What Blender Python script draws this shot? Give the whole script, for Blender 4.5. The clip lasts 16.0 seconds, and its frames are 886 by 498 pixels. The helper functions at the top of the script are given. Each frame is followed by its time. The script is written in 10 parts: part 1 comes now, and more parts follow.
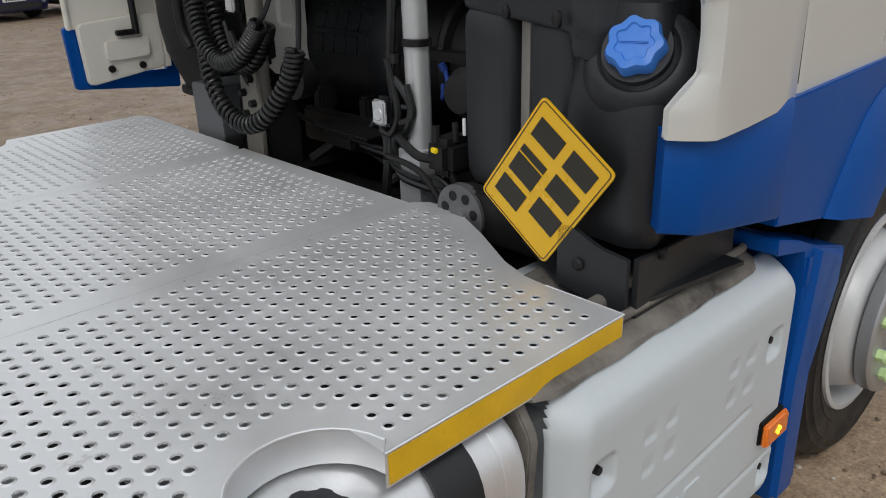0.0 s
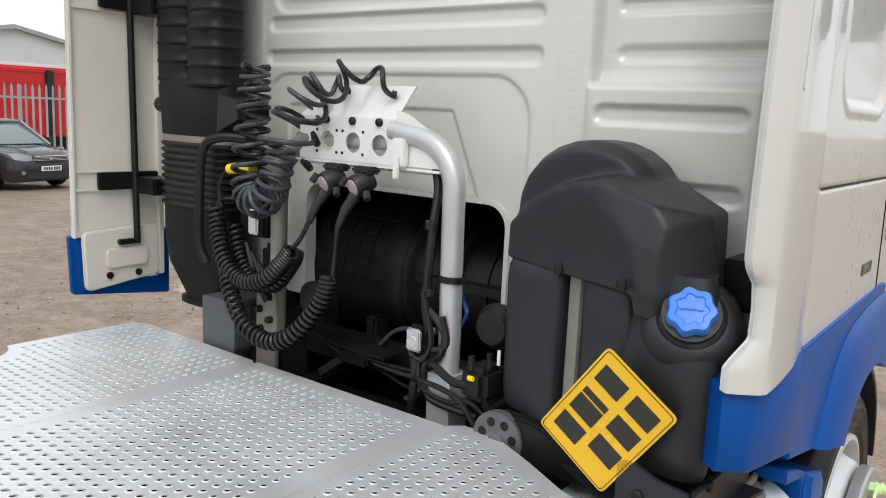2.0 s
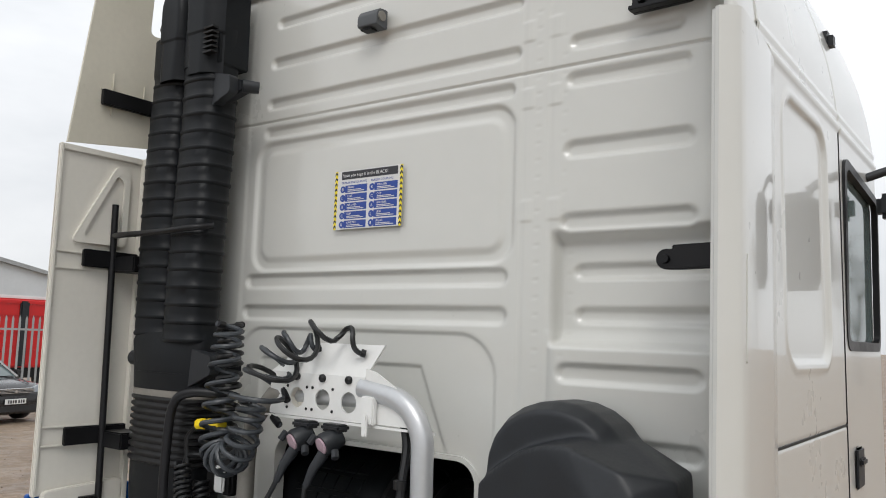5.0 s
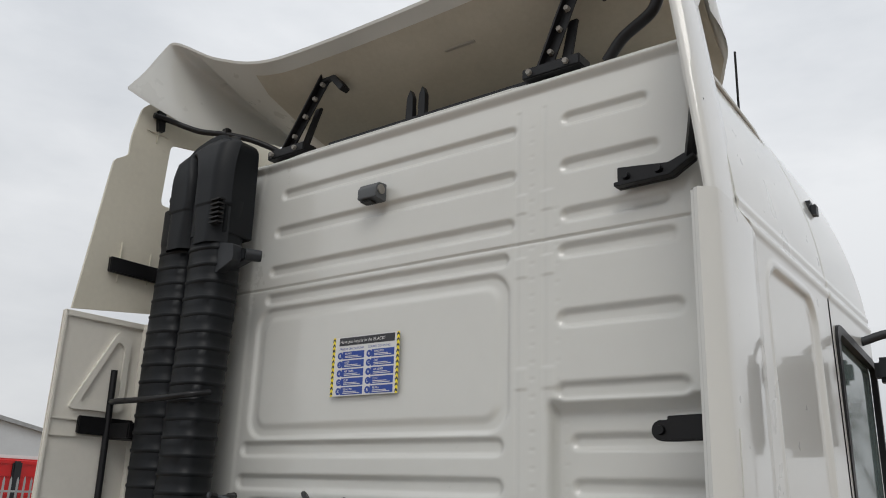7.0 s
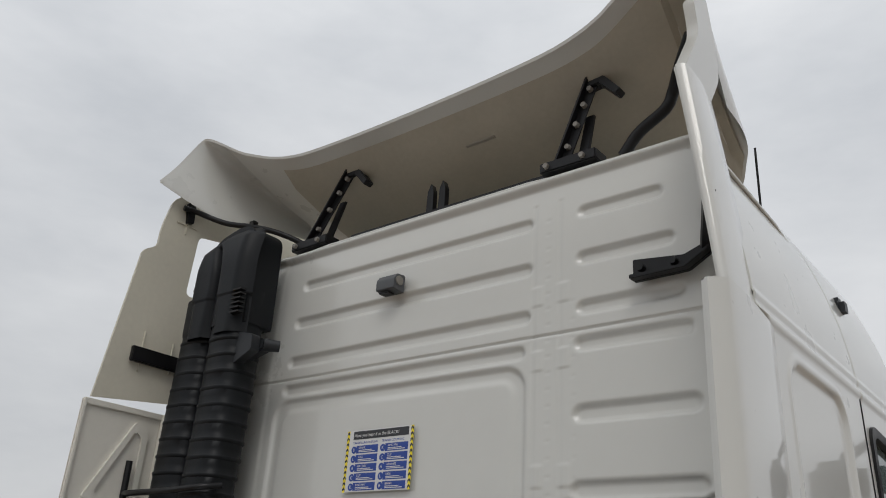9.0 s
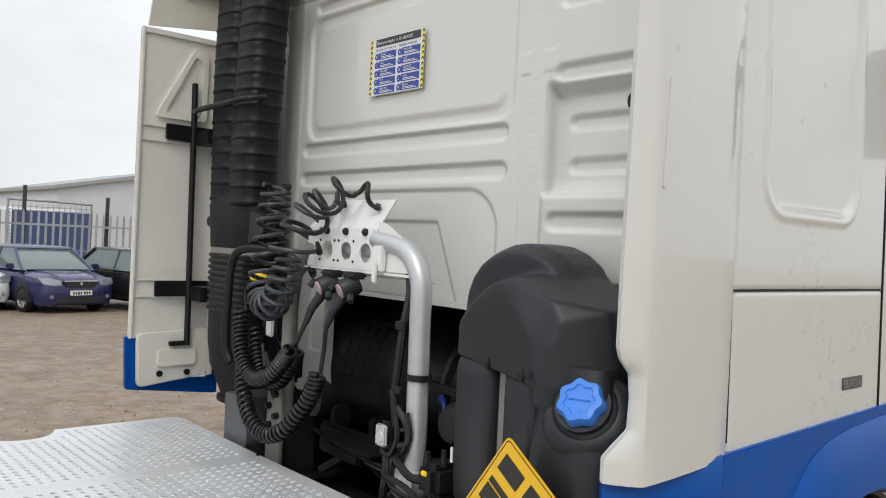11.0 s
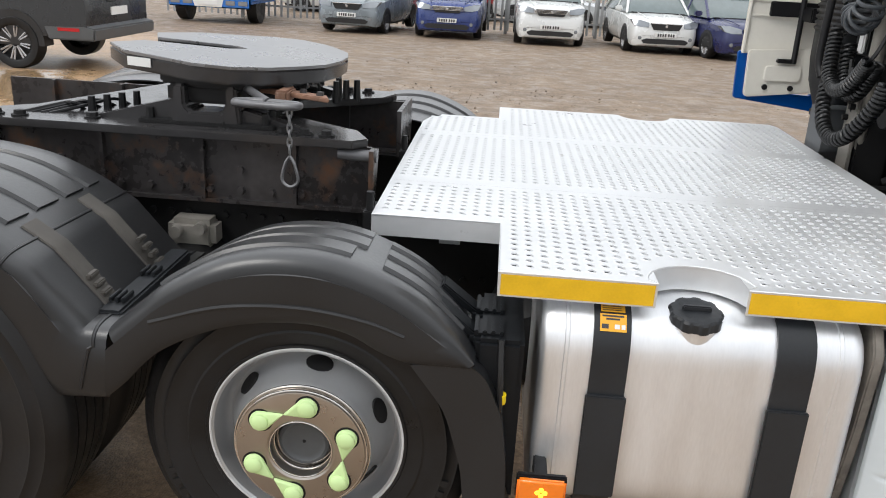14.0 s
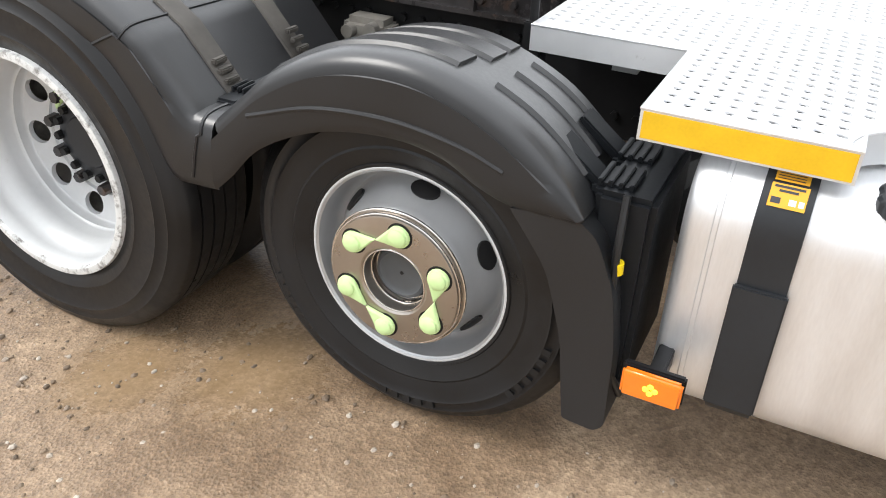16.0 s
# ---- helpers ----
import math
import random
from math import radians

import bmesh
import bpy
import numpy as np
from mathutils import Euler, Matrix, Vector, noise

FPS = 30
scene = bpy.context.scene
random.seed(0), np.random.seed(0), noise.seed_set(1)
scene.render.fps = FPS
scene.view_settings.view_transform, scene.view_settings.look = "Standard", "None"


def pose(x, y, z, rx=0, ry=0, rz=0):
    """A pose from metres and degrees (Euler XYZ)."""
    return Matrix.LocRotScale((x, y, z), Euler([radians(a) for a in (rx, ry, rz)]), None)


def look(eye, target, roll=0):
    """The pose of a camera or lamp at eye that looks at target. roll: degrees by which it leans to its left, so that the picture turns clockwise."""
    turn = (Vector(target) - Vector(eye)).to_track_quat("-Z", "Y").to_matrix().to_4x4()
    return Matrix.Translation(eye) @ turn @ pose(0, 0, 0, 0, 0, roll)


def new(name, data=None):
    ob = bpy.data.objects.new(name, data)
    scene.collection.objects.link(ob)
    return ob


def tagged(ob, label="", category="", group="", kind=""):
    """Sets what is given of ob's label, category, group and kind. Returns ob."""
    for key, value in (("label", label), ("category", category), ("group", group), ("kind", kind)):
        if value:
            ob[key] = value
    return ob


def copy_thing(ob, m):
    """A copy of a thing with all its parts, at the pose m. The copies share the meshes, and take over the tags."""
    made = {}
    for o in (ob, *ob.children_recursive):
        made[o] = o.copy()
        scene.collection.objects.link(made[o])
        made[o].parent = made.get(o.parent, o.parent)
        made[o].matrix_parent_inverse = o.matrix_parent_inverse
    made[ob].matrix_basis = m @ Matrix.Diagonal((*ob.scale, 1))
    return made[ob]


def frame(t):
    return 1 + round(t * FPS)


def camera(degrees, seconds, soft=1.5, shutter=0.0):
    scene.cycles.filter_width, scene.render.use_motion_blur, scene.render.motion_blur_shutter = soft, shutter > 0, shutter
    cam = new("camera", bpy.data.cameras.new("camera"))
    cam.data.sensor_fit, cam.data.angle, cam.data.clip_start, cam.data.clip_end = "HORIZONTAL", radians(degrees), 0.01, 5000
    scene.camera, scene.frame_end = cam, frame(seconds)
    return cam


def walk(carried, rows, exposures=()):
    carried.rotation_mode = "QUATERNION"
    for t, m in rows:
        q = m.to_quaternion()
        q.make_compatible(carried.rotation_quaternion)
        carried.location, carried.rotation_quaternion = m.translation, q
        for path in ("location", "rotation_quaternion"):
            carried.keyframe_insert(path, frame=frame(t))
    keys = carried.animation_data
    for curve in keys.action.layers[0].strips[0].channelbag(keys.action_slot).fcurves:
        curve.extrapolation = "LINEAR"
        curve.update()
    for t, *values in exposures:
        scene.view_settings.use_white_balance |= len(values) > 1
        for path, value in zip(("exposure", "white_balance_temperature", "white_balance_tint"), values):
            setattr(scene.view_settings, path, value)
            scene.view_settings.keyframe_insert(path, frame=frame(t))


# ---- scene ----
cam = camera(57.3, 16.0, 1.0)
PATH = [
    (0, (1.764, -1.165, 1.554), (0.428, 0.112, 0.789), -1.5),
    (0.5, (1.615, -1.401, 1.648), (0.396, 0.06, 1.032), 0.2),
    (1, (1.564, -1.526, 1.687), (0.38, 0.001, 1.172), 1.7),
    (1.5, (1.552, -1.56, 1.703), (0.35, -0.019, 1.278), 2.4),
    (2, (1.56, -1.575, 1.726), (0.355, -0.014, 1.395), 2.6),
    (2.5, (1.569, -1.585, 1.744), (0.367, -0.005, 1.503), 2.8),
    (3, (1.576, -1.596, 1.765), (0.377, -0.002, 1.615), 3.0),
    (3.5, (1.588, -1.605, 1.79), (0.39, -0.004, 1.731), 2.7),
    (4, (1.601, -1.605, 1.806), (0.405, -0.002, 1.842), 2.3),
    (4.5, (1.607, -1.61, 1.82), (0.417, -0.008, 1.947), 2.1),
    (7, (1.659, -1.634, 1.872), (0.503, -0.11, 2.456), 1.9),
    (7.5, (1.676, -1.635, 1.872), (0.524, -0.155, 2.566), 2.4),
    (8, (1.689, -1.643, 1.87), (0.542, -0.216, 2.674), 2.7),
    (8.2, (1.692, -1.648, 1.885), (0.542, -0.239, 2.718), 2.7),
    (10.3, (1.842, -1.378, 1.739), (0.506, 0.007, 2.284), 5.3),
    (10.5, (1.892, -1.362, 1.721), (0.519, 0.044, 2.094), 3.9),
    (11, (2.076, -1.318, 1.666), (0.574, 0.003, 1.65), 2.8),
    (11.5, (2.227, -1.351, 1.609), (0.66, -0.134, 1.359), 5.0),
    (12, (2.309, -1.339, 1.555), (0.678, -0.268, 1.116), 5.9),
    (12.5, (2.418, -1.244, 1.495), (0.722, -0.387, 0.871), 7.7),
    (13, (2.53, -1.186, 1.483), (0.748, -0.631, 0.764), 6.5),
    (13.5, (2.634, -1.188, 1.5), (0.78, -0.982, 0.778), 3.7),
    (14, (2.8, -1.185, 1.536), (0.919, -1.298, 0.867), 3.2),
    (14.5, (2.874, -1.131, 1.525), (1.028, -1.504, 0.85), 3.4),
    (15, (2.802, -0.987, 1.488), (1.068, -1.64, 0.736), 3.0),
    (15.5, (2.665, -0.891, 1.459), (1.063, -1.689, 0.568), 2.1),
    (16, (2.411, -0.866, 1.394), (0.881, -1.612, 0.344), 2.1),
]
EXPOSURES = [(0.0, 0.0), (0.5, 0.50), (1.5, 0.62), (3.0, 0.58), (4.5, 0.42), (7.0, 0.02), (8.2, -0.24), (10.3, 0.0), (11.0, 0.48), (11.5, 0.70), (12.0, 0.50), (12.5, 0.40), (13.0, 0.50), (14.0, 0.72), (15.0, 0.78), (16.0, 1.26)]
walk(cam, [(t, look(eye, target, roll)) for t, eye, target, roll in PATH], EXPOSURES)

# ---- light ----
GZ = -0.03
world = bpy.data.worlds.new("overcast_sky")
scene.world = world
world.use_nodes = True
wn, wl = world.node_tree.nodes, world.node_tree.links
wn.clear()
w_out = wn.new("ShaderNodeOutputWorld")
w_bg = wn.new("ShaderNodeBackground")
w_sky = wn.new("ShaderNodeTexSky")
w_sky.sky_type, w_sky.sun_disc = "NISHITA", False
w_sky.sun_elevation, w_sky.sun_rotation = radians(42), radians(205)
w_co = wn.new("ShaderNodeTexCoord")
w_map = wn.new("ShaderNodeMapping")
w_map.inputs["Scale"].default_value = (1.0, 1.0, 2.6)
w_noise = wn.new("ShaderNodeTexNoise")
w_noise.inputs["Scale"].default_value, w_noise.inputs["Detail"].default_value = 1.7, 6.0
w_noise.inputs["Roughness"].default_value = 0.55
w_ramp = wn.new("ShaderNodeValToRGB")
w_ramp.color_ramp.elements[0].position, w_ramp.color_ramp.elements[0].color = 0.34, (0.60, 0.625, 0.66, 1)
w_ramp.color_ramp.elements[1].position, w_ramp.color_ramp.elements[1].color = 0.66, (0.84, 0.855, 0.875, 1)
w_mul = wn.new("ShaderNodeMixRGB")
w_mul.blend_type, w_mul.inputs[0].default_value = "MIX", 0.96
w_dim = wn.new("ShaderNodeMixRGB")
w_dim.blend_type, w_dim.inputs[0].default_value, w_dim.inputs[2].default_value = "MULTIPLY", 1.0, (0.10, 0.10, 0.10, 1)
wl.new(w_co.outputs["Generated"], w_map.inputs["Vector"])
wl.new(w_map.outputs["Vector"], w_noise.inputs["Vector"])
wl.new(w_noise.outputs["Fac"], w_ramp.inputs["Fac"])
wl.new(w_sky.outputs["Color"], w_dim.inputs[1])
wl.new(w_dim.outputs[0], w_mul.inputs[1])
wl.new(w_ramp.outputs["Color"], w_mul.inputs[2])
# an overcast sky is brighter overhead than at the horizon
w_sep = wn.new("ShaderNodeSeparateXYZ")
w_rise = wn.new("ShaderNodeMapRange")
w_rise.inputs["From Min"].default_value, w_rise.inputs["From Max"].default_value = 0.0, 1.0
w_rise.inputs["To Min"].default_value, w_rise.inputs["To Max"].default_value = 0.76, 1.34
w_shade = wn.new("ShaderNodeMixRGB")
w_shade.blend_type, w_shade.inputs[0].default_value = "MULTIPLY", 1.0
wl.new(w_co.outputs["Generated"], w_sep.inputs[0])
wl.new(w_sep.outputs["Z"], w_rise.inputs["Value"])
wl.new(w_mul.outputs[0], w_shade.inputs[1])
wl.new(w_rise.outputs[0], w_shade.inputs[2])
wl.new(w_shade.outputs[0], w_bg.inputs["Color"])
w_bg.inputs["Strength"].default_value = 1.05
wl.new(w_bg.outputs[0], w_out.inputs["Surface"])

sun_data = bpy.data.lights.new("sun", "SUN")
sun_data.energy, sun_data.angle, sun_data.color = 0.9, radians(25), (1.0, 0.97, 0.93)
sun = new("sun", sun_data)
sun.matrix_world = look((6, -9, 12), (0, 0, 0))

# ---- mesh helpers ----


def box(bm, x0, x1, y0, y1, z0, z1, r=0.0, seg=2, m=None):
    """An upright box, with rounded edges where r is given."""
    made = bmesh.ops.create_cube(bm, size=1.0)["verts"]
    bmesh.ops.scale(bm, vec=(abs(x1 - x0), abs(y1 - y0), abs(z1 - z0)), verts=made)
    bmesh.ops.translate(bm, vec=((x0 + x1) / 2, (y0 + y1) / 2, (z0 + z1) / 2), verts=made)
    if r > 0:
        edges = list({e for v in made for e in v.link_edges})
        out = bmesh.ops.bevel(bm, geom=edges, offset=r, segments=seg, affect="EDGES", clamp_overlap=True)
        made = list({v for f in out["faces"] for v in f.verts} | {v for v in made if v.is_valid})
    if m is not None:
        bmesh.ops.transform(bm, matrix=m, verts=made)
    return made


def prism(bm, poly, axis, a, b, r=0.0, m=None):
    """A polygon in the plane across an axis, drawn out from a to b along it. Polygons are (y, z), (x, z) or (x, y)."""
    put = {"x": lambda p, t: (t, p[0], p[1]), "y": lambda p, t: (p[0], t, p[1]), "z": lambda p, t: (p[0], p[1], t)}[axis]
    lo, hi = [bm.verts.new(put(p, a)) for p in poly], [bm.verts.new(put(p, b)) for p in poly]
    n = len(poly)
    faces = [bm.faces.new(lo), bm.faces.new(hi)]
    faces += [bm.faces.new((lo[i], lo[(i + 1) % n], hi[(i + 1) % n], hi[i])) for i in range(n)]
    bmesh.ops.recalc_face_normals(bm, faces=faces)
    verts = lo + hi
    if r > 0:
        out = bmesh.ops.bevel(bm, geom=list({e for f in faces for e in f.edges}), offset=r, segments=2, affect="EDGES", clamp_overlap=True)
        verts = list({v for f in out["faces"] for v in f.verts} | {v for v in verts if v.is_valid})
    if m is not None:
        bmesh.ops.transform(bm, matrix=m, verts=verts)
    return verts


def cyl(bm, a, b, r0, r1=None, seg=20, caps=True):
    """A cylinder or cone from a to b."""
    r1 = r0 if r1 is None else r1
    a, b = Vector(a), Vector(b)
    q = (b - a).to_track_quat("Z", "Y").to_matrix()
    rings = []
    for p, r in ((a, r0), (b, r1)):
        rings.append([bm.verts.new(p + q @ Vector((r * math.cos(k * math.tau / seg), r * math.sin(k * math.tau / seg), 0))) for k in range(seg)])
    for k in range(seg):
        bm.faces.new((rings[0][k], rings[0][(k + 1) % seg], rings[1][(k + 1) % seg], rings[1][k]))
    if caps:
        bm.faces.new(rings[0][::-1])
        bm.faces.new(rings[1])
    return rings[0] + rings[1]


def lathe(bm, profile, origin, way, seg=48, closed=False):
    """A profile of (radius, distance along the axis) turned round the axis from origin along way."""
    o, w = Vector(origin), Vector(way).normalized()
    q = w.to_track_quat("Z", "Y").to_matrix()
    rings = []
    for r, h in profile:
        if r < 1e-5:
            rings.append([bm.verts.new(o + w * h)])
        else:
            rings.append([bm.verts.new(o + w * h + q @ Vector((r * math.cos(k * math.tau / seg), r * math.sin(k * math.tau / seg), 0))) for k in range(seg)])
    pairs = list(zip(rings, rings[1:])) + ([(rings[-1], rings[0])] if closed else [])
    for p, n in pairs:
        for k in range(seg):
            j = (k + 1) % seg
            if len(p) == 1 and len(n) > 1:
                bm.faces.new((p[0], n[j], n[k]))
            elif len(n) == 1 and len(p) > 1:
                bm.faces.new((p[k], p[j], n[0]))
            elif len(p) > 1:
                bm.faces.new((p[k], p[j], n[j], n[k]))


def smooth_path(pts, n=8):
    """A Catmull-Rom line through the points."""
    p = [Vector(v) for v in pts]
    p = [2 * p[0] - p[1]] + p + [2 * p[-1] - p[-2]]
    out = []
    for i in range(1, len(p) - 2):
        a, b, c, d = p[i - 1 : i + 3]
        for k in range(n):
            t = k / n
            out.append(0.5 * (2 * b + (c - a) * t + (2 * a - 5 * b + 4 * c - d) * t * t + (3 * b - a - 3 * c + d) * t**3))
    return out + [p[-2]]


def tube(bm, pts, r, seg=10, caps=True):
    """A round bar along a line of points; r may be a list."""
    pts = [Vector(p) for p in pts]
    ups, rings = None, []
    for i, p in enumerate(pts):
        d = (pts[min(i + 1, len(pts) - 1)] - pts[max(i - 1, 0)]).normalized()
        if ups is None:
            ups = d.orthogonal().normalized()
        ups = (ups - d * ups.dot(d)).normalized()
        side = d.cross(ups)
        rr = r[i] if isinstance(r, (list, tuple)) else r
        rings.append([bm.verts.new(p + rr * (math.cos(k * math.tau / seg) * ups + math.sin(k * math.tau / seg) * side)) for k in range(seg)])
    for a, b in zip(rings, rings[1:]):
        for k in range(seg):
            bm.faces.new((a[k], a[(k + 1) % seg], b[(k + 1) % seg], b[k]))
    if caps:
        bm.faces.new(rings[0][::-1])
        bm.faces.new(rings[-1])


def coil_line(path, turns, radius, per=14):
    """The line of a coil wound round a path."""
    path = [Vector(p) for p in path]
    out, n = [], turns * per
    ups = None
    for i in range(n + 1):
        s = i / n * (len(path) - 1)
        k = min(int(s), len(path) - 2)
        p = path[k].lerp(path[k + 1], s - k)
        d = (path[min(k + 1, len(path) - 1)] - path[max(k - 1, 0)]).normalized()
        if ups is None:
            ups = d.orthogonal().normalized()
        ups = (ups - d * ups.dot(d)).normalized()
        rad = radius(i / n) if callable(radius) else radius
        a = i / per * math.tau
        out.append(p + rad * (math.cos(a) * ups + math.sin(a) * d.cross(ups)))
    return out


def loft(bm, rings, caps=True, closed=True):
    """Skin over rings of equally many points."""
    vs = [[bm.verts.new(p) for p in ring] for ring in rings]
    n = len(rings[0])
    faces = []
    for a, b in zip(vs, vs[1:]):
        for k in range(n if closed else n - 1):
            faces.append(bm.faces.new((a[k], a[(k + 1) % n], b[(k + 1) % n], b[k])))
    if caps:
        faces += [bm.faces.new(vs[0][::-1]), bm.faces.new(vs[-1])]
    bmesh.ops.recalc_face_normals(bm, faces=faces)
    return vs


def rounded(poly, r, n=4):
    """A polygon in two dimensions with its corners rounded; r may be a list."""
    out = []
    for i, p in enumerate(poly):
        rad = r[i] if isinstance(r, (list, tuple)) else r
        p, a, b = Vector(p), Vector(poly[i - 1]), Vector(poly[(i + 1) % len(poly)])
        if rad <= 0:
            out.append((p.x, p.y))
            continue
        u, v = (a - p), (b - p)
        cut = min(rad, 0.45 * u.length, 0.45 * v.length)
        s, e = p + u.normalized() * cut, p + v.normalized() * cut
        for k in range(n + 1):
            t = k / n
            q = s * (1 - t) ** 2 + p * 2 * t * (1 - t) + e * t * t
            out.append((q.x, q.y))
    return out


def finish(name, bm, material, sharp=38, recalc=True):
    mesh = bpy.data.meshes.new(name)
    if recalc:
        bmesh.ops.recalc_face_normals(bm, faces=bm.faces)
    bm.to_mesh(mesh)
    bm.free()
    mesh.materials.append(material)
    for p in mesh.polygons:
        p.use_smooth = True
    mesh.set_sharp_from_angle(angle=radians(sharp))
    return mesh


def thing(name, label, category, group="", kind="", at=(0, 0, 0)):
    ob = new(name)
    ob.location = at
    ob.empty_display_size = 0.1
    return tagged(ob, label, category, group, kind)


def part(name, bm, material, parent, label="", sharp=38, recalc=True):
    """Links a bmesh as one mesh object under a thing or a part; its points are given in the world."""
    ob = new(name, finish(name, bm, material, sharp, recalc))
    if parent is not None:
        base = parent.matrix_basis.copy()
        if parent.parent is not None:
            base = parent.parent.matrix_basis @ base
        ob.parent = parent
        ob.data.transform(base.inverted())
    return tagged(ob, label)


def part_each(name, bm, material, parent, label="", sharp=38):
    """Links every loose piece of a bmesh as a part of its own."""
    left = set(bm.verts)
    while left:
        first = left.pop()
        island, todo = [first], [first]
        while todo:
            v = todo.pop()
            for e in v.link_edges:
                o = e.other_vert(v)
                if o in left:
                    left.remove(o)
                    island.append(o)
                    todo.append(o)
        one = bmesh.new()
        twin = {v: one.verts.new(v.co) for v in island}
        for f in {f for v in island for f in v.link_faces}:
            one.faces.new([twin[v] for v in f.verts])
        part(name, one, material, parent, label, sharp)
    bm.free()


def single(name, bm, material, label, category, group="", kind="", sharp=38):
    """A thing of one mesh."""
    return tagged(new(name, finish(name, bm, material, sharp)), label, category, group, kind)


def B():
    return bmesh.new()


# ---- materials ----


def mat(name, base, rough=0.5, metal=0.0, vary=0.12, scale=6.0, fine=60.0, bump=0.0, dirt=None, dirt_amount=0.0, dirt_scale=3.0, coat=0.0, spec=0.5, stretch=(1, 1, 1), rvary=0.1, random_tone=0.0):
    """A surface with tone and gloss varied at two scales, fine relief and blotches of dirt."""
    m = bpy.data.materials.new(name)
    m.use_nodes = True
    nt = m.node_tree
    n, l = nt.nodes, nt.links
    p = n["Principled BSDF"]
    co = n.new("ShaderNodeTexCoord")
    mp = n.new("ShaderNodeMapping")
    mp.inputs["Scale"].default_value = stretch
    geo = n.new("ShaderNodeNewGeometry")
    l.new(geo.outputs["Position"], mp.inputs["Vector"])
    big, small = n.new("ShaderNodeTexNoise"), n.new("ShaderNodeTexNoise")
    big.inputs["Scale"].default_value, big.inputs["Detail"].default_value = scale, 5
    small.inputs["Scale"].default_value, small.inputs["Detail"].default_value = fine, 4
    l.new(mp.outputs[0], big.inputs["Vector"])
    l.new(mp.outputs[0], small.inputs["Vector"])
    mix = n.new("ShaderNodeMath")
    mix.operation = "MULTIPLY_ADD"
    l.new(small.outputs["Fac"], mix.inputs[0])
    mix.inputs[1].default_value = 0.4
    l.new(big.outputs["Fac"], mix.inputs[2])
    ramp = n.new("ShaderNodeMapRange")
    ramp.inputs["From Min"].default_value, ramp.inputs["From Max"].default_value = 0.45, 0.95
    ramp.inputs["To Min"].default_value, ramp.inputs["To Max"].default_value = 1 - vary, 1 + vary
    l.new(mix.outputs[0], ramp.inputs["Value"])
    tone = n.new("ShaderNodeMixRGB")
    tone.blend_type, tone.inputs[0].default_value = "MULTIPLY", 1.0
    tone.inputs[1].default_value = (*base, 1)
    l.new(ramp.outputs[0], tone.inputs[2])
    colour = tone.outputs[0]
    if random_tone:
        info = n.new("ShaderNodeObjectInfo")
        rr = n.new("ShaderNodeMapRange")
        rr.inputs["To Min"].default_value, rr.inputs["To Max"].default_value = 1 - random_tone, 1 + random_tone
        l.new(info.outputs["Random"], rr.inputs["Value"])
        t2 = n.new("ShaderNodeMixRGB")
        t2.blend_type, t2.inputs[0].default_value = "MULTIPLY", 1.0
        l.new(colour, t2.inputs[1])
        l.new(rr.outputs[0], t2.inputs[2])
        colour = t2.outputs[0]
    rmap = n.new("ShaderNodeMapRange")
    rmap.inputs["From Min"].default_value, rmap.inputs["From Max"].default_value = 0.4, 1.0
    rmap.inputs["To Min"].default_value, rmap.inputs["To Max"].default_value = max(0.02, rough - rvary), min(1, rough + rvary)
    l.new(mix.outputs[0], rmap.inputs["Value"])
    rough_out = rmap.outputs[0]
    if dirt is not None:
        dn = n.new("ShaderNodeTexNoise")
        dn.inputs["Scale"].default_value, dn.inputs["Detail"].default_value, dn.inputs["Roughness"].default_value = dirt_scale, 8, 0.65
        l.new(geo.outputs["Position"], dn.inputs["Vector"])
        dr = n.new("ShaderNodeMapRange")
        dr.inputs["From Min"].default_value, dr.inputs["From Max"].default_value = 0.72 - 0.3 * dirt_amount, 0.86 - 0.2 * dirt_amount
        l.new(dn.outputs["Fac"], dr.inputs["Value"])
        dm = n.new("ShaderNodeMixRGB")
        l.new(dr.outputs[0], dm.inputs[0])
        l.new(colour, dm.inputs[1])
        dm.inputs[2].default_value = (*dirt, 1)
        colour = dm.outputs[0]
        rm = n.new("ShaderNodeMixRGB")
        l.new(dr.outputs[0], rm.inputs[0])
        l.new(rough_out, rm.inputs[1])
        rm.inputs[2].default_value = (0.85, 0.85, 0.85, 1)
        rough_out = rm.outputs[0]
    l.new(colour, p.inputs["Base Color"])
    l.new(rough_out, p.inputs["Roughness"])
    p.inputs["Metallic"].default_value = metal
    p.inputs["Specular IOR Level"].default_value = spec
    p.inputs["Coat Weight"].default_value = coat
    p.inputs["Coat Roughness"].default_value = 0.05
    if bump:
        bp = n.new("ShaderNodeBump")
        bp.inputs["Strength"].default_value, bp.inputs["Distance"].default_value = bump, 0.004
        l.new(mix.outputs[0], bp.inputs["Height"])
        l.new(bp.outputs[0], p.inputs["Normal"])
    return m


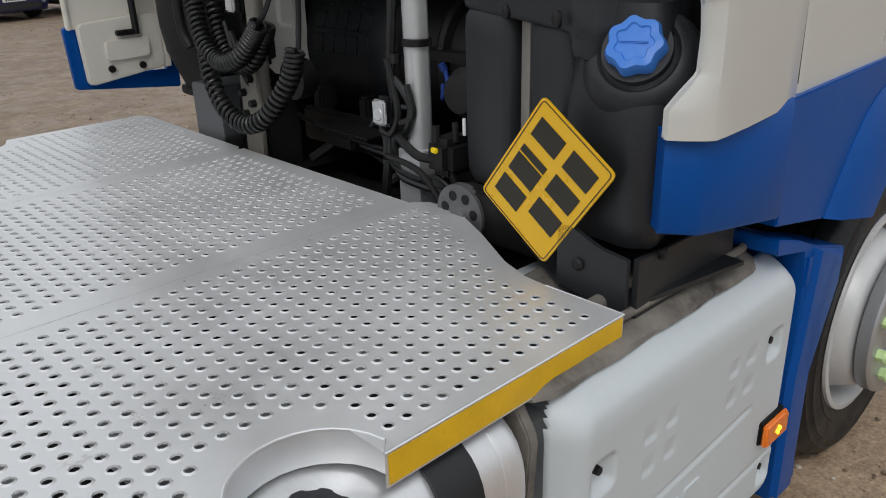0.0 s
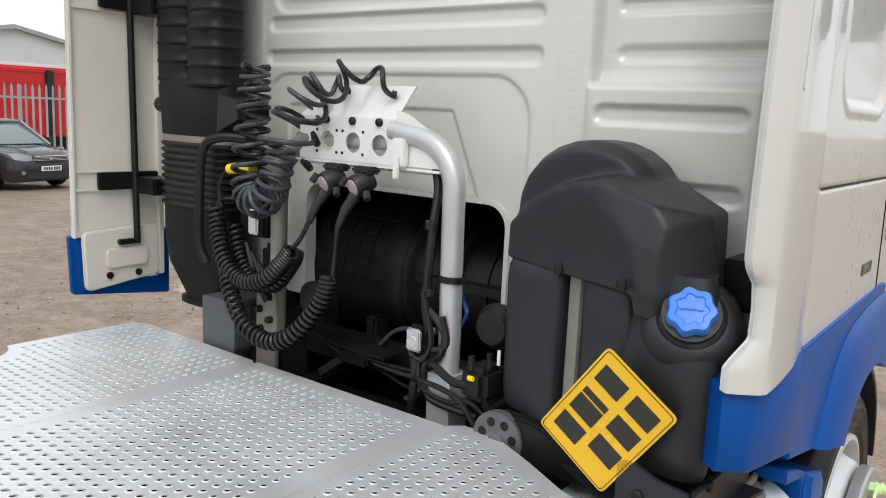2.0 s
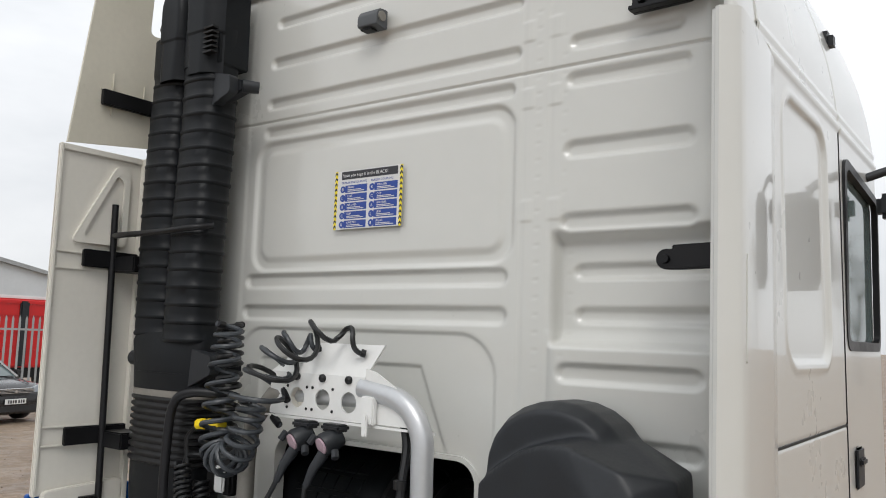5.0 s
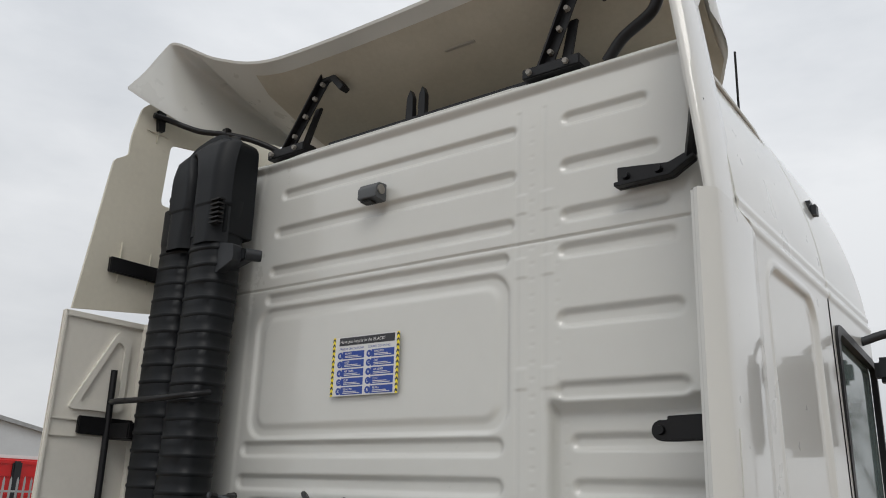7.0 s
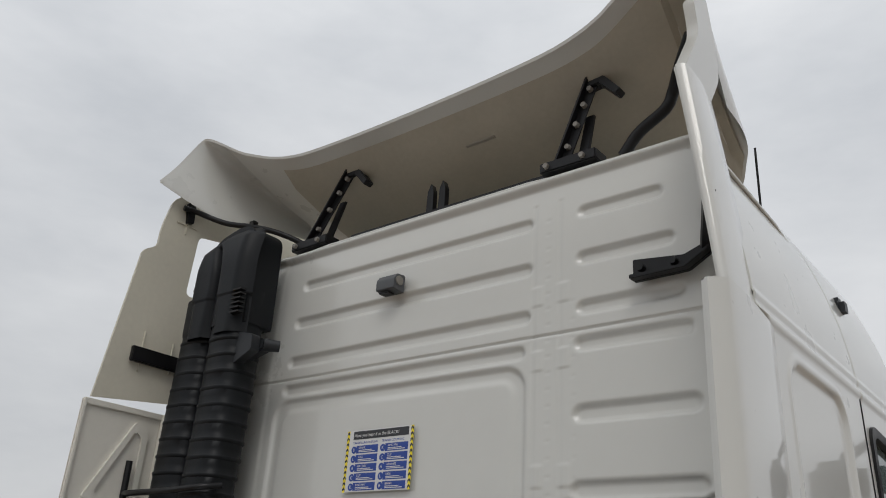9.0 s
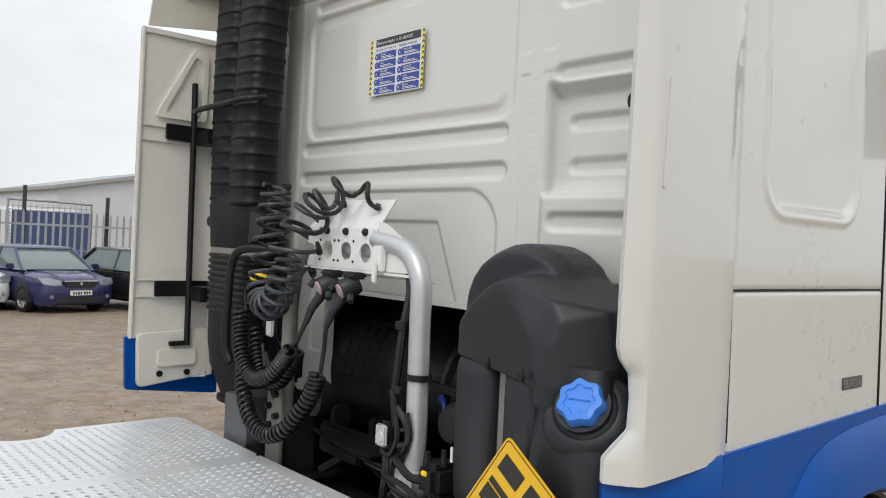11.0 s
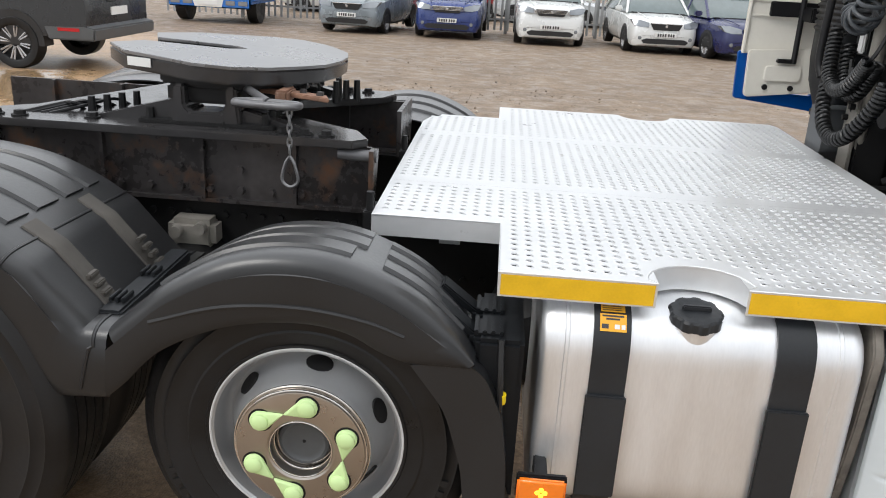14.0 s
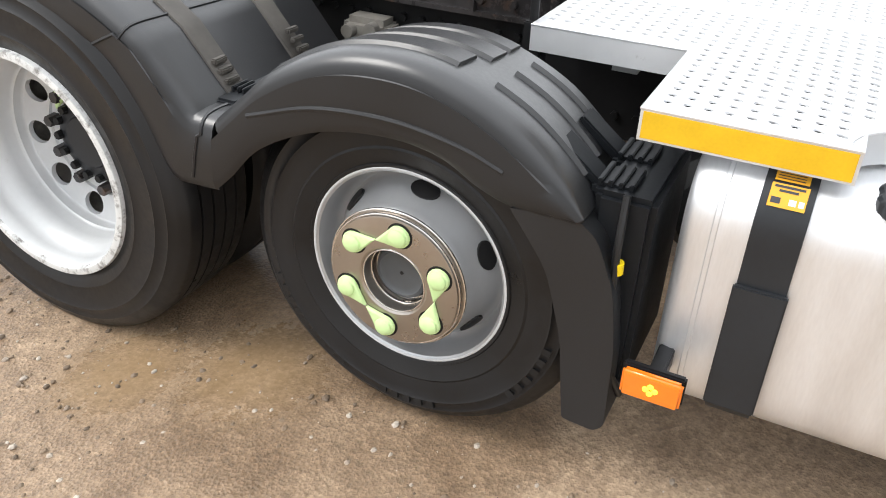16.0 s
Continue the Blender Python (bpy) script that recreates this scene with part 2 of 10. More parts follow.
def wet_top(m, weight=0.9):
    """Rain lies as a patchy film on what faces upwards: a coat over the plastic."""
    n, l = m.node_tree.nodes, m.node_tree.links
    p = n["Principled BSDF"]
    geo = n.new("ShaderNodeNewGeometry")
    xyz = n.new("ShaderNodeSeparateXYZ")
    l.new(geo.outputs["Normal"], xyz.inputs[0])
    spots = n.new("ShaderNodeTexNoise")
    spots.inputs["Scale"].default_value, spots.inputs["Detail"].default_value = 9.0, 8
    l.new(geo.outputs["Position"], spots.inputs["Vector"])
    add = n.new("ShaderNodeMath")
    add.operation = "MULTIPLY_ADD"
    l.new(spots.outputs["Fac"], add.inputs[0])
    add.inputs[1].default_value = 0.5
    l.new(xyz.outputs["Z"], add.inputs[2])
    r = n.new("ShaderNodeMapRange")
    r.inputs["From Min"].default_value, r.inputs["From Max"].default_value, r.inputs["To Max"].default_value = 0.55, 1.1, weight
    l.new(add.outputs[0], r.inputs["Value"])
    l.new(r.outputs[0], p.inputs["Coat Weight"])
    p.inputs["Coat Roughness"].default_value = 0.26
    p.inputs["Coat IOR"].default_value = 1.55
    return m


M_CREAM = mat("cream_paint", (0.585, 0.585, 0.552), 0.30, vary=0.02, scale=1.5, fine=12, coat=0.8, rvary=0.04)
M_CREAM_IN = mat("cream_moulding", (0.67, 0.645, 0.58), 0.5, vary=0.05, scale=3, fine=40, dirt=(0.40, 0.36, 0.28), dirt_amount=0.25, dirt_scale=4)
M_CREAM_OLD = mat("yellowed_moulding", (0.58, 0.55, 0.46), 0.55, vary=0.08, scale=3, fine=40, dirt=(0.36, 0.31, 0.22), dirt_amount=0.3, dirt_scale=4)
M_CREAM_UNDER = mat("bare_moulding", (0.40, 0.37, 0.30), 0.6, vary=0.10, scale=4, fine=50, dirt=(0.25, 0.22, 0.17), dirt_amount=0.3)
M_BLUE = mat("blue_paint", (0.0005, 0.066, 0.30), 0.36, vary=0.10, scale=3, fine=50, spec=0.15, coat=0.10)
M_ALU = mat("galvanised_deck", (0.685, 0.695, 0.705), 0.40, metal=0.55, vary=0.06, scale=4, fine=35, bump=0.05, dirt=(0.26, 0.24, 0.21), dirt_amount=0.2, dirt_scale=9, rvary=0.16)
M_ALU_SEAM = mat("deck_joint", (0.45, 0.46, 0.47), 0.5, metal=0.6, vary=0.2, scale=8, fine=60)
M_TANK = mat("brushed_aluminium", (0.775, 0.785, 0.80), 0.40, metal=0.76, vary=0.08, scale=3, fine=40, stretch=(1, 5, 1), bump=0.02, rvary=0.1)
M_SILVER = mat("silver_paint", (0.52, 0.53, 0.54), 0.35, metal=0.45, vary=0.06, scale=5, fine=60, dirt=(0.22, 0.2, 0.17), dirt_amount=0.12, dirt_scale=8)
M_PLASTIC = mat("black_plastic", (0.0165, 0.0185, 0.0215), 0.46, vary=0.25, scale=4, fine=90, bump=0.12, dirt=(0.042, 0.044, 0.046), dirt_amount=0.15, dirt_scale=6, spec=0.4)
M_INTAKE = mat("black_duct_plastic", (0.0062, 0.0074, 0.0090), 0.48, vary=0.25, scale=4, fine=90, bump=0.10, dirt=(0.016, 0.017, 0.018), dirt_amount=0.10, dirt_scale=6, spec=0.22)
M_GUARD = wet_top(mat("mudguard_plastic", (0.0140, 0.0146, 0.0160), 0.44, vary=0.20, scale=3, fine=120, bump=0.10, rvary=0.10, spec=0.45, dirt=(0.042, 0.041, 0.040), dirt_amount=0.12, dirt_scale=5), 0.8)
M_HANDLE = mat("worn_grey_bar", (0.13, 0.13, 0.135), 0.4, metal=0.3, vary=0.2, scale=14, fine=80, dirt=(0.10, 0.06, 0.035), dirt_amount=0.3, dirt_scale=20)
M_STRAP = mat("dusty_rubber_strap", (0.075, 0.068, 0.060), 0.6, vary=0.3, scale=8, fine=60, bump=0.1)
M_CHIPPED = mat("chipped_rim_edge", (0.62, 0.63, 0.62), 0.5, vary=0.1, scale=12, fine=80, bump=0.3, dirt=(0.05, 0.035, 0.026), dirt_amount=0.75, dirt_scale=38)
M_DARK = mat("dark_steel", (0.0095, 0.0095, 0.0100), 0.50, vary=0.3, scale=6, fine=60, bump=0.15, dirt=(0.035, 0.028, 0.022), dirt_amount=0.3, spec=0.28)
M_GREYBOX = mat("grey_moulding", (0.075, 0.08, 0.085), 0.5, vary=0.12, scale=5, fine=60, bump=0.06)
M_BLACKMETAL = mat("black_coated_bar", (0.008, 0.008, 0.009), 0.42, vary=0.2, scale=8, fine=80, spec=0.3)
M_HOSE = mat("black_hose", (0.007, 0.0074, 0.008), 0.38, vary=0.2, scale=10, fine=120)
M_HOSE_GREY = mat("grey_hose", (0.035, 0.040, 0.046), 0.42, vary=0.2, scale=10, fine=120)
M_RUBBER = mat("tyre_rubber", (0.0092, 0.0092, 0.0098), 0.46, vary=0.35, scale=7, fine=60, bump=0.25, dirt=(0.032, 0.029, 0.027), dirt_amount=0.22, dirt_scale=16, rvary=0.22, spec=0.35)
M_RIM = mat("grey_rim_paint", (0.43, 0.44, 0.45), 0.36, metal=0.6, vary=0.05, scale=6, fine=60, rvary=0.04, dirt=(0.16, 0.14, 0.12), dirt_amount=0.10, dirt_scale=20)
M_RIMWHITE = mat("white_rim_paint", (0.56, 0.57, 0.575), 0.40, metal=0.15, vary=0.06, scale=6, fine=60, rvary=0.05, dirt=(0.34, 0.31, 0.27), dirt_amount=0.25, dirt_scale=9)
M_CHROME = mat("stainless_cover", (0.42, 0.385, 0.35), 0.30, metal=1.0, vary=0.05, scale=8, fine=60, rvary=0.05)
M_POLISHED = mat("polished_steel", (0.70, 0.68, 0.65), 0.14, metal=1.0, vary=0.05, scale=8, fine=60, rvary=0.05)
M_OLDRUST = mat("bare_rusted_arm", (0.24, 0.13, 0.085), 0.6, vary=0.35, scale=18, fine=80, bump=0.2, dirt=(0.42, 0.36, 0.32), dirt_amount=0.35, dirt_scale=30)
M_LIME = mat("lime_indicator", (0.55, 0.74, 0.35), 0.45, vary=0.06, scale=10, fine=60)
M_YELLOW = mat("yellow_reflective_tape", (0.70, 0.42, 0.008), 0.42, vary=0.10, scale=14, fine=160, bump=0.08, dirt=(0.2, 0.13, 0.03), dirt_amount=0.12, dirt_scale=14)
M_PLATE = mat("yellow_plate", (0.74, 0.43, 0.006), 0.3, vary=0.04, scale=6, fine=60, coat=0.3, dirt=(0.45, 0.28, 0.03), dirt_amount=0.1)
M_PLATEBAR = mat("plate_black", (0.02, 0.018, 0.012), 0.4, vary=0.1)
M_CAPBLUE = mat("blue_cap_plastic", (0.045, 0.20, 0.66), 0.4, vary=0.06, scale=12, fine=80)
M_COVER = mat("pale_grey_cover", (0.53, 0.575, 0.60), 0.42, vary=0.04, scale=3, fine=40, dirt=(0.28, 0.26, 0.22), dirt_amount=0.12, dirt_scale=4)
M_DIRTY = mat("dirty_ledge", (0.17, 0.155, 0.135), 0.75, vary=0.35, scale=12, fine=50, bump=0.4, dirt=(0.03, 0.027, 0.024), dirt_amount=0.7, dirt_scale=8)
M_RUST = mat("rusty_black_steel", (0.046, 0.042, 0.042), 0.32, metal=0.3, vary=0.45, scale=5, fine=40, bump=0.3, dirt=(0.135, 0.062, 0.028), dirt_amount=0.6, dirt_scale=8, rvary=0.15)
M_GREASE = mat("greasy_steel", (0.22, 0.22, 0.225), 0.30, metal=0.6, vary=0.25, scale=5, fine=30, bump=0.05, dirt=(0.05, 0.045, 0.04), dirt_amount=0.2)
M_WETBLACK = mat("wet_black_steel", (0.030, 0.029, 0.030), 0.18, vary=0.2, scale=6, fine=40, bump=0.04, dirt=(0.07, 0.05, 0.035), dirt_amount=0.25, dirt_scale=8)
M_ORANGE = mat("amber_lens", (0.85, 0.20, 0.012), 0.18, vary=0.05, scale=20, fine=120, coat=0.5)
M_CASTALLOY = mat("dull_cast_metal", (0.25, 0.235, 0.21), 0.6, metal=0.4, vary=0.2, scale=10, fine=60, bump=0.1)
M_LAMPLENS = mat("clear_lamp_lens", (0.42, 0.43, 0.44), 0.15, metal=0.2, vary=0.12, scale=30, fine=160, bump=0.3)
M_WHITE = mat("white_paint", (0.72, 0.72, 0.70), 0.4, vary=0.04)
M_CONNECT = mat("pink_grey_lid", (0.42, 0.30, 0.34), 0.5, vary=0.12, scale=20, fine=90)
M_YCONN = mat("yellow_connector", (0.85, 0.62, 0.01), 0.4, vary=0.05)
M_WEED = mat("label_blue", (0.02, 0.06, 0.30), 0.4, vary=0.03)
M_LABELBLACK = mat("label_black", (0.03, 0.03, 0.035), 0.4, vary=0.05)
M_LABELWHITE = mat("label_white", (0.66, 0.66, 0.65), 0.4, vary=0.02)
M_LABELYELLOW = mat("label_yellow", (0.85, 0.70, 0.02), 0.4, vary=0.03)
M_LABELORANGE = mat("label_orange", (0.72, 0.36, 0.02), 0.4, vary=0.03)
M_GREYTEXT = mat("embossed_grey", (0.30, 0.28, 0.24), 0.6, vary=0.05)

m_glow = bpy.data.materials.new("lit_amber_led")
m_glow.use_nodes = True
m_glow.node_tree.nodes["Principled BSDF"].inputs["Base Color"].default_value = (1, 0.5, 0.02, 1)
m_glow.node_tree.nodes["Principled BSDF"].inputs["Emission Color"].default_value = (1, 0.55, 0.03, 1)
m_glow.node_tree.nodes["Principled BSDF"].inputs["Emission Strength"].default_value = 1.6
M_GLOW = m_glow

M_GLASS = mat("cab_glass", (0.13, 0.17, 0.165), 0.05, vary=0.05, rvary=0.02, spec=0.8)

# ---- ground ----


def ground_height(x, y):
    """The yard falls away gently beyond the truck."""
    far = max(0.0, -x - 3.0)
    rut = 0.062 * math.exp(-(((y + 2.75) / 0.62) ** 2)) * math.exp(-(((x - 1.0) / 0.75) ** 2))
    return GZ - min(far, 22.0) * 0.0235 - rut


def noise_node(n, l, pos, scale, detail=6, rough=0.65):
    t = n.new("ShaderNodeTexNoise")
    t.inputs["Scale"].default_value, t.inputs["Detail"].default_value, t.inputs["Roughness"].default_value = scale, detail, rough
    l.new(pos, t.inputs["Vector"])
    return t.outputs["Fac"]


def ramp_node(n, l, fac, p0, c0, p1, c1):
    r = n.new("ShaderNodeValToRGB")
    r.color_ramp.elements[0].position, r.color_ramp.elements[0].color = p0, (*c0, 1)
    r.color_ramp.elements[1].position, r.color_ramp.elements[1].color = p1, (*c1, 1)
    l.new(fac, r.inputs["Fac"])
    return r.outputs["Color"]


def mix_node(n, l, fac, a, b, kind="MIX"):
    m = n.new("ShaderNodeMixRGB")
    m.blend_type = kind
    for k, v in enumerate((fac, a, b)):
        sock = m.inputs[k]
        if isinstance(v, (int, float)):
            sock.default_value = (v, v, v, 1) if k else v
        elif isinstance(v, tuple):
            sock.default_value = (*v, 1)
        else:
            l.new(v, sock)
    return m.outputs[0]


def math_node(n, l, op, a, b=0.0, c=None):
    m = n.new("ShaderNodeMath")
    m.operation = op
    for sock, v in zip(m.inputs, (a, b, c)):
        if v is None:
            continue
        if isinstance(v, (int, float)):
            sock.default_value = v
        else:
            l.new(v, sock)
    return m.outputs[0]


def patches(n, l, pos, wobble, spots, soft):
    """1 inside uneven patches (x, y, half length, half width), 0 outside."""
    total = None
    for x, y, rx, ry in spots:
        mp = n.new("ShaderNodeMapping")
        mp.inputs["Location"].default_value = (-x / rx, -y / ry, 0)
        mp.inputs["Scale"].default_value = (1 / rx, 1 / ry, 0)
        l.new(pos, mp.inputs["Vector"])
        ln = n.new("ShaderNodeVectorMath")
        ln.operation = "LENGTH"
        l.new(mp.outputs[0], ln.inputs[0])
        d = math_node(n, l, "MULTIPLY_ADD", wobble, 1.4, ln.outputs["Value"])
        r = n.new("ShaderNodeMapRange")
        r.interpolation_type = "SMOOTHSTEP"
        r.inputs["From Min"].default_value, r.inputs["From Max"].default_value = 1.7 + soft, 1.7 - soft
        l.new(d, r.inputs["Value"])
        total = r.outputs[0] if total is None else math_node(n, l, "MAXIMUM", total, r.outputs[0])
    return total


def gravel_material():
    """Trodden mud and fine gravel: dry and wet stretches, standing water in the low places."""
    m = bpy.data.materials.new("wet_gravel_ground")
    m.use_nodes = True
    n, l = m.node_tree.nodes, m.node_tree.links
    p = n["Principled BSDF"]
    pos = n.new("ShaderNodeNewGeometry").outputs["Position"]
    broad, mid, fine, grit = noise_node(n, l, pos, 0.5), noise_node(n, l, pos, 3.2, 9), noise_node(n, l, pos, 60.0, 5), noise_node(n, l, pos, 240.0, 3)
    clods, streak = noise_node(n, l, pos, 16.0, 9, 0.68), noise_node(n, l, pos, 1.1, 10, 0.72)
    stones = n.new("ShaderNodeTexVoronoi")
    stones.inputs["Scale"].default_value = 110.0
    l.new(pos, stones.inputs["Vector"])
    gravel = ramp_node(n, l, streak, 0.30, (0.165, 0.121, 0.086), 0.68, (0.285, 0.216, 0.155))
    mud = ramp_node(n, l, mid, 0.34, (0.255, 0.178, 0.115), 0.66, (0.40, 0.295, 0.20))
    slurry = ramp_node(n, l, mid, 0.34, (0.32, 0.205, 0.11), 0.66, (0.46, 0.315, 0.19))
    tan = patches(n, l, pos, broad, [(2.0, -1.6, 3.4, 4.6)], 0.35)
    wet_track = patches(n, l, pos, broad, [(-6.5, -9.8, 9.0, 5.4)], 0.16)
    pools = patches(n, l, pos, mid, [(-4.6, 3.2, 0.9, 0.35), (-6.5, 5.0, 1.2, 0.4), (2.0, 0.9, 0.4, 0.3), (-5.5, -7.2, 2.4, 0.9)], 0.2)
    damp = patches(n, l, pos, mid, [(1.15, -2.1, 0.75, 0.75), (1.35, -1.45, 0.5, 0.3)], 0.45)
    near_pool = patches(n, l, pos, clods, [(1.27, -2.36, 0.16, 0.14), (1.10, -2.05, 0.18, 0.16)], 0.75)
    colour = mix_node(n, l, wet_track, mix_node(n, l, tan, gravel, mud), slurry)
    colour = mix_node(n, l, 1.0, colour, ramp_node(n, l, fine, 0.32, (0.72, 0.71, 0.70), 0.70, (1.24, 1.23, 1.21)), "MULTIPLY")
    colour = mix_node(n, l, 1.0, colour, ramp_node(n, l, clods, 0.34, (0.80, 0.78, 0.76), 0.60, (1.14, 1.14, 1.14)), "MULTIPLY")
    churn = ramp_node(n, l, noise_node(n, l, pos, 7.0, 10, 0.78), 0.36, (0.66, 0.64, 0.62), 0.62, (1.10, 1.09, 1.08))
    colour = mix_node(n, l, math_node(n, l, "MULTIPLY_ADD", tan, -0.75, 0.95), colour, mix_node(n, l, 1.0, colour, churn, "MULTIPLY"))
    speck = ramp_node(n, l, stones.outputs["Color"], 0.25, (0.80, 0.80, 0.80), 0.92, (1.30, 1.32, 1.34))
    colour = mix_node(n, l, 0.7, colour, speck, "MULTIPLY")
    colour = mix_node(n, l, math_node(n, l, "MULTIPLY", damp, 0.55), colour, mix_node(n, l, 1.0, colour, (0.66, 0.62, 0.58), "MULTIPLY"))
    water = math_node(n, l, "MAXIMUM", pools, near_pool)
    colour = mix_node(n, l, math_node(n, l, "MULTIPLY", water, 0.6), colour, (0.30, 0.20, 0.105))
    l.new(colour, p.inputs["Base Color"])
    wet = n.new("ShaderNodeMapRange")
    wet.inputs["From Min"].default_value, wet.inputs["From Max"].default_value = 0.40, 0.60
    wet.inputs["To Min"].default_value, wet.inputs["To Max"].default_value = 0.42, 0.80
    l.new(mid, wet.inputs["Value"])
    rough = mix_node(n, l, math_node(n, l, "MULTIPLY", damp, 0.7), wet.outputs[0], 0.26)
    rough = mix_node(n, l, math_node(n, l, "MULTIPLY", wet_track, 0.8), rough, 0.36)
    l.new(mix_node(n, l, water, rough, 0.07), p.inputs["Roughness"])
    height = math_node(n, l, "MULTIPLY_ADD", fine, 0.8, stones.outputs["Distance"])
    height = math_node(n, l, "MULTIPLY_ADD", grit, 0.35, height)
    height = math_node(n, l, "MULTIPLY_ADD", clods, 0.55, height)
    bp = n.new("ShaderNodeBump")
    bp.inputs["Distance"].default_value = 0.006
    l.new(math_node(n, l, "MULTIPLY_ADD", water, -0.38, 0.42), bp.inputs["Strength"])
    l.new(height, bp.inputs["Height"])
    l.new(bp.outputs[0], p.inputs["Normal"])
    return m


M_GRAVEL = gravel_material()


def build_ground():
    xs = [-600, -200, -90, -50, -36] + [-30 + 0.75 * i for i in range(36)] + [-2.7 + 0.12 * i for i in range(66)] + [5.5, 6.5, 8, 12, 20, 40, 90, 200, 600]
    ys = [-600, -200, -90, -50, -30, -20] + [-14 + 0.8 * i for i in range(12)] + [-4.2 + 0.12 * i for i in range(50)] + [2.0 + 0.8 * i for i in range(14)] + [14, 20, 30, 60, 120, 300, 600]
    verts, faces = [], []
    for x in xs:
        for y in ys:
            z = ground_height(x, y)
            near = math.exp(-((x - 1) ** 2 + (y + 1) ** 2) / 90)
            z += 0.014 * near * noise.noise((x * 1.3, y * 1.3, 3.1)) + 0.006 * near * noise.noise((x * 5, y * 5, 1.7)) + 0.03 * (1 - near) * noise.noise((x * 0.25, y * 0.25, 9))
            verts.append((x, y, z))
    ny = len(ys)
    for i in range(len(xs) - 1):
        for j in range(ny - 1):
            faces.append((i * ny + j, (i + 1) * ny + j, (i + 1) * ny + j + 1, i * ny + j + 1))
    mesh = bpy.data.meshes.new("ground")
    mesh.from_pydata(verts, [], faces)
    mesh.materials.append(M_GRAVEL)
    for p in mesh.polygons:
        p.use_smooth = True
    tagged(new("ground", mesh), "wet brown gravel and mud yard with puddles", "ground", kind="structure")


build_ground()


def build_stones():
    """Loose stones trodden into the mud, thickest beside the lorry."""
    m = bpy.data.materials.new("loose_stone")
    m.use_nodes = True
    n, l = m.node_tree.nodes, m.node_tree.links
    p = n["Principled BSDF"]
    geo = n.new("ShaderNodeNewGeometry")
    r = n.new("ShaderNodeValToRGB")
    r.color_ramp.elements[0].color, r.color_ramp.elements[1].color = (0.115, 0.085, 0.060, 1), (0.52, 0.46, 0.39, 1)
    mid = r.color_ramp.elements.new(0.55)
    mid.color = (0.23, 0.165, 0.11, 1)
    l.new(geo.outputs["Random Per Island"], r.inputs["Fac"])
    l.new(r.outputs[0], p.inputs["Base Color"])
    p.inputs["Roughness"].default_value = 0.6
    rnd = random.Random(21)
    ico = bmesh.new()
    bmesh.ops.create_icosphere(ico, subdivisions=1, radius=1.0)
    base = [v.co.copy() for v in ico.verts]
    tris = [[v.index for v in f.verts] for f in ico.faces]
    ico.free()
    verts, faces = [], []
    for x0, x1, y0, y1, count, small, large in ((0.95, 2.7, -3.7, 2.3, 9000, 0.0018, 0.011), (-9, -2.6, -3.0, 5.5, 3400, 0.004, 0.018), (-16, -6, -7, 6, 2000, 0.006, 0.022)):
        for _ in range(count):
            x, y = rnd.uniform(x0, x1), rnd.uniform(y0, y1)
            if noise.noise((x * 0.9, y * 0.9, 5.0)) + rnd.uniform(-0.5, 0.5) < -0.12:
                continue
            s = small + (large - small) * rnd.random() ** 4
            q = Euler((rnd.random() * 6, rnd.random() * 6, rnd.random() * 6)).to_matrix()
            k = len(verts)
            sx, sy, sz = s * rnd.uniform(0.8, 1.4), s * rnd.uniform(0.7, 1.1), s * rnd.uniform(0.5, 0.8)
            zz = ground_height(x, y) + 0.002
            for v in base:
                w = q @ v
                w *= rnd.uniform(0.82, 1.12)
                verts.append((x + w.x * sx, y + w.y * sy, zz + w.z * sz))
            faces += [[k + i for i in t] for t in tris]
    mesh = bpy.data.meshes.new("loose_stones")
    mesh.from_pydata(verts, [], faces)
    mesh.materials.append(m)
    tagged(new("loose_stones", mesh), "small brown and grey stones scattered over the mud", "stones", kind="stuff")


build_stones()

# ---- cab ----
WY = 0.49  # rear wall
CX = -0.20  # middle of the cab
cab = thing("lorry_cab", "cream painted lorry sleeper cab with pressed rear wall", "lorry cab", at=(CX, 0.5, 0.9))


def capsule(X, Z, x0, x1, z, half):
    """Distance outside a level bar with round ends."""
    dx = np.maximum(np.maximum(x0 + half - X, X - (x1 - half)), 0)
    return np.hypot(dx, Z - z) - half


def round_rect(X, Z, x0, x1, z0, z1, r):
    qx, qz = np.abs(X - (x0 + x1) / 2) - (x1 - x0) / 2 + r, np.abs(Z - (z0 + z1) / 2) - (z1 - z0) / 2 + r
    return np.hypot(np.maximum(qx, 0), np.maximum(qz, 0)) + np.minimum(np.maximum(qx, qz), 0) - r


def ease(d, width):
    """1 inside, 0 outside, over a soft edge."""
    t = np.clip(0.5 - d / width, 0, 1)
    return t * t * (3 - 2 * t)


def side_x(z):
    """Half width of the cab at a height."""
    if z < 2.6:
        return 1.285 - 0.012 * max(0, z - 1.2)
    t = min(1, (z - 2.6) / 0.6)
    return 1.268 - 0.03 * t - 0.12 * t * t


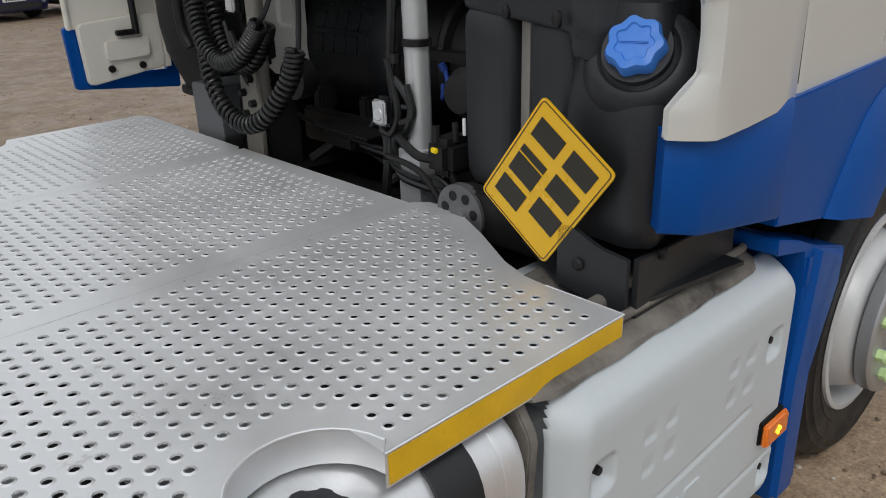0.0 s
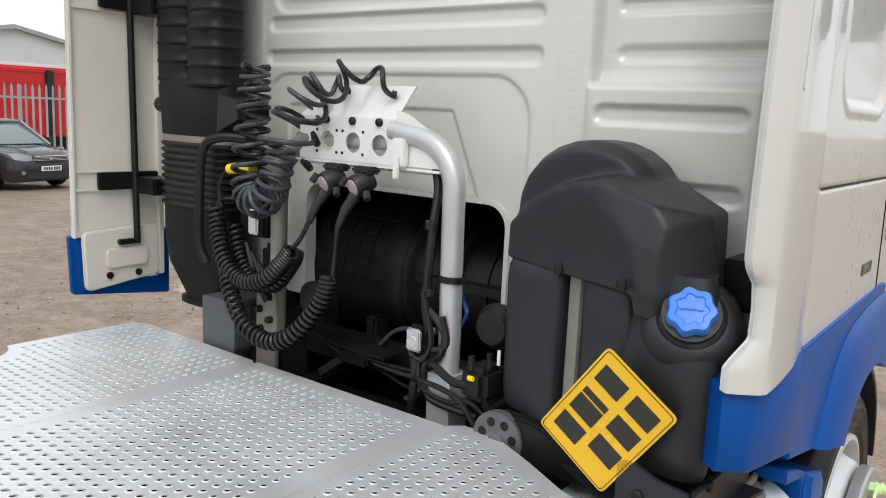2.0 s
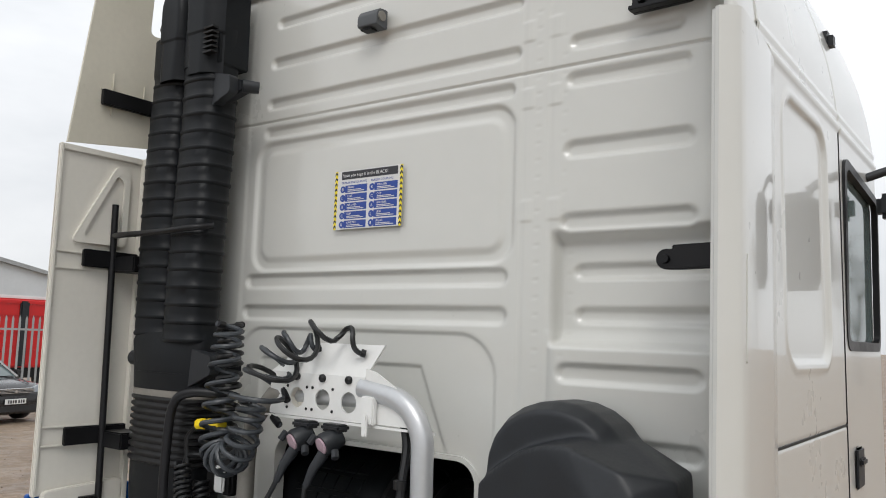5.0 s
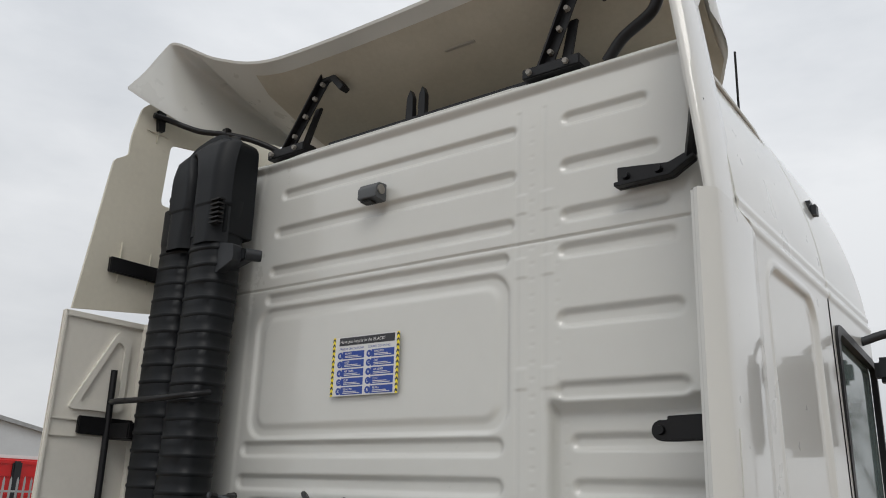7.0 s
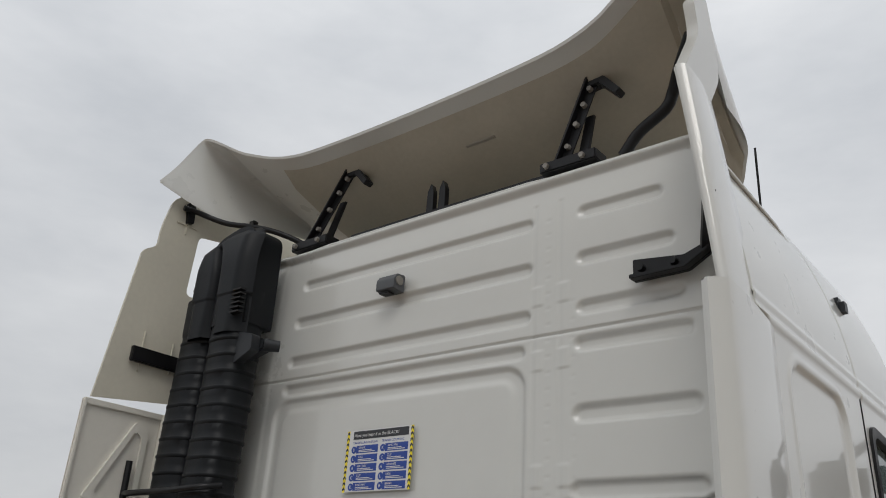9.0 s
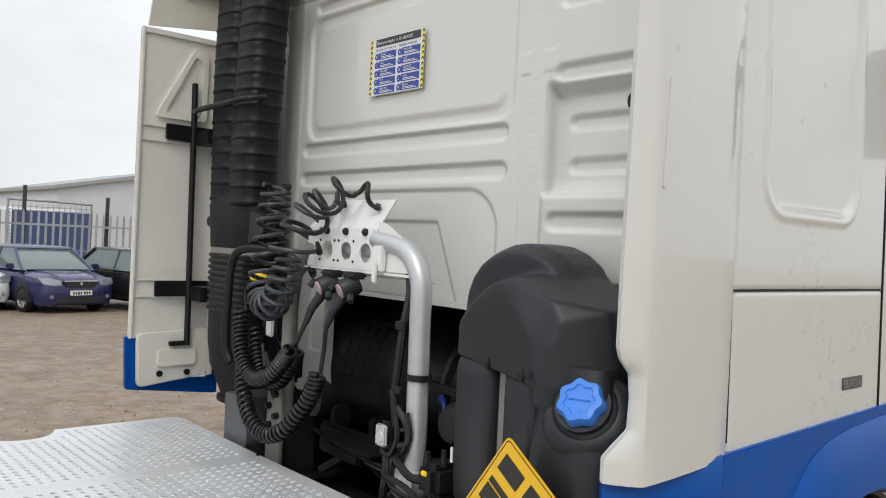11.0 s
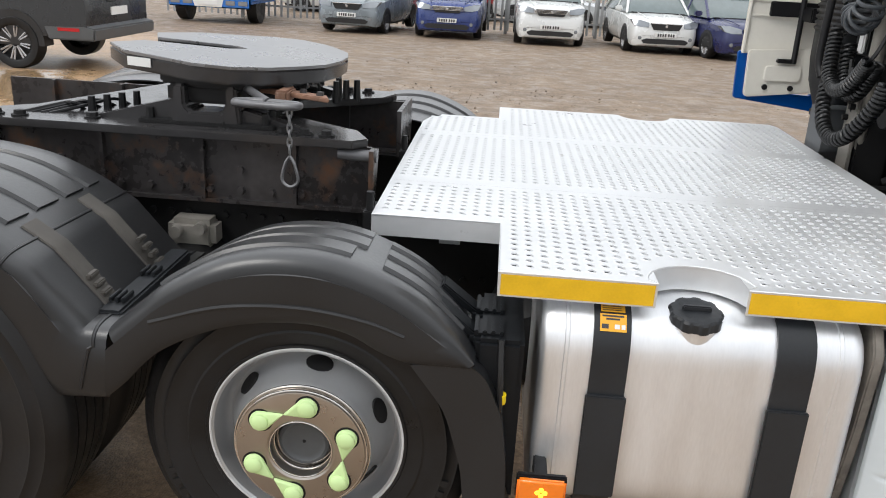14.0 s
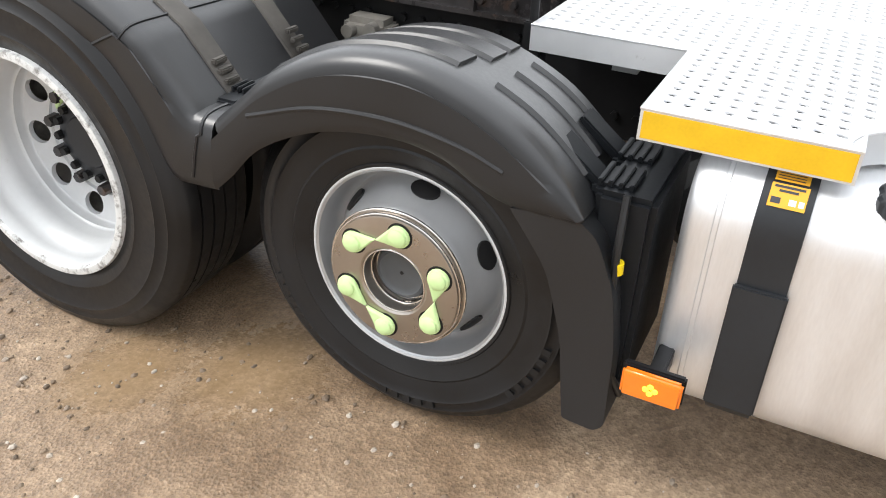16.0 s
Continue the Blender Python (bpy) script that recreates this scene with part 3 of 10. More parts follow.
def build_rear_wall():
    x = np.linspace(-1.40, 0.985, 300)
    z = np.linspace(1.02, 3.228, 446)
    X, Z = np.meshgrid(x, z, indexing="ij")
    X = np.minimum(X, CX + np.vectorize(side_x)(np.minimum(Z, 3.2)) - 0.012)
    d = np.zeros_like(X)
    soft = 0.018
    for zz, xl, xr in ((3.052, -0.80, 0.335), (2.888, -0.82, 0.335), (2.722, -0.83, 0.33), (2.607, -0.84, 0.31)):
        d -= 0.014 * ease(capsule(X, Z, xl, xr, zz, 0.019), soft)
    for zz, xl, xr in ((2.022, -0.90, 0.295), (1.902, -0.91, 0.295)):
        d -= 0.014 * ease(capsule(X, Z, xl, xr, zz, 0.024), soft)
    # wide pressed frame round the notice panel
    outer = round_rect(X, Z, -0.875, 0.315, 2.065, 2.565, 0.075)
    inner = round_rect(X, Z, -0.835, 0.275, 2.105, 2.525, 0.055)
    d -= 0.012 * ease(outer, 0.02) * (1 - ease(inner, 0.03))
    d -= 0.004 * ease(inner, 0.03)
    # pressed arch over the engine tunnel
    low = round_rect(X, Z, -0.93, 0.265, 0.6, 1.845, 0.14)
    d -= 0.008 * ease(low, 0.014)
    slant = np.maximum(round_rect(X, Z, -0.80, 0.10, 1.2, 1.735, 0.02), (X - 0.02 + (Z - 1.62) * 0.42))
    d -= 0.008 * ease(slant, 0.014)
    # near column
    for zz, xl, xr, h in ((3.052, 0.515, 0.80, 0.019), (2.888, 0.51, 0.83, 0.019), (2.722, 0.51, 0.85, 0.019), (2.607, 0.50, 0.87, 0.019), (2.395, 0.495, 0.88, 0.023), (2.178, 0.485, 0.885, 0.023), (2.036, 0.51, 0.97, 0.020), (1.908, 0.515, 0.97, 0.020), (1.742, 0.485, 0.905, 0.024), (1.545, 0.60, 0.905, 0.024)):
        d -= 0.014 * ease(capsule(X, Z, xl, xr, zz, h), soft)
    recess = ease(0.458 - X, 0.02) * ease(Z - 2.138, 0.05) * ease(1.824 - Z, 0.026)
    d -= 0.050 * recess
    d += 0.012 * ease(np.maximum(np.maximum(0.455 - X, Z - 1.845), 1.2 - Z), 0.05)
    for xs in (0.345, 0.445):
        d -= 0.005 * ease(np.abs(X - xs) - 0.003, 0.010) * (Z < 3.12)
    d -= 0.010 * ease(np.abs(Z - 2.652) - 0.002, 0.008)
    d += 0.005 * ease(np.abs(X + 1.0) - 0.07, 0.02)
    for zz in (2.79, 2.575, 2.225):
        for xs in (0.36, 0.455):
            d += 0.0025 * ease(round_rect(X, Z, xs - 0.02, xs + 0.022, zz - 0.035, zz + 0.03, 0.003), 0.006)
    for k in range(26):
        d -= 0.002 * ease(np.hypot(X - 0.40, Z - (1.75 + 0.052 * k)) - 0.005, 0.006)
        d -= 0.0015 * ease(np.hypot(X - 0.49, Z - (1.25 + 0.06 * k)) - 0.005, 0.006)
    # rolled top edge and rounded sides
    d += 0.022 * ease(np.abs(Z - 3.206) - 0.016, 0.03)
    d -= 0.05 * np.clip((Z - 3.218) / 0.010, 0, 1)
    side = np.clip((X - 0.90) / 0.085, 0, 1)
    d -= 0.05 * side**2
    lean = np.clip((Z - 2.95) / 0.25, 0, 1)
    d -= 0.02 * lean**2
    Y = WY - d
    verts = np.stack([X, Y, Z], -1).reshape(-1, 3)
    nz = len(z)
    arch = round_rect(X, Z, -0.69, 0.207, 0.6, 1.455, 0.075) < 0
    faces = []
    for i in range(len(x) - 1):
        for j in range(nz - 1):
            if arch[i, j] or arch[i + 1, j + 1] or arch[i, j + 1] or arch[i + 1, j]:
                continue
            faces.append((i * nz + j, (i + 1) * nz + j, (i + 1) * nz + j + 1, i * nz + j + 1))
    mesh = bpy.data.meshes.new("rear_wall")
    mesh.from_pydata((verts - np.array(cab.location)).tolist(), [], faces)
    mesh.materials.append(M_CREAM)
    for p in mesh.polygons:
        p.use_smooth = True
    ob = new("rear_wall", mesh)
    ob.parent = cab
    mod = ob.modifiers.new("skin", "SOLIDIFY")
    mod.thickness, mod.offset = 0.006, -1
    # folded edge round the tunnel opening
    arc = lambda cx, cz, r, a0, a1: [(cx + r * math.cos(a), cz + r * math.sin(a)) for a in np.linspace(radians(a0), radians(a1), 9)]
    lip = lambda g: [(-0.69 - g, 1.02)] + arc(-0.615, 1.380, 0.075 + g, 180, 90) + arc(0.132, 1.380, 0.075 + g, 90, 0) + [(0.207 + g, 1.02)]
    bm = B()
    loft(bm, [[(px, WY + 0.012, pz), (px, WY - 0.001, pz), (qx, WY - 0.001, qz), (qx, WY + 0.05, qz)] for (px, pz), (qx, qz) in zip(lip(0.012), lip(-0.004))], closed=False, caps=False)
    part("tunnel_edge", bm, M_CREAM, cab)
    return tagged(ob, "cream pressed steel rear wall with long ribs")


build_rear_wall()


def build_cab_side(sign, name):
    """One flank of the cab, pressed like the rear wall, from the rear corner to the windscreen pillar."""
    ys = np.linspace(0.42, 2.15, 240 if sign > 0 else 60)
    zs = np.linspace(1.16, 3.2, 260 if sign > 0 else 60)
    Y, Z = np.meshgrid(ys, zs, indexing="ij")
    X = np.vectorize(side_x)(Z)
    d = np.zeros_like(X)
    blank = round_rect(Y, Z, 0.645, 1.17, 1.80, 2.52, 0.09)
    d -= 0.011 * ease(blank, 0.024)
    d += 0.004 * ease(np.abs(blank - 0.022) - 0.010, 0.016)
    d -= 0.006 * ease(np.abs(Z - 1.585) - 0.004, 0.012) * (Y < 1.39)
    d -= 0.008 * ease(np.abs(Y - 1.40) - 0.005, 0.014)
    d += 0.008 * ease(np.abs(Z - 2.60) - 0.014, 0.02)
    d += 0.006 * ease(np.abs(Z - 2.645) - 0.008, 0.02)
    Y = np.maximum(Y, 0.42 + 0.09 * np.clip((Z - 2.95) / 0.15, 0, 1))
    d -= 0.05 * np.clip((0.503 - Y) / 0.035, 0, 1) ** 2 * (Z < 2.6)
    verts = np.stack([CX + sign * (X + d), Y, Z], -1).reshape(-1, 3)
    window = round_rect(Y, Z, 1.47, 2.6, 1.86, 2.48, 0.05) < 0
    nz, faces = len(zs), []
    for i in range(len(ys) - 1):
        for j in range(nz - 1):
            if window[i, j] and window[i + 1, j + 1]:
                continue
            f = (i * nz + j, (i + 1) * nz + j, (i + 1) * nz + j + 1, i * nz + j + 1)
            faces.append(f if sign > 0 else f[::-1])
    mesh = bpy.data.meshes.new(name)
    mesh.from_pydata((verts - np.array(cab.location)).tolist(), [], faces)
    mesh.materials.append(M_CREAM)
    for p in mesh.polygons:
        p.use_smooth = True
    ob = new(name, mesh)
    ob.parent = cab
    mod = ob.modifiers.new("skin", "SOLIDIFY")
    mod.thickness, mod.offset = 0.006, -1 if sign > 0 else 1
    return ob


build_cab_side(1, "side_panel")
build_cab_side(-1, "side_panel")


def build_cab_rest():
    bm = B()
    rings = []
    for y, top, half in ((0.505, 3.20, 1.10), (0.62, 3.24, 1.11), (1.1, 3.20, 1.12), (1.7, 3.08, 1.12), (2.15, 2.86, 1.10), (2.45, 2.4, 1.05)):
        rings.append([(CX - half - 0.03, y, top - 0.05), (CX - half + 0.05, y, top), (CX - 0.5, y, top + 0.03), (CX + 0.5, y, top + 0.03), (CX + half - 0.05, y, top), (CX + half + 0.03, y, top - 0.05)])
    loft(bm, rings, caps=False, closed=False)
    ob = part("roof", bm, M_CREAM, cab, "cream high roof")
    mod = ob.modifiers.new("skin", "SOLIDIFY")
    mod.thickness = 0.01
    bm = B()
    prism(bm, [(2.15, 1.16), (2.62, 1.16), (2.58, 1.9), (2.42, 2.42), (2.15, 2.9)], "x", CX - 1.20, CX + 1.20, 0.03)
    part("front_panel", bm, M_CREAM, cab, "cream cab front")
    bm = B()
    box(bm, CX - 1.2, CX + 1.2, 0.56, 2.4, 1.14, 1.17)
    part("underfloor", bm, M_DARK, cab, "dark cab floor")
    # door glass, frame and handle on the near flank
    xr = CX + 1.277
    for ya, yb, za, zb in ((0.46, 1.40, 1.582, 1.588), (1.398, 1.404, 1.20, 2.60), (0.481, 0.486, 1.22, 2.58)):
        bm = B()
        rows = []
        for k in range(9):
            t = k / 8
            z0 = za + (zb - za) * t if zb - za > 0.1 else None
            if z0 is None:
                y = ya + (yb - ya) * t
                rows.append([(CX + side_x(1.585) - 0.004, y, za), (CX + side_x(1.585) + 0.0012, y, za), (CX + side_x(1.585) + 0.0012, y, zb), (CX + side_x(1.585) - 0.004, y, zb)])
            else:
                xx = CX + side_x(z0)
                rows.append([(xx - 0.004, ya, z0), (xx + 0.0012, ya, z0), (xx + 0.0012, yb, z0), (xx - 0.004, yb, z0)])
        loft(bm, rows)
        part("panel_gap", bm, M_DARK, cab, "dark shut line")
    bm = B()
    prism(bm, rounded([(1.46, 1.85), (2.12, 1.85), (2.12, 2.44), (1.46, 2.49)], 0.06), "x", xr - 0.03, xr - 0.022)
    part("door_window", bm, M_GLASS, cab, "dark door glass")
    bm = B()
    outer, inner = rounded([(1.44, 1.83), (2.14, 1.83), (2.14, 2.46), (1.44, 2.51)], 0.07), rounded([(1.475, 1.865), (2.12, 1.865), (2.12, 2.43), (1.475, 2.475)], 0.05)
    loft(bm, [[(xr - 0.02, *p) for p in outer], [(xr + 0.004, *p) for p in outer], [(xr + 0.004, *p) for p in inner], [(xr - 0.02, *p) for p in inner]], caps=False)
    part("window_seal", bm, M_BLACKMETAL, cab, "black rubber window seal")
    bm = B()
    box(bm, xr + 0.003, xr + 0.018, 1.50, 1.62, 1.36, 1.50, 0.012)
    dh = part("door_handle", bm, M_PLASTIC, cab, "black recessed door handle")
    bm = B()
    box(bm, xr + 0.014, xr + 0.030, 1.515, 1.605, 1.44, 1.465, 0.006)
    part("handle_bar", bm, M_BLACKMETAL, dh)
    bm = B()
    box(bm, xr + 0.004, xr + 0.010, 1.125, 1.265, 1.292, 1.328, 0.002)
    badge = part("emission_badge", bm, M_GREYBOX, cab, "dark badge with raised silver letters")
    cu = bpy.data.curves.new("badge_text", "FONT")
    cu.body, cu.size, cu.extrude = "EURO 6", 0.036, 0.0006
    txt = new("badge_text", cu)
    cu.materials.append(M_CASTALLOY)
    txt.parent = badge
    txt.matrix_local = Matrix.Translation(Vector((xr + 0.0108, 1.131, 1.298)) - cab.location) @ Matrix(((0, 0, 1, 0), (1, 0, 0, 0), (0, 1, 0, 0), (0, 0, 0, 1)))
    bm = B()
    tube(bm, smooth_path([(xr - 0.01, 1.95, 2.52), (xr + 0.10, 1.98, 2.55), (xr + 0.20, 2.0, 2.50)], 6), 0.018)
    box(bm, xr + 0.14, xr + 0.34, 1.97, 2.06, 2.08, 2.50, 0.04, 3)
    box(bm, xr + 0.02, xr + 0.12, 1.97, 2.05, 2.36, 2.46, 0.02, 2)
    part("door_mirror", bm, M_PLASTIC, cab, "black door mirror on its arms")
    bm = B()
    tube(bm, smooth_path([(xr - 0.22, 1.25, 3.10), (xr - 0.215, 1.25, 3.56)], 4), 0.005, 6)
    part("aerial", bm, M_BLACKMETAL, cab, "thin black roof aerial")
    bm = B()
    box(bm, xr - 0.115, xr - 0.055, 1.58, 1.66, 2.95, 3.03, 0.02)
    part("marker_lamp", bm, M_PLASTIC, cab, "small black roof marker lamp")


build_cab_rest()

# ---- side fairings ----


def curved_panel(bm, outer, inner):
    """Skin between an outer and an inner sheet of equally many rows and columns."""
    rows, cols = len(outer), len(outer[0])
    a = [[bm.verts.new(p) for p in r] for r in outer]
    b = [[bm.verts.new(p) for p in r] for r in inner]
    for i in range(rows - 1):
        for j in range(cols - 1):
            bm.faces.new((a[i][j], a[i + 1][j], a[i + 1][j + 1], a[i][j + 1]))
            bm.faces.new((b[i][j], b[i][j + 1], b[i + 1][j + 1], b[i + 1][j]))
    for i in range(rows - 1):
        for j in (0, cols - 1):
            bm.faces.new((a[i][j], a[i + 1][j], b[i + 1][j], b[i][j]))
    for j in range(cols - 1):
        for i in (0, rows - 1):
            bm.faces.new((a[i][j], a[i][j + 1], b[i][j + 1], b[i][j]))


def build_right_fairing():
    fairing = thing("side_fairing", "cream cab side fairing above a blue skirt", "fairing", "side fairings", at=(1.06, 0.25, 1.2))

    def sheet(plan, levels, shift, inset):
        """Rows of an upright moulding; its plan (x, y) runs from the turned-in lip round to the flank."""
        out = []
        for z in levels:
            dx, dy = shift(z)
            row = []
            for k, (x, y) in enumerate(plan):
                w = (1, 1, 1, 1, 0.75, 0.45, 0.2)[k] if k < 7 else 0.0
                row.append((x + dx * w - inset * (0.3 if k < 2 else 1), y + dy * w + (inset if k < 5 else 0), z))
            out.append(row)
        return out

    # the rear face stands at a slant, the flank runs forward to the shut line
    plan = [(1.052, 0.125), (1.058, 0.080), (1.066, 0.060), (1.076, 0.055), (1.090, 0.064), (1.108, 0.081), (1.116, 0.091), (1.1195, 0.102), (1.1195, 0.14), (1.116, 0.22), (1.109, 0.31), (1.100, 0.40), (1.092, 0.466), (1.088, 0.474), (1.075, 0.476)]
    edge = [(1.185, -0.020, -0.006), (1.235, -0.020, -0.006), (1.262, -0.006, 0.010), (1.295, 0.014, 0.030), (1.36, 0.014, 0.034), (1.410, 0.011, 0.031), (1.440, 0.003, 0.008), (1.465, 0.0, 0.0), (1.60, 0.0, 0.0), (2.0, 0.003, 0.004), (2.56, 0.006, 0.010)]

    def low_shift(z):
        return tuple(float(np.interp(z, [e[0] for e in edge], [e[k] for e in edge])) for k in (1, 2))

    levels = list(np.linspace(1.185, 1.50, 40)) + list(np.linspace(1.53, 2.56, 24))
    bm = B()
    curved_panel(bm, sheet(plan, levels, low_shift, 0), sheet(plan, levels, low_shift, 0.010))
    low = part("lower_panel", bm, M_CREAM, fairing)
    bm = B()
    prism(bm, rounded([(0.112, 1.80), (0.126, 1.80), (0.136, 2.03), (0.122, 2.03)], 0.006), "x", 1.1175, 1.1222, 0.0018)
    part("pressed_bead", bm, M_CREAM, low)
    # upper panel: a narrow rear edge that leans back, and a flank that closes on the roof
    bm = B()
    levels = np.linspace(2.605, 3.30, 18)

    def upper(z, inset):
        t = (z - 2.605) / 0.695
        x, y = 1.052 - 0.075 * t - 0.012 * t * t, 0.222 + 0.035 * t
        wide = 0.020 + 0.010 * t
        plan_up = [(x - 0.006, y + 0.05), (x - 0.002, y + 0.012), (x, y), (x + wide * 0.5, y + 0.002), (x + wide * 0.85, y + 0.008), (x + wide, y + 0.020), (x + wide * 0.98, y + 0.07), (x + wide * 0.9, y + 0.15 - 0.02 * t), (x + wide * 0.5, y + 0.25 - 0.03 * t), (x - 0.012, y + 0.31 - 0.03 * t)]
        return [(a - inset * (0.3 if k < 2 else 1), b + (inset if k < 5 else 0), z) for k, (a, b) in enumerate(plan_up)]

    curved_panel(bm, [upper(z, 0) for z in levels], [upper(z, 0.008) for z in levels])
    part("upper_panel", bm, M_CREAM, fairing)
    bm = B()
    horn = rounded([(0.262, 3.285), (0.40, 3.50), (0.372, 3.615), (0.485, 3.70), (0.525, 3.57), (0.55, 3.41), (0.43, 3.235)], [0.01, 0.05, 0.02, 0.03, 0.08, 0.06, 0.02], 5)
    loft(bm, [[(x, 0.42 + (y - 0.42) * k, 3.46 + (z - 3.46) * k) for y, z in horn] for x, k in ((0.955, 0.97), (0.962, 1.0), (0.982, 1.0), (0.990, 0.96))])
    part("top_horn", bm, M_CREAM, fairing, "cream curved horn above the fairing")
    # stay to the wall
    bm = B()
    prism(bm, [(0.715, 2.755), (0.715, 2.825), (0.872, 2.808), (0.945, 2.836), (0.955, 2.80), (0.885, 2.758)], "y", 0.452, 0.470, 0.003)
    prism(bm, [(0.715, 2.755), (0.715, 2.768), (0.885, 2.768), (0.955, 2.81), (0.955, 2.80), (0.885, 2.758)], "y", 0.425, 0.453, 0.002)
    tube(bm, [(0.94, 0.455, 2.82), (0.985, 0.36, 2.85), (1.03, 0.262, 2.88)], 0.018, 8)
    prism(bm, [(1.012, 2.84), (1.030, 2.84), (1.012, 3.02), (0.996, 3.02)], "y", 0.262, 0.285, 0.003)
    stay = part("upper_stay", bm, M_BLACKMETAL, fairing, "black folded bracket holding the fairing")
    bm = B()
    for xx in (0.745, 0.845):
        cyl(bm, (xx, 0.452, 2.79), (xx, 0.436, 2.79), 0.013, 0.010, 8)
    part_each("bolt", bm, M_BLACKMETAL, stay)
    bm = B()
    arm = [(0.838 + 0.027 * math.cos(a), 2.052 + 0.027 * math.sin(a)) for a in np.linspace(math.radians(100), math.radians(270), 9)]
    prism(bm, arm + [(0.87, 2.024), (1.04, 2.028), (1.04, 2.094), (0.852, 2.088), (0.858, 2.078)], "y", 0.395, 0.418, 0.004)
    box(bm, 0.90, 0.98, 0.41, 0.455, 2.035, 2.065, 0.004)
    low = part("lower_stay", bm, M_BLACKMETAL, fairing, "black bracket arm")
    bm = B()
    cyl(bm, (0.838, 0.398, 2.052), (0.838, 0.384, 2.052), 0.013, 0.011, 10)
    part("bolt", bm, M_BLACKMETAL, low)
    bm = B()
    box(bm, 0.93, 1.04, 0.30, 0.44, 1.30, 1.42, 0.01)
    part("bottom_stay", bm, M_DARK, fairing)
    return fairing


build_right_fairing()


def build_left_fairing():
    fairing = thing("side_fairing", "open cream side fairing with its inner face showing", "fairing", "side fairings", at=(-1.47, 0.2, 1.0))
    x = -1.475
    bm = B()
    box(bm, x - 0.012, x, 0.0, 0.385, 1.18, 2.545, 0.004)
    panel = part("lower_panel", bm, M_CREAM_IN, fairing, "cream inner face")
    for name, y0, y1, z0, z1, depth in (("edge_lip", 0.0, 0.014, 1.18, 2.545, 0.014), ("edge_lip", 0.36, 0.385, 1.0, 2.545, 0.03), ("edge_lip", 0.012, 0.375, 2.52, 2.545, 0.012), ("rib", 0.012, 0.37, 1.36, 1.37, 0.010), ("rib", 0.012, 0.37, 1.432, 1.442, 0.010), ("rib", 0.012, 0.37, 2.05, 2.06, 0.010), ("rib", 0.012, 0.37, 2.115, 2.125, 0.010), ("rib", 0.16, 0.168, 1.37, 1.44, 0.008)):
        bm = B()
        box(bm, x, x + depth, y0, y1, z0, z1, 0.003)
        part(name, bm, M_CREAM_IN, panel)
    bm = B()
    tri = rounded([(0.07, 2.16), (0.31, 2.16), (0.31, 2.47), (0.25, 2.50)], 0.03)
    tri_in = rounded([(0.115, 2.185), (0.285, 2.185), (0.285, 2.43), (0.25, 2.455)], 0.025)
    loft(bm, [[(x, *p) for p in tri], [(x + 0.014, *p) for p in tri], [(x + 0.014, *p) for p in tri_in], [(x + 0.002, *p) for p in tri_in]], caps=False)
    part("moulded_triangle", bm, M_CREAM_IN, panel)
    bm = B()
    prism(bm, rounded([(0.03, 1.20), (0.36, 1.22), (0.36, 1.005), (0.04, 0.965)], 0.025), "x", x + 0.002, x + 0.03, 0.006)
    prism(bm, rounded([(0.12, 1.13), (0.30, 1.135), (0.30, 1.055), (0.12, 1.05)], 0.02), "x", x + 0.03, x + 0.042, 0.006)
    foot = part("mounting_pad", bm, M_CREAM_IN, fairing)
    bm = B()
    for y in (0.134, 0.261):
        cyl(bm, (x + 0.03, y, 1.022), (x + 0.038, y, 1.022), 0.014, 0.014, 14)
    part_each("bolt", bm, M_DARK, foot, "dark rusty bolt heads")
    bm = B()
    prism(bm, rounded([(-0.01, 1.19), (0.05, 1.19), (0.05, 1.0), (0.38, 0.985), (0.40, 1.19), (0.43, 1.19), (0.43, 0.905), (0.0, 0.955)], 0.012), "x", x - 0.03, x - 0.006, 0.004)
    part("blue_skirt", bm, M_BLUE, fairing, "glossy blue lower skirt edge")
    # upper panel, bare inside
    bm = B()
    outline = rounded([(0.03, 2.555), (0.40, 2.60), (0.42, 3.02), (0.72, 3.10), (1.00, 3.28), (1.03, 3.70), (0.60, 3.625), (0.40, 3.592), (0.275, 3.587), (0.205, 3.525), (0.172, 3.37), (0.172, 3.278), (0.108, 3.235)], [0, 0, 0.04, 0.04, 0.05, 0.03, 0.06, 0.05, 0.04, 0.03, 0.04, 0.02, 0.02])
    hole = rounded([(0.360, 3.095), (0.52, 3.115), (0.55, 3.43), (0.372, 3.402)], 0.035)
    i0 = min(range(len(outline)), key=lambda i: (outline[i][0] - hole[0][0]) ** 2 + (outline[i][1] - hole[0][1]) ** 2)
    k0 = min(range(len(hole)), key=lambda i: (outline[i0][0] - hole[i][0]) ** 2 + (outline[i0][1] - hole[i][1]) ** 2)
    h = hole[k0:] + hole[:k0]
    h = [h[0]] + h[:0:-1] + [h[0]]
    slit = outline[i0:] + outline[:i0]
    prism(bm, [slit[0]] + slit[1:] + [(slit[0][0] + 0.0005, slit[0][1] - 0.0005)] + h, "x", x - 0.012, x)
    part("upper_panel", bm, M_CREAM_OLD, fairing, "cream upper panel, bare and yellowed inside")
    for y0, y1, z0, z1 in ((0.200, 0.206, 2.70, 2.88), (0.150, 0.30, 2.80, 2.806), (0.345, 0.351, 2.72, 2.86), (0.292, 0.297, 3.38, 3.46), (0.24, 0.35, 3.425, 3.43)):
        bm = B()
        box(bm, x, x + 0.008, y0, y1, z0, z1, 0.001)
        part("moulded_rib", bm, M_CREAM_OLD, fairing)
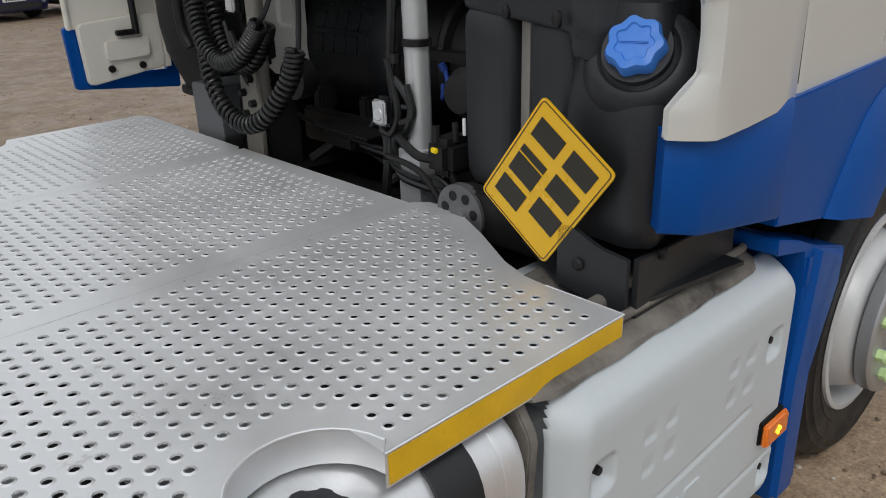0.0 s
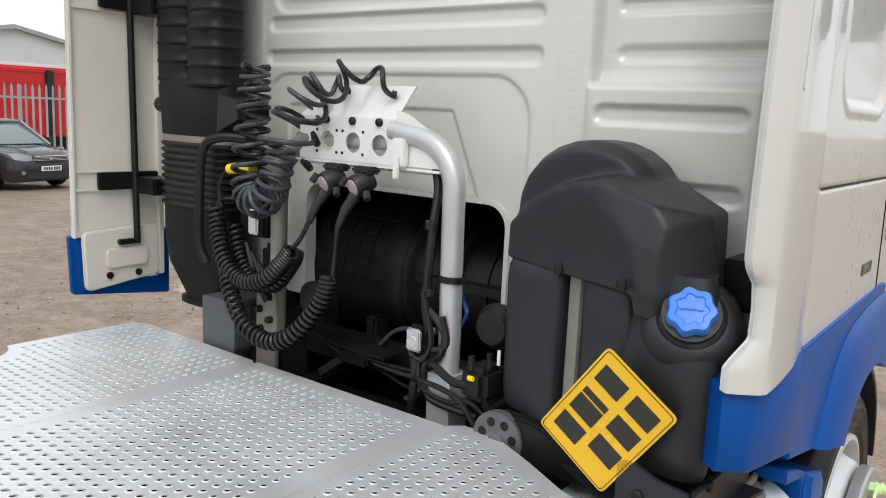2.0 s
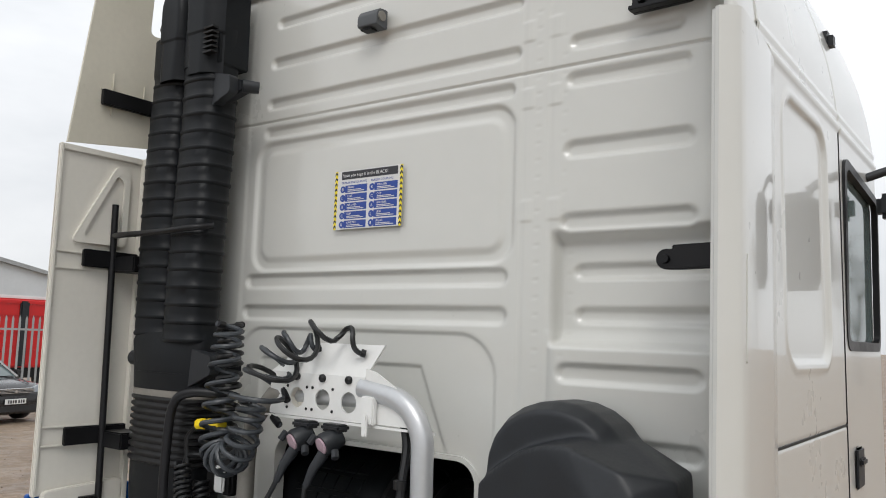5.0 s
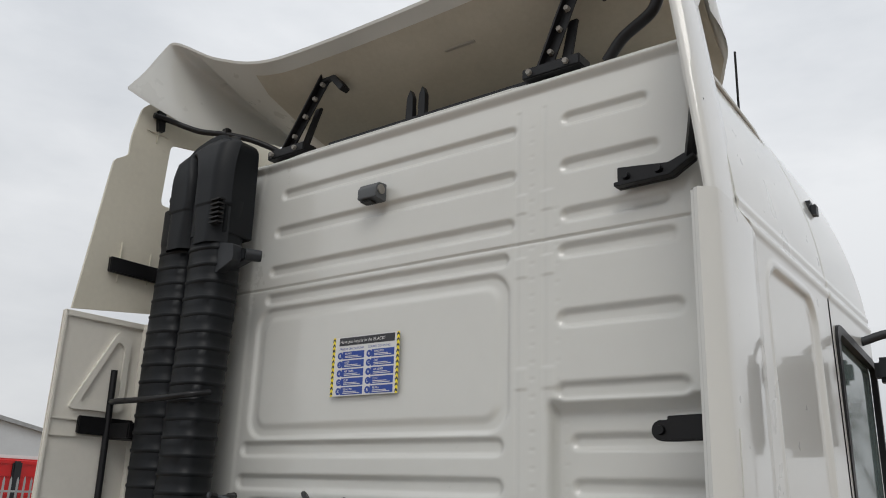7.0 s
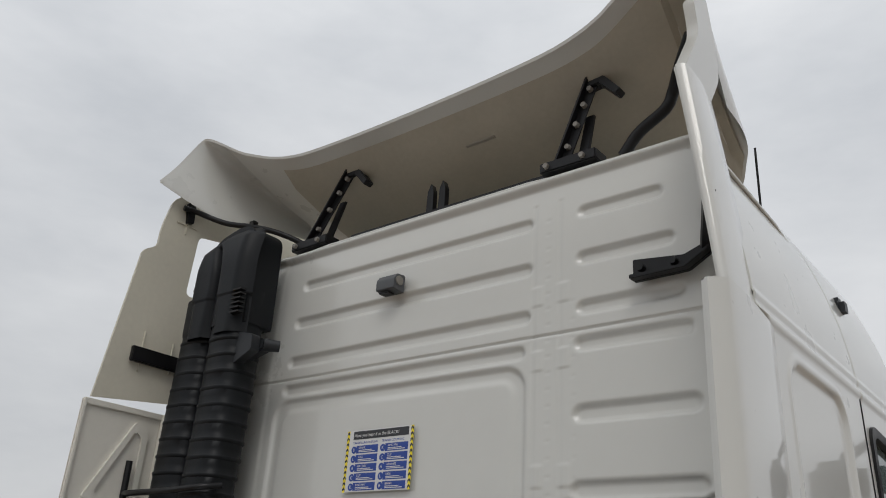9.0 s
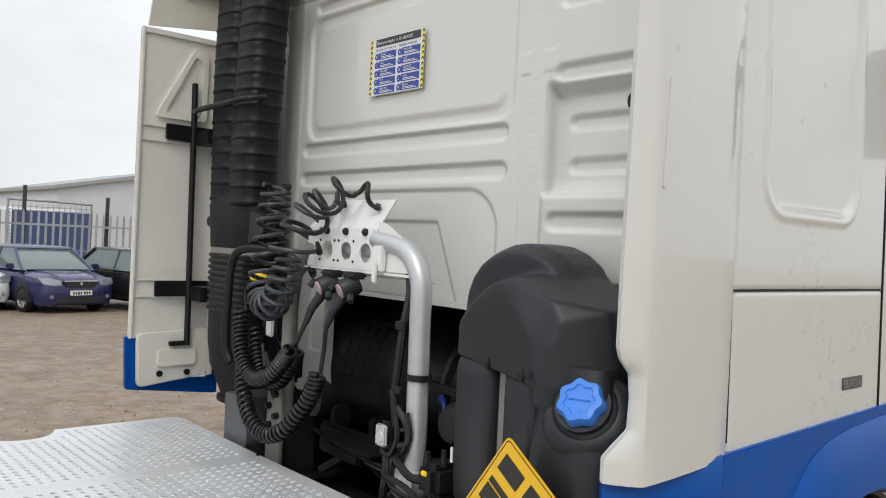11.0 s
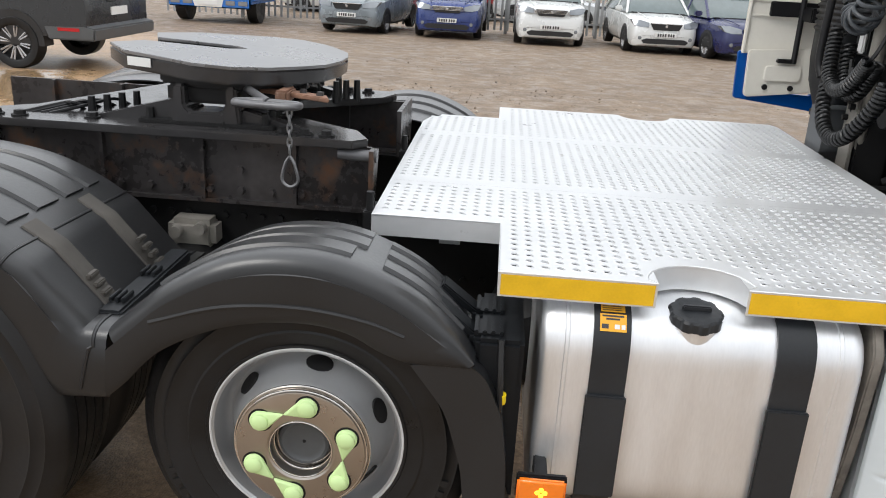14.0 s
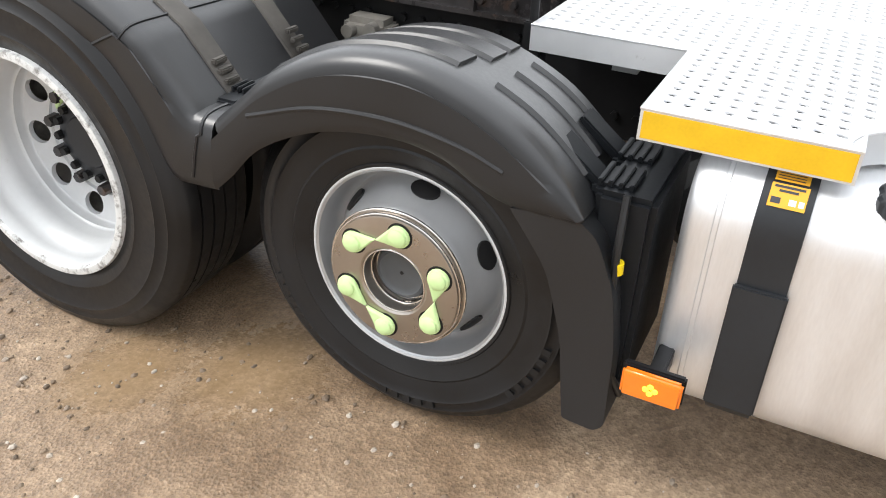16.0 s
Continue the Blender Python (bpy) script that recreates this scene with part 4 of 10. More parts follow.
    # stays and locking rod
    for z, y0 in ((2.10, 0.12), (1.40, 0.10)):
        bm = B()
        box(bm, x + 0.01, x + 0.03, y0, 0.36, z - 0.035, z + 0.035, 0.004)
        st = part("stay", bm, M_BLACKMETAL, fairing, "black steel stay bracket")
        bm = B()
        box(bm, x + 0.03, x + 0.17, 0.25, 0.36, z - 0.05, z + 0.015, 0.006)
        part("stay_block", bm, M_BLACKMETAL, st)
    bm = B()
    box(bm, x + 0.005, x + 0.03, 0.15, 0.42, 2.735, 2.80, 0.004)
    st = part("stay", bm, M_BLACKMETAL, fairing, "black steel stay bracket")
    bm = B()
    tube(bm, [(x + 0.02, 0.40, 2.77), (x + 0.25, 0.47, 2.74)], 0.018)
    part("stay_arm", bm, M_BLACKMETAL, st)
    bm = B()
    tube(bm, [(-1.455, 0.245, 2.33), (-1.43, 0.25, 1.145)], 0.0135, 12)
    rod = part("locking_rod", bm, M_BLACKMETAL, fairing, "long black locking rod")
    bm = B()
    box(bm, -1.47, -1.42, 0.17, 0.262, 1.145, 1.165, 0.004)
    part("rod_foot", bm, M_BLACKMETAL, rod)
    bm = B()
    tube(bm, smooth_path([(-1.455, 0.252, 3.499), (-1.44, 0.308, 3.497), (-1.322, 0.40, 3.445), (-1.205, 0.47, 3.425), (-1.103, 0.52, 3.395), (-1.013, 0.58, 3.354), (-0.968, 0.60, 3.323)], 8), 0.0135)
    tie = part("upper_tie_bar", bm, M_BLACKMETAL, fairing, "bent black tie bar at the roof")
    bm = B()
    prism(bm, rounded([(0.272, 3.535), (0.312, 3.54), (0.318, 3.44), (0.285, 3.435)], 0.006), "x", x, x + 0.022, 0.003)
    part("tie_bracket", bm, M_BLACKMETAL, tie)
    bm = B()
    box(bm, -1.225, -1.19, 0.46, 0.49, 3.415, 3.455, 0.004)
    part("tie_clip", bm, M_BLACKMETAL, tie)
    bm = B()
    tube(bm, smooth_path([(-1.445, 0.245, 2.20), (-1.33, 0.21, 2.195), (-1.08, 0.185, 2.19), (-0.90, 0.205, 2.20), (-0.855, 0.28, 2.215)], 8), 0.012)
    part("tie_bar", bm, M_BLACKMETAL, fairing, "bent black tie bar round the intake")
    return fairing


build_left_fairing()


def build_deflector():
    """Roof air deflector: a wide sheet that flares up and out at its rear edge, seen from below."""
    d = thing("roof_deflector", "cream roof air deflector seen from below", "air deflector", at=(CX, 0.7, 3.3))
    half = [(0.0, 0.42, 3.665, 1.65, 3.40), (0.3, 0.42, 3.668, 1.65, 3.40), (0.6, 0.415, 3.676, 1.62, 3.40), (0.74, 0.405, 3.69, 1.58, 3.41), (0.84, 0.39, 3.711, 1.55, 3.43), (0.92, 0.365, 3.734, 1.50, 3.45), (1.0, 0.335, 3.762, 1.45, 3.48), (1.07, 0.305, 3.80, 1.40, 3.51), (1.13, 0.28, 3.834, 1.30, 3.54), (1.18, 0.262, 3.856, 1.20, 3.56), (1.212, 0.25, 3.852, 1.05, 3.56), (1.23, 0.22, 3.79, 0.80, 3.54), (1.24, 0.16, 3.67, 0.62, 3.50), (1.25, 0.10, 3.575, 0.55, 3.46)]
    fine = []
    for q0, q1, q2, q3 in zip([half[0]] + half[:-2], half[:-1], half[1:], half[2:] + [half[-1]]):
        for k in range(3):
            t = k / 3
            fine.append(tuple(0.5 * (2 * b + (c - a) * t + (2 * a - 5 * b + 4 * c - d) * t * t + (3 * b - a - 3 * c + d) * t**3) for a, b, c, d in zip(q0, q1, q2, q3)))
    fine.append(half[-1])
    cols = [(-a, *r) for a, *r in fine[:0:-1]] + fine[:-7]
    rows = []
    for a, yr, zr, yf, zf in cols:
        row = []
        for k in range(9):
            q = k / 8
            row.append((CX + a * (1 - 0.11 * q), yr + (yf - yr) * q, zr + (zf - zr) * q - 0.07 * math.sin(q * math.pi) * (1 if abs(a) < 1.1 else 0.3)))
        rows.append(row)
    bm = B()
    under = [[(x, y + 0.004, z - 0.012) for x, y, z in r] for r in rows]
    curved_panel(bm, rows, under)
    part("shell", bm, M_CREAM, d, "cream painted shell")
    bm = B()
    lining = [[(x * 0.985 + CX * 0.015, y + 0.045 if k == 0 else y, z - 0.016 - (0.026 if 0 < k < 8 else 0)) for k, (x, y, z) in enumerate(r)] for r in rows[27:-6]]
    curved_panel(bm, lining, [[(x, y + 0.003, z - 0.006) for x, y, z in r] for r in lining])
    part("underside", bm, M_CREAM_UNDER, d, "bare brownish moulding underneath")
    bm = B()
    for k in range(3):
        box(bm, -0.06 + 0.0 * k, 0.08 - 0.03 * k, 0.60 + 0.05 * k, 0.615 + 0.05 * k, 3.545, 3.56, 0.0)
    part("moulded_mark", bm, M_GREYTEXT, d)
    for xf, xt in ((-0.885, -0.655), (0.405, 0.545)):
        # a flat channel leaning up to the shell, a shorter slotted slide beside it, and a hooked head
        bm = B()
        dx = xt - xf
        prism(bm, [(xf - 0.022, 3.27), (xf + 0.026, 3.27), (xt + 0.018, 3.585), (xt - 0.022, 3.60)], "y", 0.556, 0.562)
        prism(bm, [(xf - 0.022, 3.27), (xf - 0.014, 3.27), (xt - 0.014, 3.60), (xt - 0.022, 3.60)], "y", 0.530, 0.557)
        br = part("bracket", bm, M_BLACKMETAL, d, "black folded adjuster bracket")
        bm = B()
        prism(bm, [(xf + 0.045, 3.275), (xf + 0.085, 3.275), (xf + 0.045 + dx * 0.55, 3.475), (xf + 0.010 + dx * 0.55, 3.475)], "y", 0.585, 0.60, 0.002)
        part("slide", bm, M_BLACKMETAL, br)
        bm = B()
        prism(bm, [(xt - 0.035, 3.605), (xt + 0.025, 3.615), (xt + 0.105, 3.515), (xt + 0.085, 3.500), (xt + 0.022, 3.57), (xt - 0.03, 3.565)], "y", 0.545, 0.59, 0.003)
        part("bracket_head", bm, M_BLACKMETAL, br)
        bm = B()
        box(bm, xf - 0.05, xf + 0.17, 0.50, 0.58, 3.245, 3.285, 0.004)
        part("bracket_foot", bm, M_BLACKMETAL, br)
        bm = B()
        for q in (0.25, 0.5, 0.72, 0.9):
            cyl(bm, (xf + dx * q, 0.556, 3.27 + 0.32 * q), (xf + dx * q, 0.540, 3.27 + 0.32 * q), 0.012, 0.010, 6)
        for px in (xf - 0.02, xf + 0.12):
            cyl(bm, (px, 0.501, 3.265), (px, 0.488, 3.265), 0.012, 0.010, 6)
        part_each("bolt", bm, M_CASTALLOY, br, "bright bolt head")
    bm = B()
    tube(bm, smooth_path([(0.64, 0.57, 3.26), (0.70, 0.57, 3.33), (0.80, 0.56, 3.38), (0.835, 0.55, 3.43), (0.88, 0.50, 3.47), (0.955, 0.42, 3.52)], 6), 0.020)
    part("bent_stay", bm, M_BLACKMETAL, d, "bent black stay")
    bm = B()
    box(bm, -0.62, 0.36, 0.55, 0.585, 3.235, 3.272, 0.004)
    part("roof_rail", bm, M_BLACKMETAL, d, "black rail along the roof edge")
    for xx in (-0.19, -0.13):
        bm = B()
        prism(bm, rounded([(xx - 0.018, 3.26), (xx + 0.018, 3.26), (xx + 0.016, 3.36), (xx + 0.002, 3.395), (xx - 0.014, 3.36)], 0.008), "y", 0.555, 0.580, 0.003)
        part("rail_lug", bm, M_BLACKMETAL, d)
    return d


build_deflector()


def along(pts, n):
    """n points spread evenly over a smooth line through (y, z) points."""
    fine = smooth_path([(0, y, z) for y, z in pts], 12)
    run = [0.0]
    for p, q in zip(fine, fine[1:]):
        run.append(run[-1] + (q - p).length)
    out = []
    for k in range(n):
        s = run[-1] * k / (n - 1)
        out.append((float(np.interp(s, run, [p.y for p in fine])), float(np.interp(s, run, [p.z for p in fine]))))
    return out


def build_blue_skirt():
    s = thing("cab_skirt", "glossy blue cab skirt and wheel arch", "skirt", at=(1.08, 0.4, 1.0))
    bm = B()
    plan = [(1.035, 0.075), (1.045, 0.062), (1.088, 0.098), (1.10, 0.118), (1.104, 0.441), (1.0, 0.441), (1.0, 0.11)]
    def low_edge(y):
        return 1.005 - 0.17 * max(0, y - 0.08)
    loft(bm, [[(x - 0.006, y + 0.004, low_edge(y)) for x, y in plan], [(x, y, low_edge(y) + 0.012) for x, y in plan], [(x, y, 1.175 + 0.03 * y) for x, y in plan], [(x - 0.006, y + 0.004, 1.187 + 0.03 * y) for x, y in plan]])
    part("rear_block", bm, M_BLUE, s)
    arch = along([(0.945, 0.818), (0.985, 0.872), (1.05, 0.925), (1.14, 0.968), (1.25, 0.985), (1.38, 0.975), (1.50, 0.93)], 14)
    bm = B()
    prism(bm, [(0.449, 1.196), (1.50, 1.225)] + arch[::-1] + [(0.70, 0.872), (0.449, 0.922)], "x", 1.02, 1.098, 0.004)
    part("side_panel", bm, M_BLUE, s)
    # raised flare round the wheel
    crease = along([(0.705, 0.872), (0.79, 1.0), (0.88, 1.10), (1.0, 1.155), (1.15, 1.178), (1.32, 1.19), (1.50, 1.195)], 14)
    bm = B()
    loft(bm, [[(1.085, cy, cz), (1.100, cy, cz), (1.124, cy + 0.18 * (ay - cy), cz + 0.18 * (az - cz)), (1.132, ay, az), (1.085, ay, az)] for (cy, cz), (ay, az) in zip(crease, arch)])
    part("arch_flare", bm, M_BLUE, s)
    bm = B()
    ring = [[(1.235 + r * math.cos(a), 0.455 + r * math.sin(a)) for a in np.linspace(0.12, 2.3, 20)] for r in (0.533, 0.515)]
    prism(bm, ring[0] + ring[1][::-1], "x", 0.78, 1.095)
    part("wheel_arch", bm, M_PLASTIC, s, "black wheel arch liner")
    bm = B()
    flap = [(0.50, 0.875), (0.61, 0.842), (0.71, 0.800), (0.915, 0.738), (0.925, 0.665), (0.845, 0.545), (0.805, 0.42), (0.800, 0.26), (0.828, 0.06), (0.674, 0.06), (0.674, 0.70), (0.655, 0.800), (0.50, 0.835)]
    prism(bm, rounded(flap, 0.008, 2), "x", 0.95, 1.088, 0.004)
    # outer facet, folded back towards the wheel
    loft(bm, [[(1.086, y0, z0), (1.104, y0 + 0.012, z0 - 0.008), (1.104, y1 - 0.05, z1 - 0.006), (1.086, y1, z1)] for (y0, z0), (y1, z1) in (((0.715, 0.792), (0.912, 0.732)), ((0.70, 0.66), (0.915, 0.665)), ((0.67, 0.45), (0.815, 0.44)), ((0.675, 0.08), (0.82, 0.08)))])
    part("rear_flap", bm, M_BLUE, s, "blue flap between battery box and wheel")
    bm = B()
    box(bm, 1.080, 1.094, 0.672, 0.705, 0.70, 0.785, 0.006)
    part("flap_boss", bm, M_BLUE, s)
    return s


build_blue_skirt()

# ---- deck ----
ZD = 0.86
PITCH_X, PITCH_Y = 0.039, 0.0367


def outline_span(poly, y):
    """The least and greatest x of a polygon at y."""
    xs = []
    for (x0, y0), (x1, y1) in zip(poly, poly[1:] + poly[:1]):
        if (y0 - y) * (y1 - y) <= 0 and y0 != y1:
            xs.append(x0 + (x1 - x0) * (y - y0) / (y1 - y0))
    return (min(xs), max(xs)) if len(xs) >= 2 else None


def perforated(poly, x_first, keep=0.022):
    """A sheet with rows of raised round holes, cut to an outline (x, y), as one bmesh."""
    bm = B()
    ys = sorted({round(p[1], 6) for p in poly})
    base = -1.5259
    lines = sorted({round(base + PITCH_Y * (k - 0.5), 6) for k in range(60)} | {ys[0], ys[-1]})
    lines = [v for v in lines if ys[0] <= v <= ys[-1]]
    seg = 8
    for ya, yb in zip(lines, lines[1:]):
        if yb - ya < 1e-4:
            continue
        cuts = [ya] + [v for v in ys if ya + 1e-4 < v < yb - 1e-4] + [yb]
        steps = []
        for c0, c1 in zip(cuts, cuts[1:]):
            steps.append((c0, c1, outline_span(poly, c0 + 1e-5), outline_span(poly, c1 - 1e-5)))
        steps = [q for q in steps if q[2] and q[3]]
        if not steps:
            continue
        full = abs(yb - ya - PITCH_Y) < 1e-3 and ya > ys[0] + 0.012 and yb < ys[-1] - 0.012
        probe = [outline_span(poly, min(max(v, ys[0] + 1e-4), ys[-1] - 1e-4)) for v in (ya - 0.015, ya, (ya + yb) / 2, yb, yb + 0.015)]
        probe = [q for q in probe if q] + [q[2] for q in steps] + [q[3] for q in steps]
        lo, hi = max(q[0] for q in probe) + keep, min(q[1] for q in probe) - keep
        k0 = math.ceil((lo - x_first) / PITCH_X)
        k1 = math.floor((hi - x_first) / PITCH_X)
        if not full or k1 <= k0:
            for c0, c1, sa, sb in steps:
                bm.faces.new([bm.verts.new((x, y, ZD)) for x, y in ((sa[0], c0), (sa[1], c0), (sb[1], c1), (sb[0], c1))])
            continue
        xl, xr = x_first + k0 * PITCH_X, x_first + k1 * PITCH_X
        for c0, c1, sa, sb in steps:
            bm.faces.new([bm.verts.new((x, y, ZD)) for x, y in ((sa[0], c0), (xl, c0), (xl, c1), (sb[0], c1))])
            bm.faces.new([bm.verts.new((x, y, ZD)) for x, y in ((xr, c0), (sa[1], c0), (sb[1], c1), (xr, c1))])
        ym = (ya + yb) / 2
        for k in range(k0, k1):
            xm = x_first + (k + 0.5) * PITCH_X
            sq, foot, lip, throat = [], [], [], []
            for s in range(seg):
                a = (s + 0.5) / seg * math.tau
                c, d = math.cos(a), math.sin(a)
                m = 1 / max(abs(c) * 2 / PITCH_X, abs(d) * 2 / PITCH_Y)
                sq.append(bm.verts.new((xm + c * m, ym + d * m, ZD)))
                foot.append(bm.verts.new((xm + c * 0.0122, ym + d * 0.0122, ZD)))
                lip.append(bm.verts.new((xm + c * 0.0086, ym + d * 0.0086, ZD + 0.0022)))
                throat.append(bm.verts.new((xm + c * 0.0077, ym + d * 0.0077, ZD - 0.0012)))
            for s in range(seg):
                j = (s + 1) % seg
                a0, a1 = sq[s].co, sq[j].co
                if abs(a0.x - a1.x) > 1e-5 and abs(a0.y - a1.y) > 1e-5:
                    cv = bm.verts.new((a0.x if abs(a0.x - xm) > abs(a1.x - xm) else a1.x, a0.y if abs(a0.y - ym) > abs(a1.y - ym) else a1.y, ZD))
                    bm.faces.new((sq[s], cv, sq[j], foot[j], foot[s]))
                else:
                    bm.faces.new((sq[s], sq[j], foot[j], foot[s]))
                bm.faces.new((foot[s], foot[j], lip[j], lip[s]))
                bm.faces.new((lip[s], lip[j], throat[j], throat[s]))
    bmesh.ops.remove_doubles(bm, verts=bm.verts, dist=2e-5)
    for f in bm.faces:
        f.normal_update()
        if f.normal.z < -1e-4:
            f.normal_flip()
    return bm


def flange(bm, line, depth=0.062, thick=0.004):
    """A folded edge hanging from a run of points (x, y); the deck lies on the right of the run."""
    pts = [Vector(p) for p in line]
    rings = []
    for i, p in enumerate(pts):
        a = (p - pts[i - 1]).normalized() if i else (pts[1] - p).normalized()
        b = (pts[i + 1] - p).normalized() if i + 1 < len(pts) else a
        na, nb = Vector((a.y, -a.x)), Vector((b.y, -b.x))
        n = (na + nb).normalized()
        n = n * (thick / max(0.4, n.dot(na)))
        rings.append([(p.x, p.y, ZD), (p.x, p.y, ZD - depth), (p.x + n.x, p.y + n.y, ZD - depth), (p.x + n.x, p.y + n.y, ZD - 0.005)])
    loft(bm, rings)


def arc_notch(xc, yc, r, a0, a1, n=14):
    return [(xc + r * math.cos(a), yc + r * math.sin(a)) for a in np.linspace(radians(a0), radians(a1), n)]


def build_deck():
    deck = thing("catwalk_deck", "perforated grey metal catwalk deck with yellow edge tape", "deck", at=(-0.13, -0.6, ZD - 0.06))
    xr, xl, s1, s2, rear = 1.025, -1.285, 0.262, -0.548, -1.52
    notch = arc_notch(1.012, -0.685, 0.125, 95, 265)
    right_edge = [(xr, 0.0), (xr, -0.582)] + [(min(x, xr), y) for x, y in notch] + [(xr, -0.788), (xr, -1.158), (0.648, -1.158), (0.648, rear)]
    front_r = [(0.268, 0.165), (0.30, 0.195), (0.375, 0.195), (0.44, 0.175), (0.56, 0.115), (0.70, 0.035), (0.78, 0.006), (0.84, 0.0)]
    right = [(s1 + 0.0006, rear), (s1 + 0.0006, 0.155)] + front_r + right_edge
    left_notch = arc_notch(xl - 0.01, -0.47, 0.125, -80, 80)
    left_edge = [(xl + 0.31, rear), (xl + 0.31, -1.185), (xl, -1.185), (xl, -0.60)] + [(max(x, xl), y) for x, y in left_notch] + [(xl, -0.34), (xl, 0.14)]
    middle = [(s2 + 0.0006, rear), (s2 + 0.0006, 0.155), (s1 - 0.0006, 0.155), (s1 - 0.0006, rear)]
    left = left_edge + [(xl + 0.06, 0.165), (s2 - 0.03, 0.155), (s2 - 0.0006, 0.135), (s2 - 0.0006, rear)]
    for name, poly, xf in (("panel", right, 0.2965), ("panel", middle, -0.5), ("panel", left, -1.2455)):
        part(name, perforated(poly, xf), M_ALU, deck, "perforated metal sheet with raised holes", sharp=25, recalc=False)
    bm = B()
    flange(bm, [(0.264, 0.155)] + front_r + [(xr, 0.0), (xr, -0.582)] + [(min(x, xr), y) for x, y in notch] + [(xr, -0.788), (xr, -1.158), (0.648, -1.158), (0.648, rear), (xl + 0.31, rear), (xl + 0.31, -1.185), (xl, -1.185), (xl, -0.60)] + [(max(x, xl), y) for x, y in left_notch])
    flange(bm, [(s2 + 0.004, 0.155), (s1 - 0.004, 0.155)])
    flange(bm, [(xl, -0.34), (xl, 0.14), (xl + 0.06, 0.165), (s2 - 0.03, 0.155)])
    part("folded_edge", bm, M_ALU, deck)
    bm = B()
    for run in ([(0.84, 0.0), (xr, 0.0), (xr, -0.582)] + [(min(x, xr), y) for x, y in notch] + [(xr, -0.788), (xr, -1.158), (0.648, -1.158), (0.648, rear)],):
        tube(bm, [(x, y, ZD - 0.0012) for x, y in run], 0.0026, 6)
    part("worn_edge", bm, M_TANK, deck, "bright worn edge of the sheet")
    for ya, yb in ((-0.004, -0.576), (-0.794, -1.152)):
        bm = B()
        box(bm, xr - 0.0005, xr + 0.0015, yb, ya, ZD - 0.057, ZD - 0.006)
        part("reflective_strip", bm, M_YELLOW, deck, "scuffed yellow reflective tape")
    bm = B()
    for x in (s1, s2):
        box(bm, x - 0.03, x + 0.03, rear, 0.15, ZD - 0.012, ZD - 0.004)
        box(bm, x - 0.012, x + 0.012, rear + 0.02, 0.14, ZD - 0.09, ZD - 0.012)
    for y in (-1.3, -0.75, -0.1):
        box(bm, -0.95 if y < -1 else -1.05, 0.60 if y < -1 else 0.80, y - 0.03, y + 0.03, ZD - 0.09, ZD - 0.03)
    part_each("bearer", bm, M_ALU_SEAM, deck, "bearers under the joints")
    bm = B()
    for x in (-0.2, 0.60):
        box(bm, x - 0.02, x + 0.02, rear - 0.03, rear + 0.02, ZD - 0.12, ZD - 0.005, 0.003)
        cyl(bm, (x, rear - 0.012, ZD - 0.02), (x, rear - 0.012, ZD + 0.05), 0.011, 0.011, 10)
    part_each("end_clamp", bm, M_DARK, deck, "dark clamp bolts at the rear edge")
    return deck


build_deck()

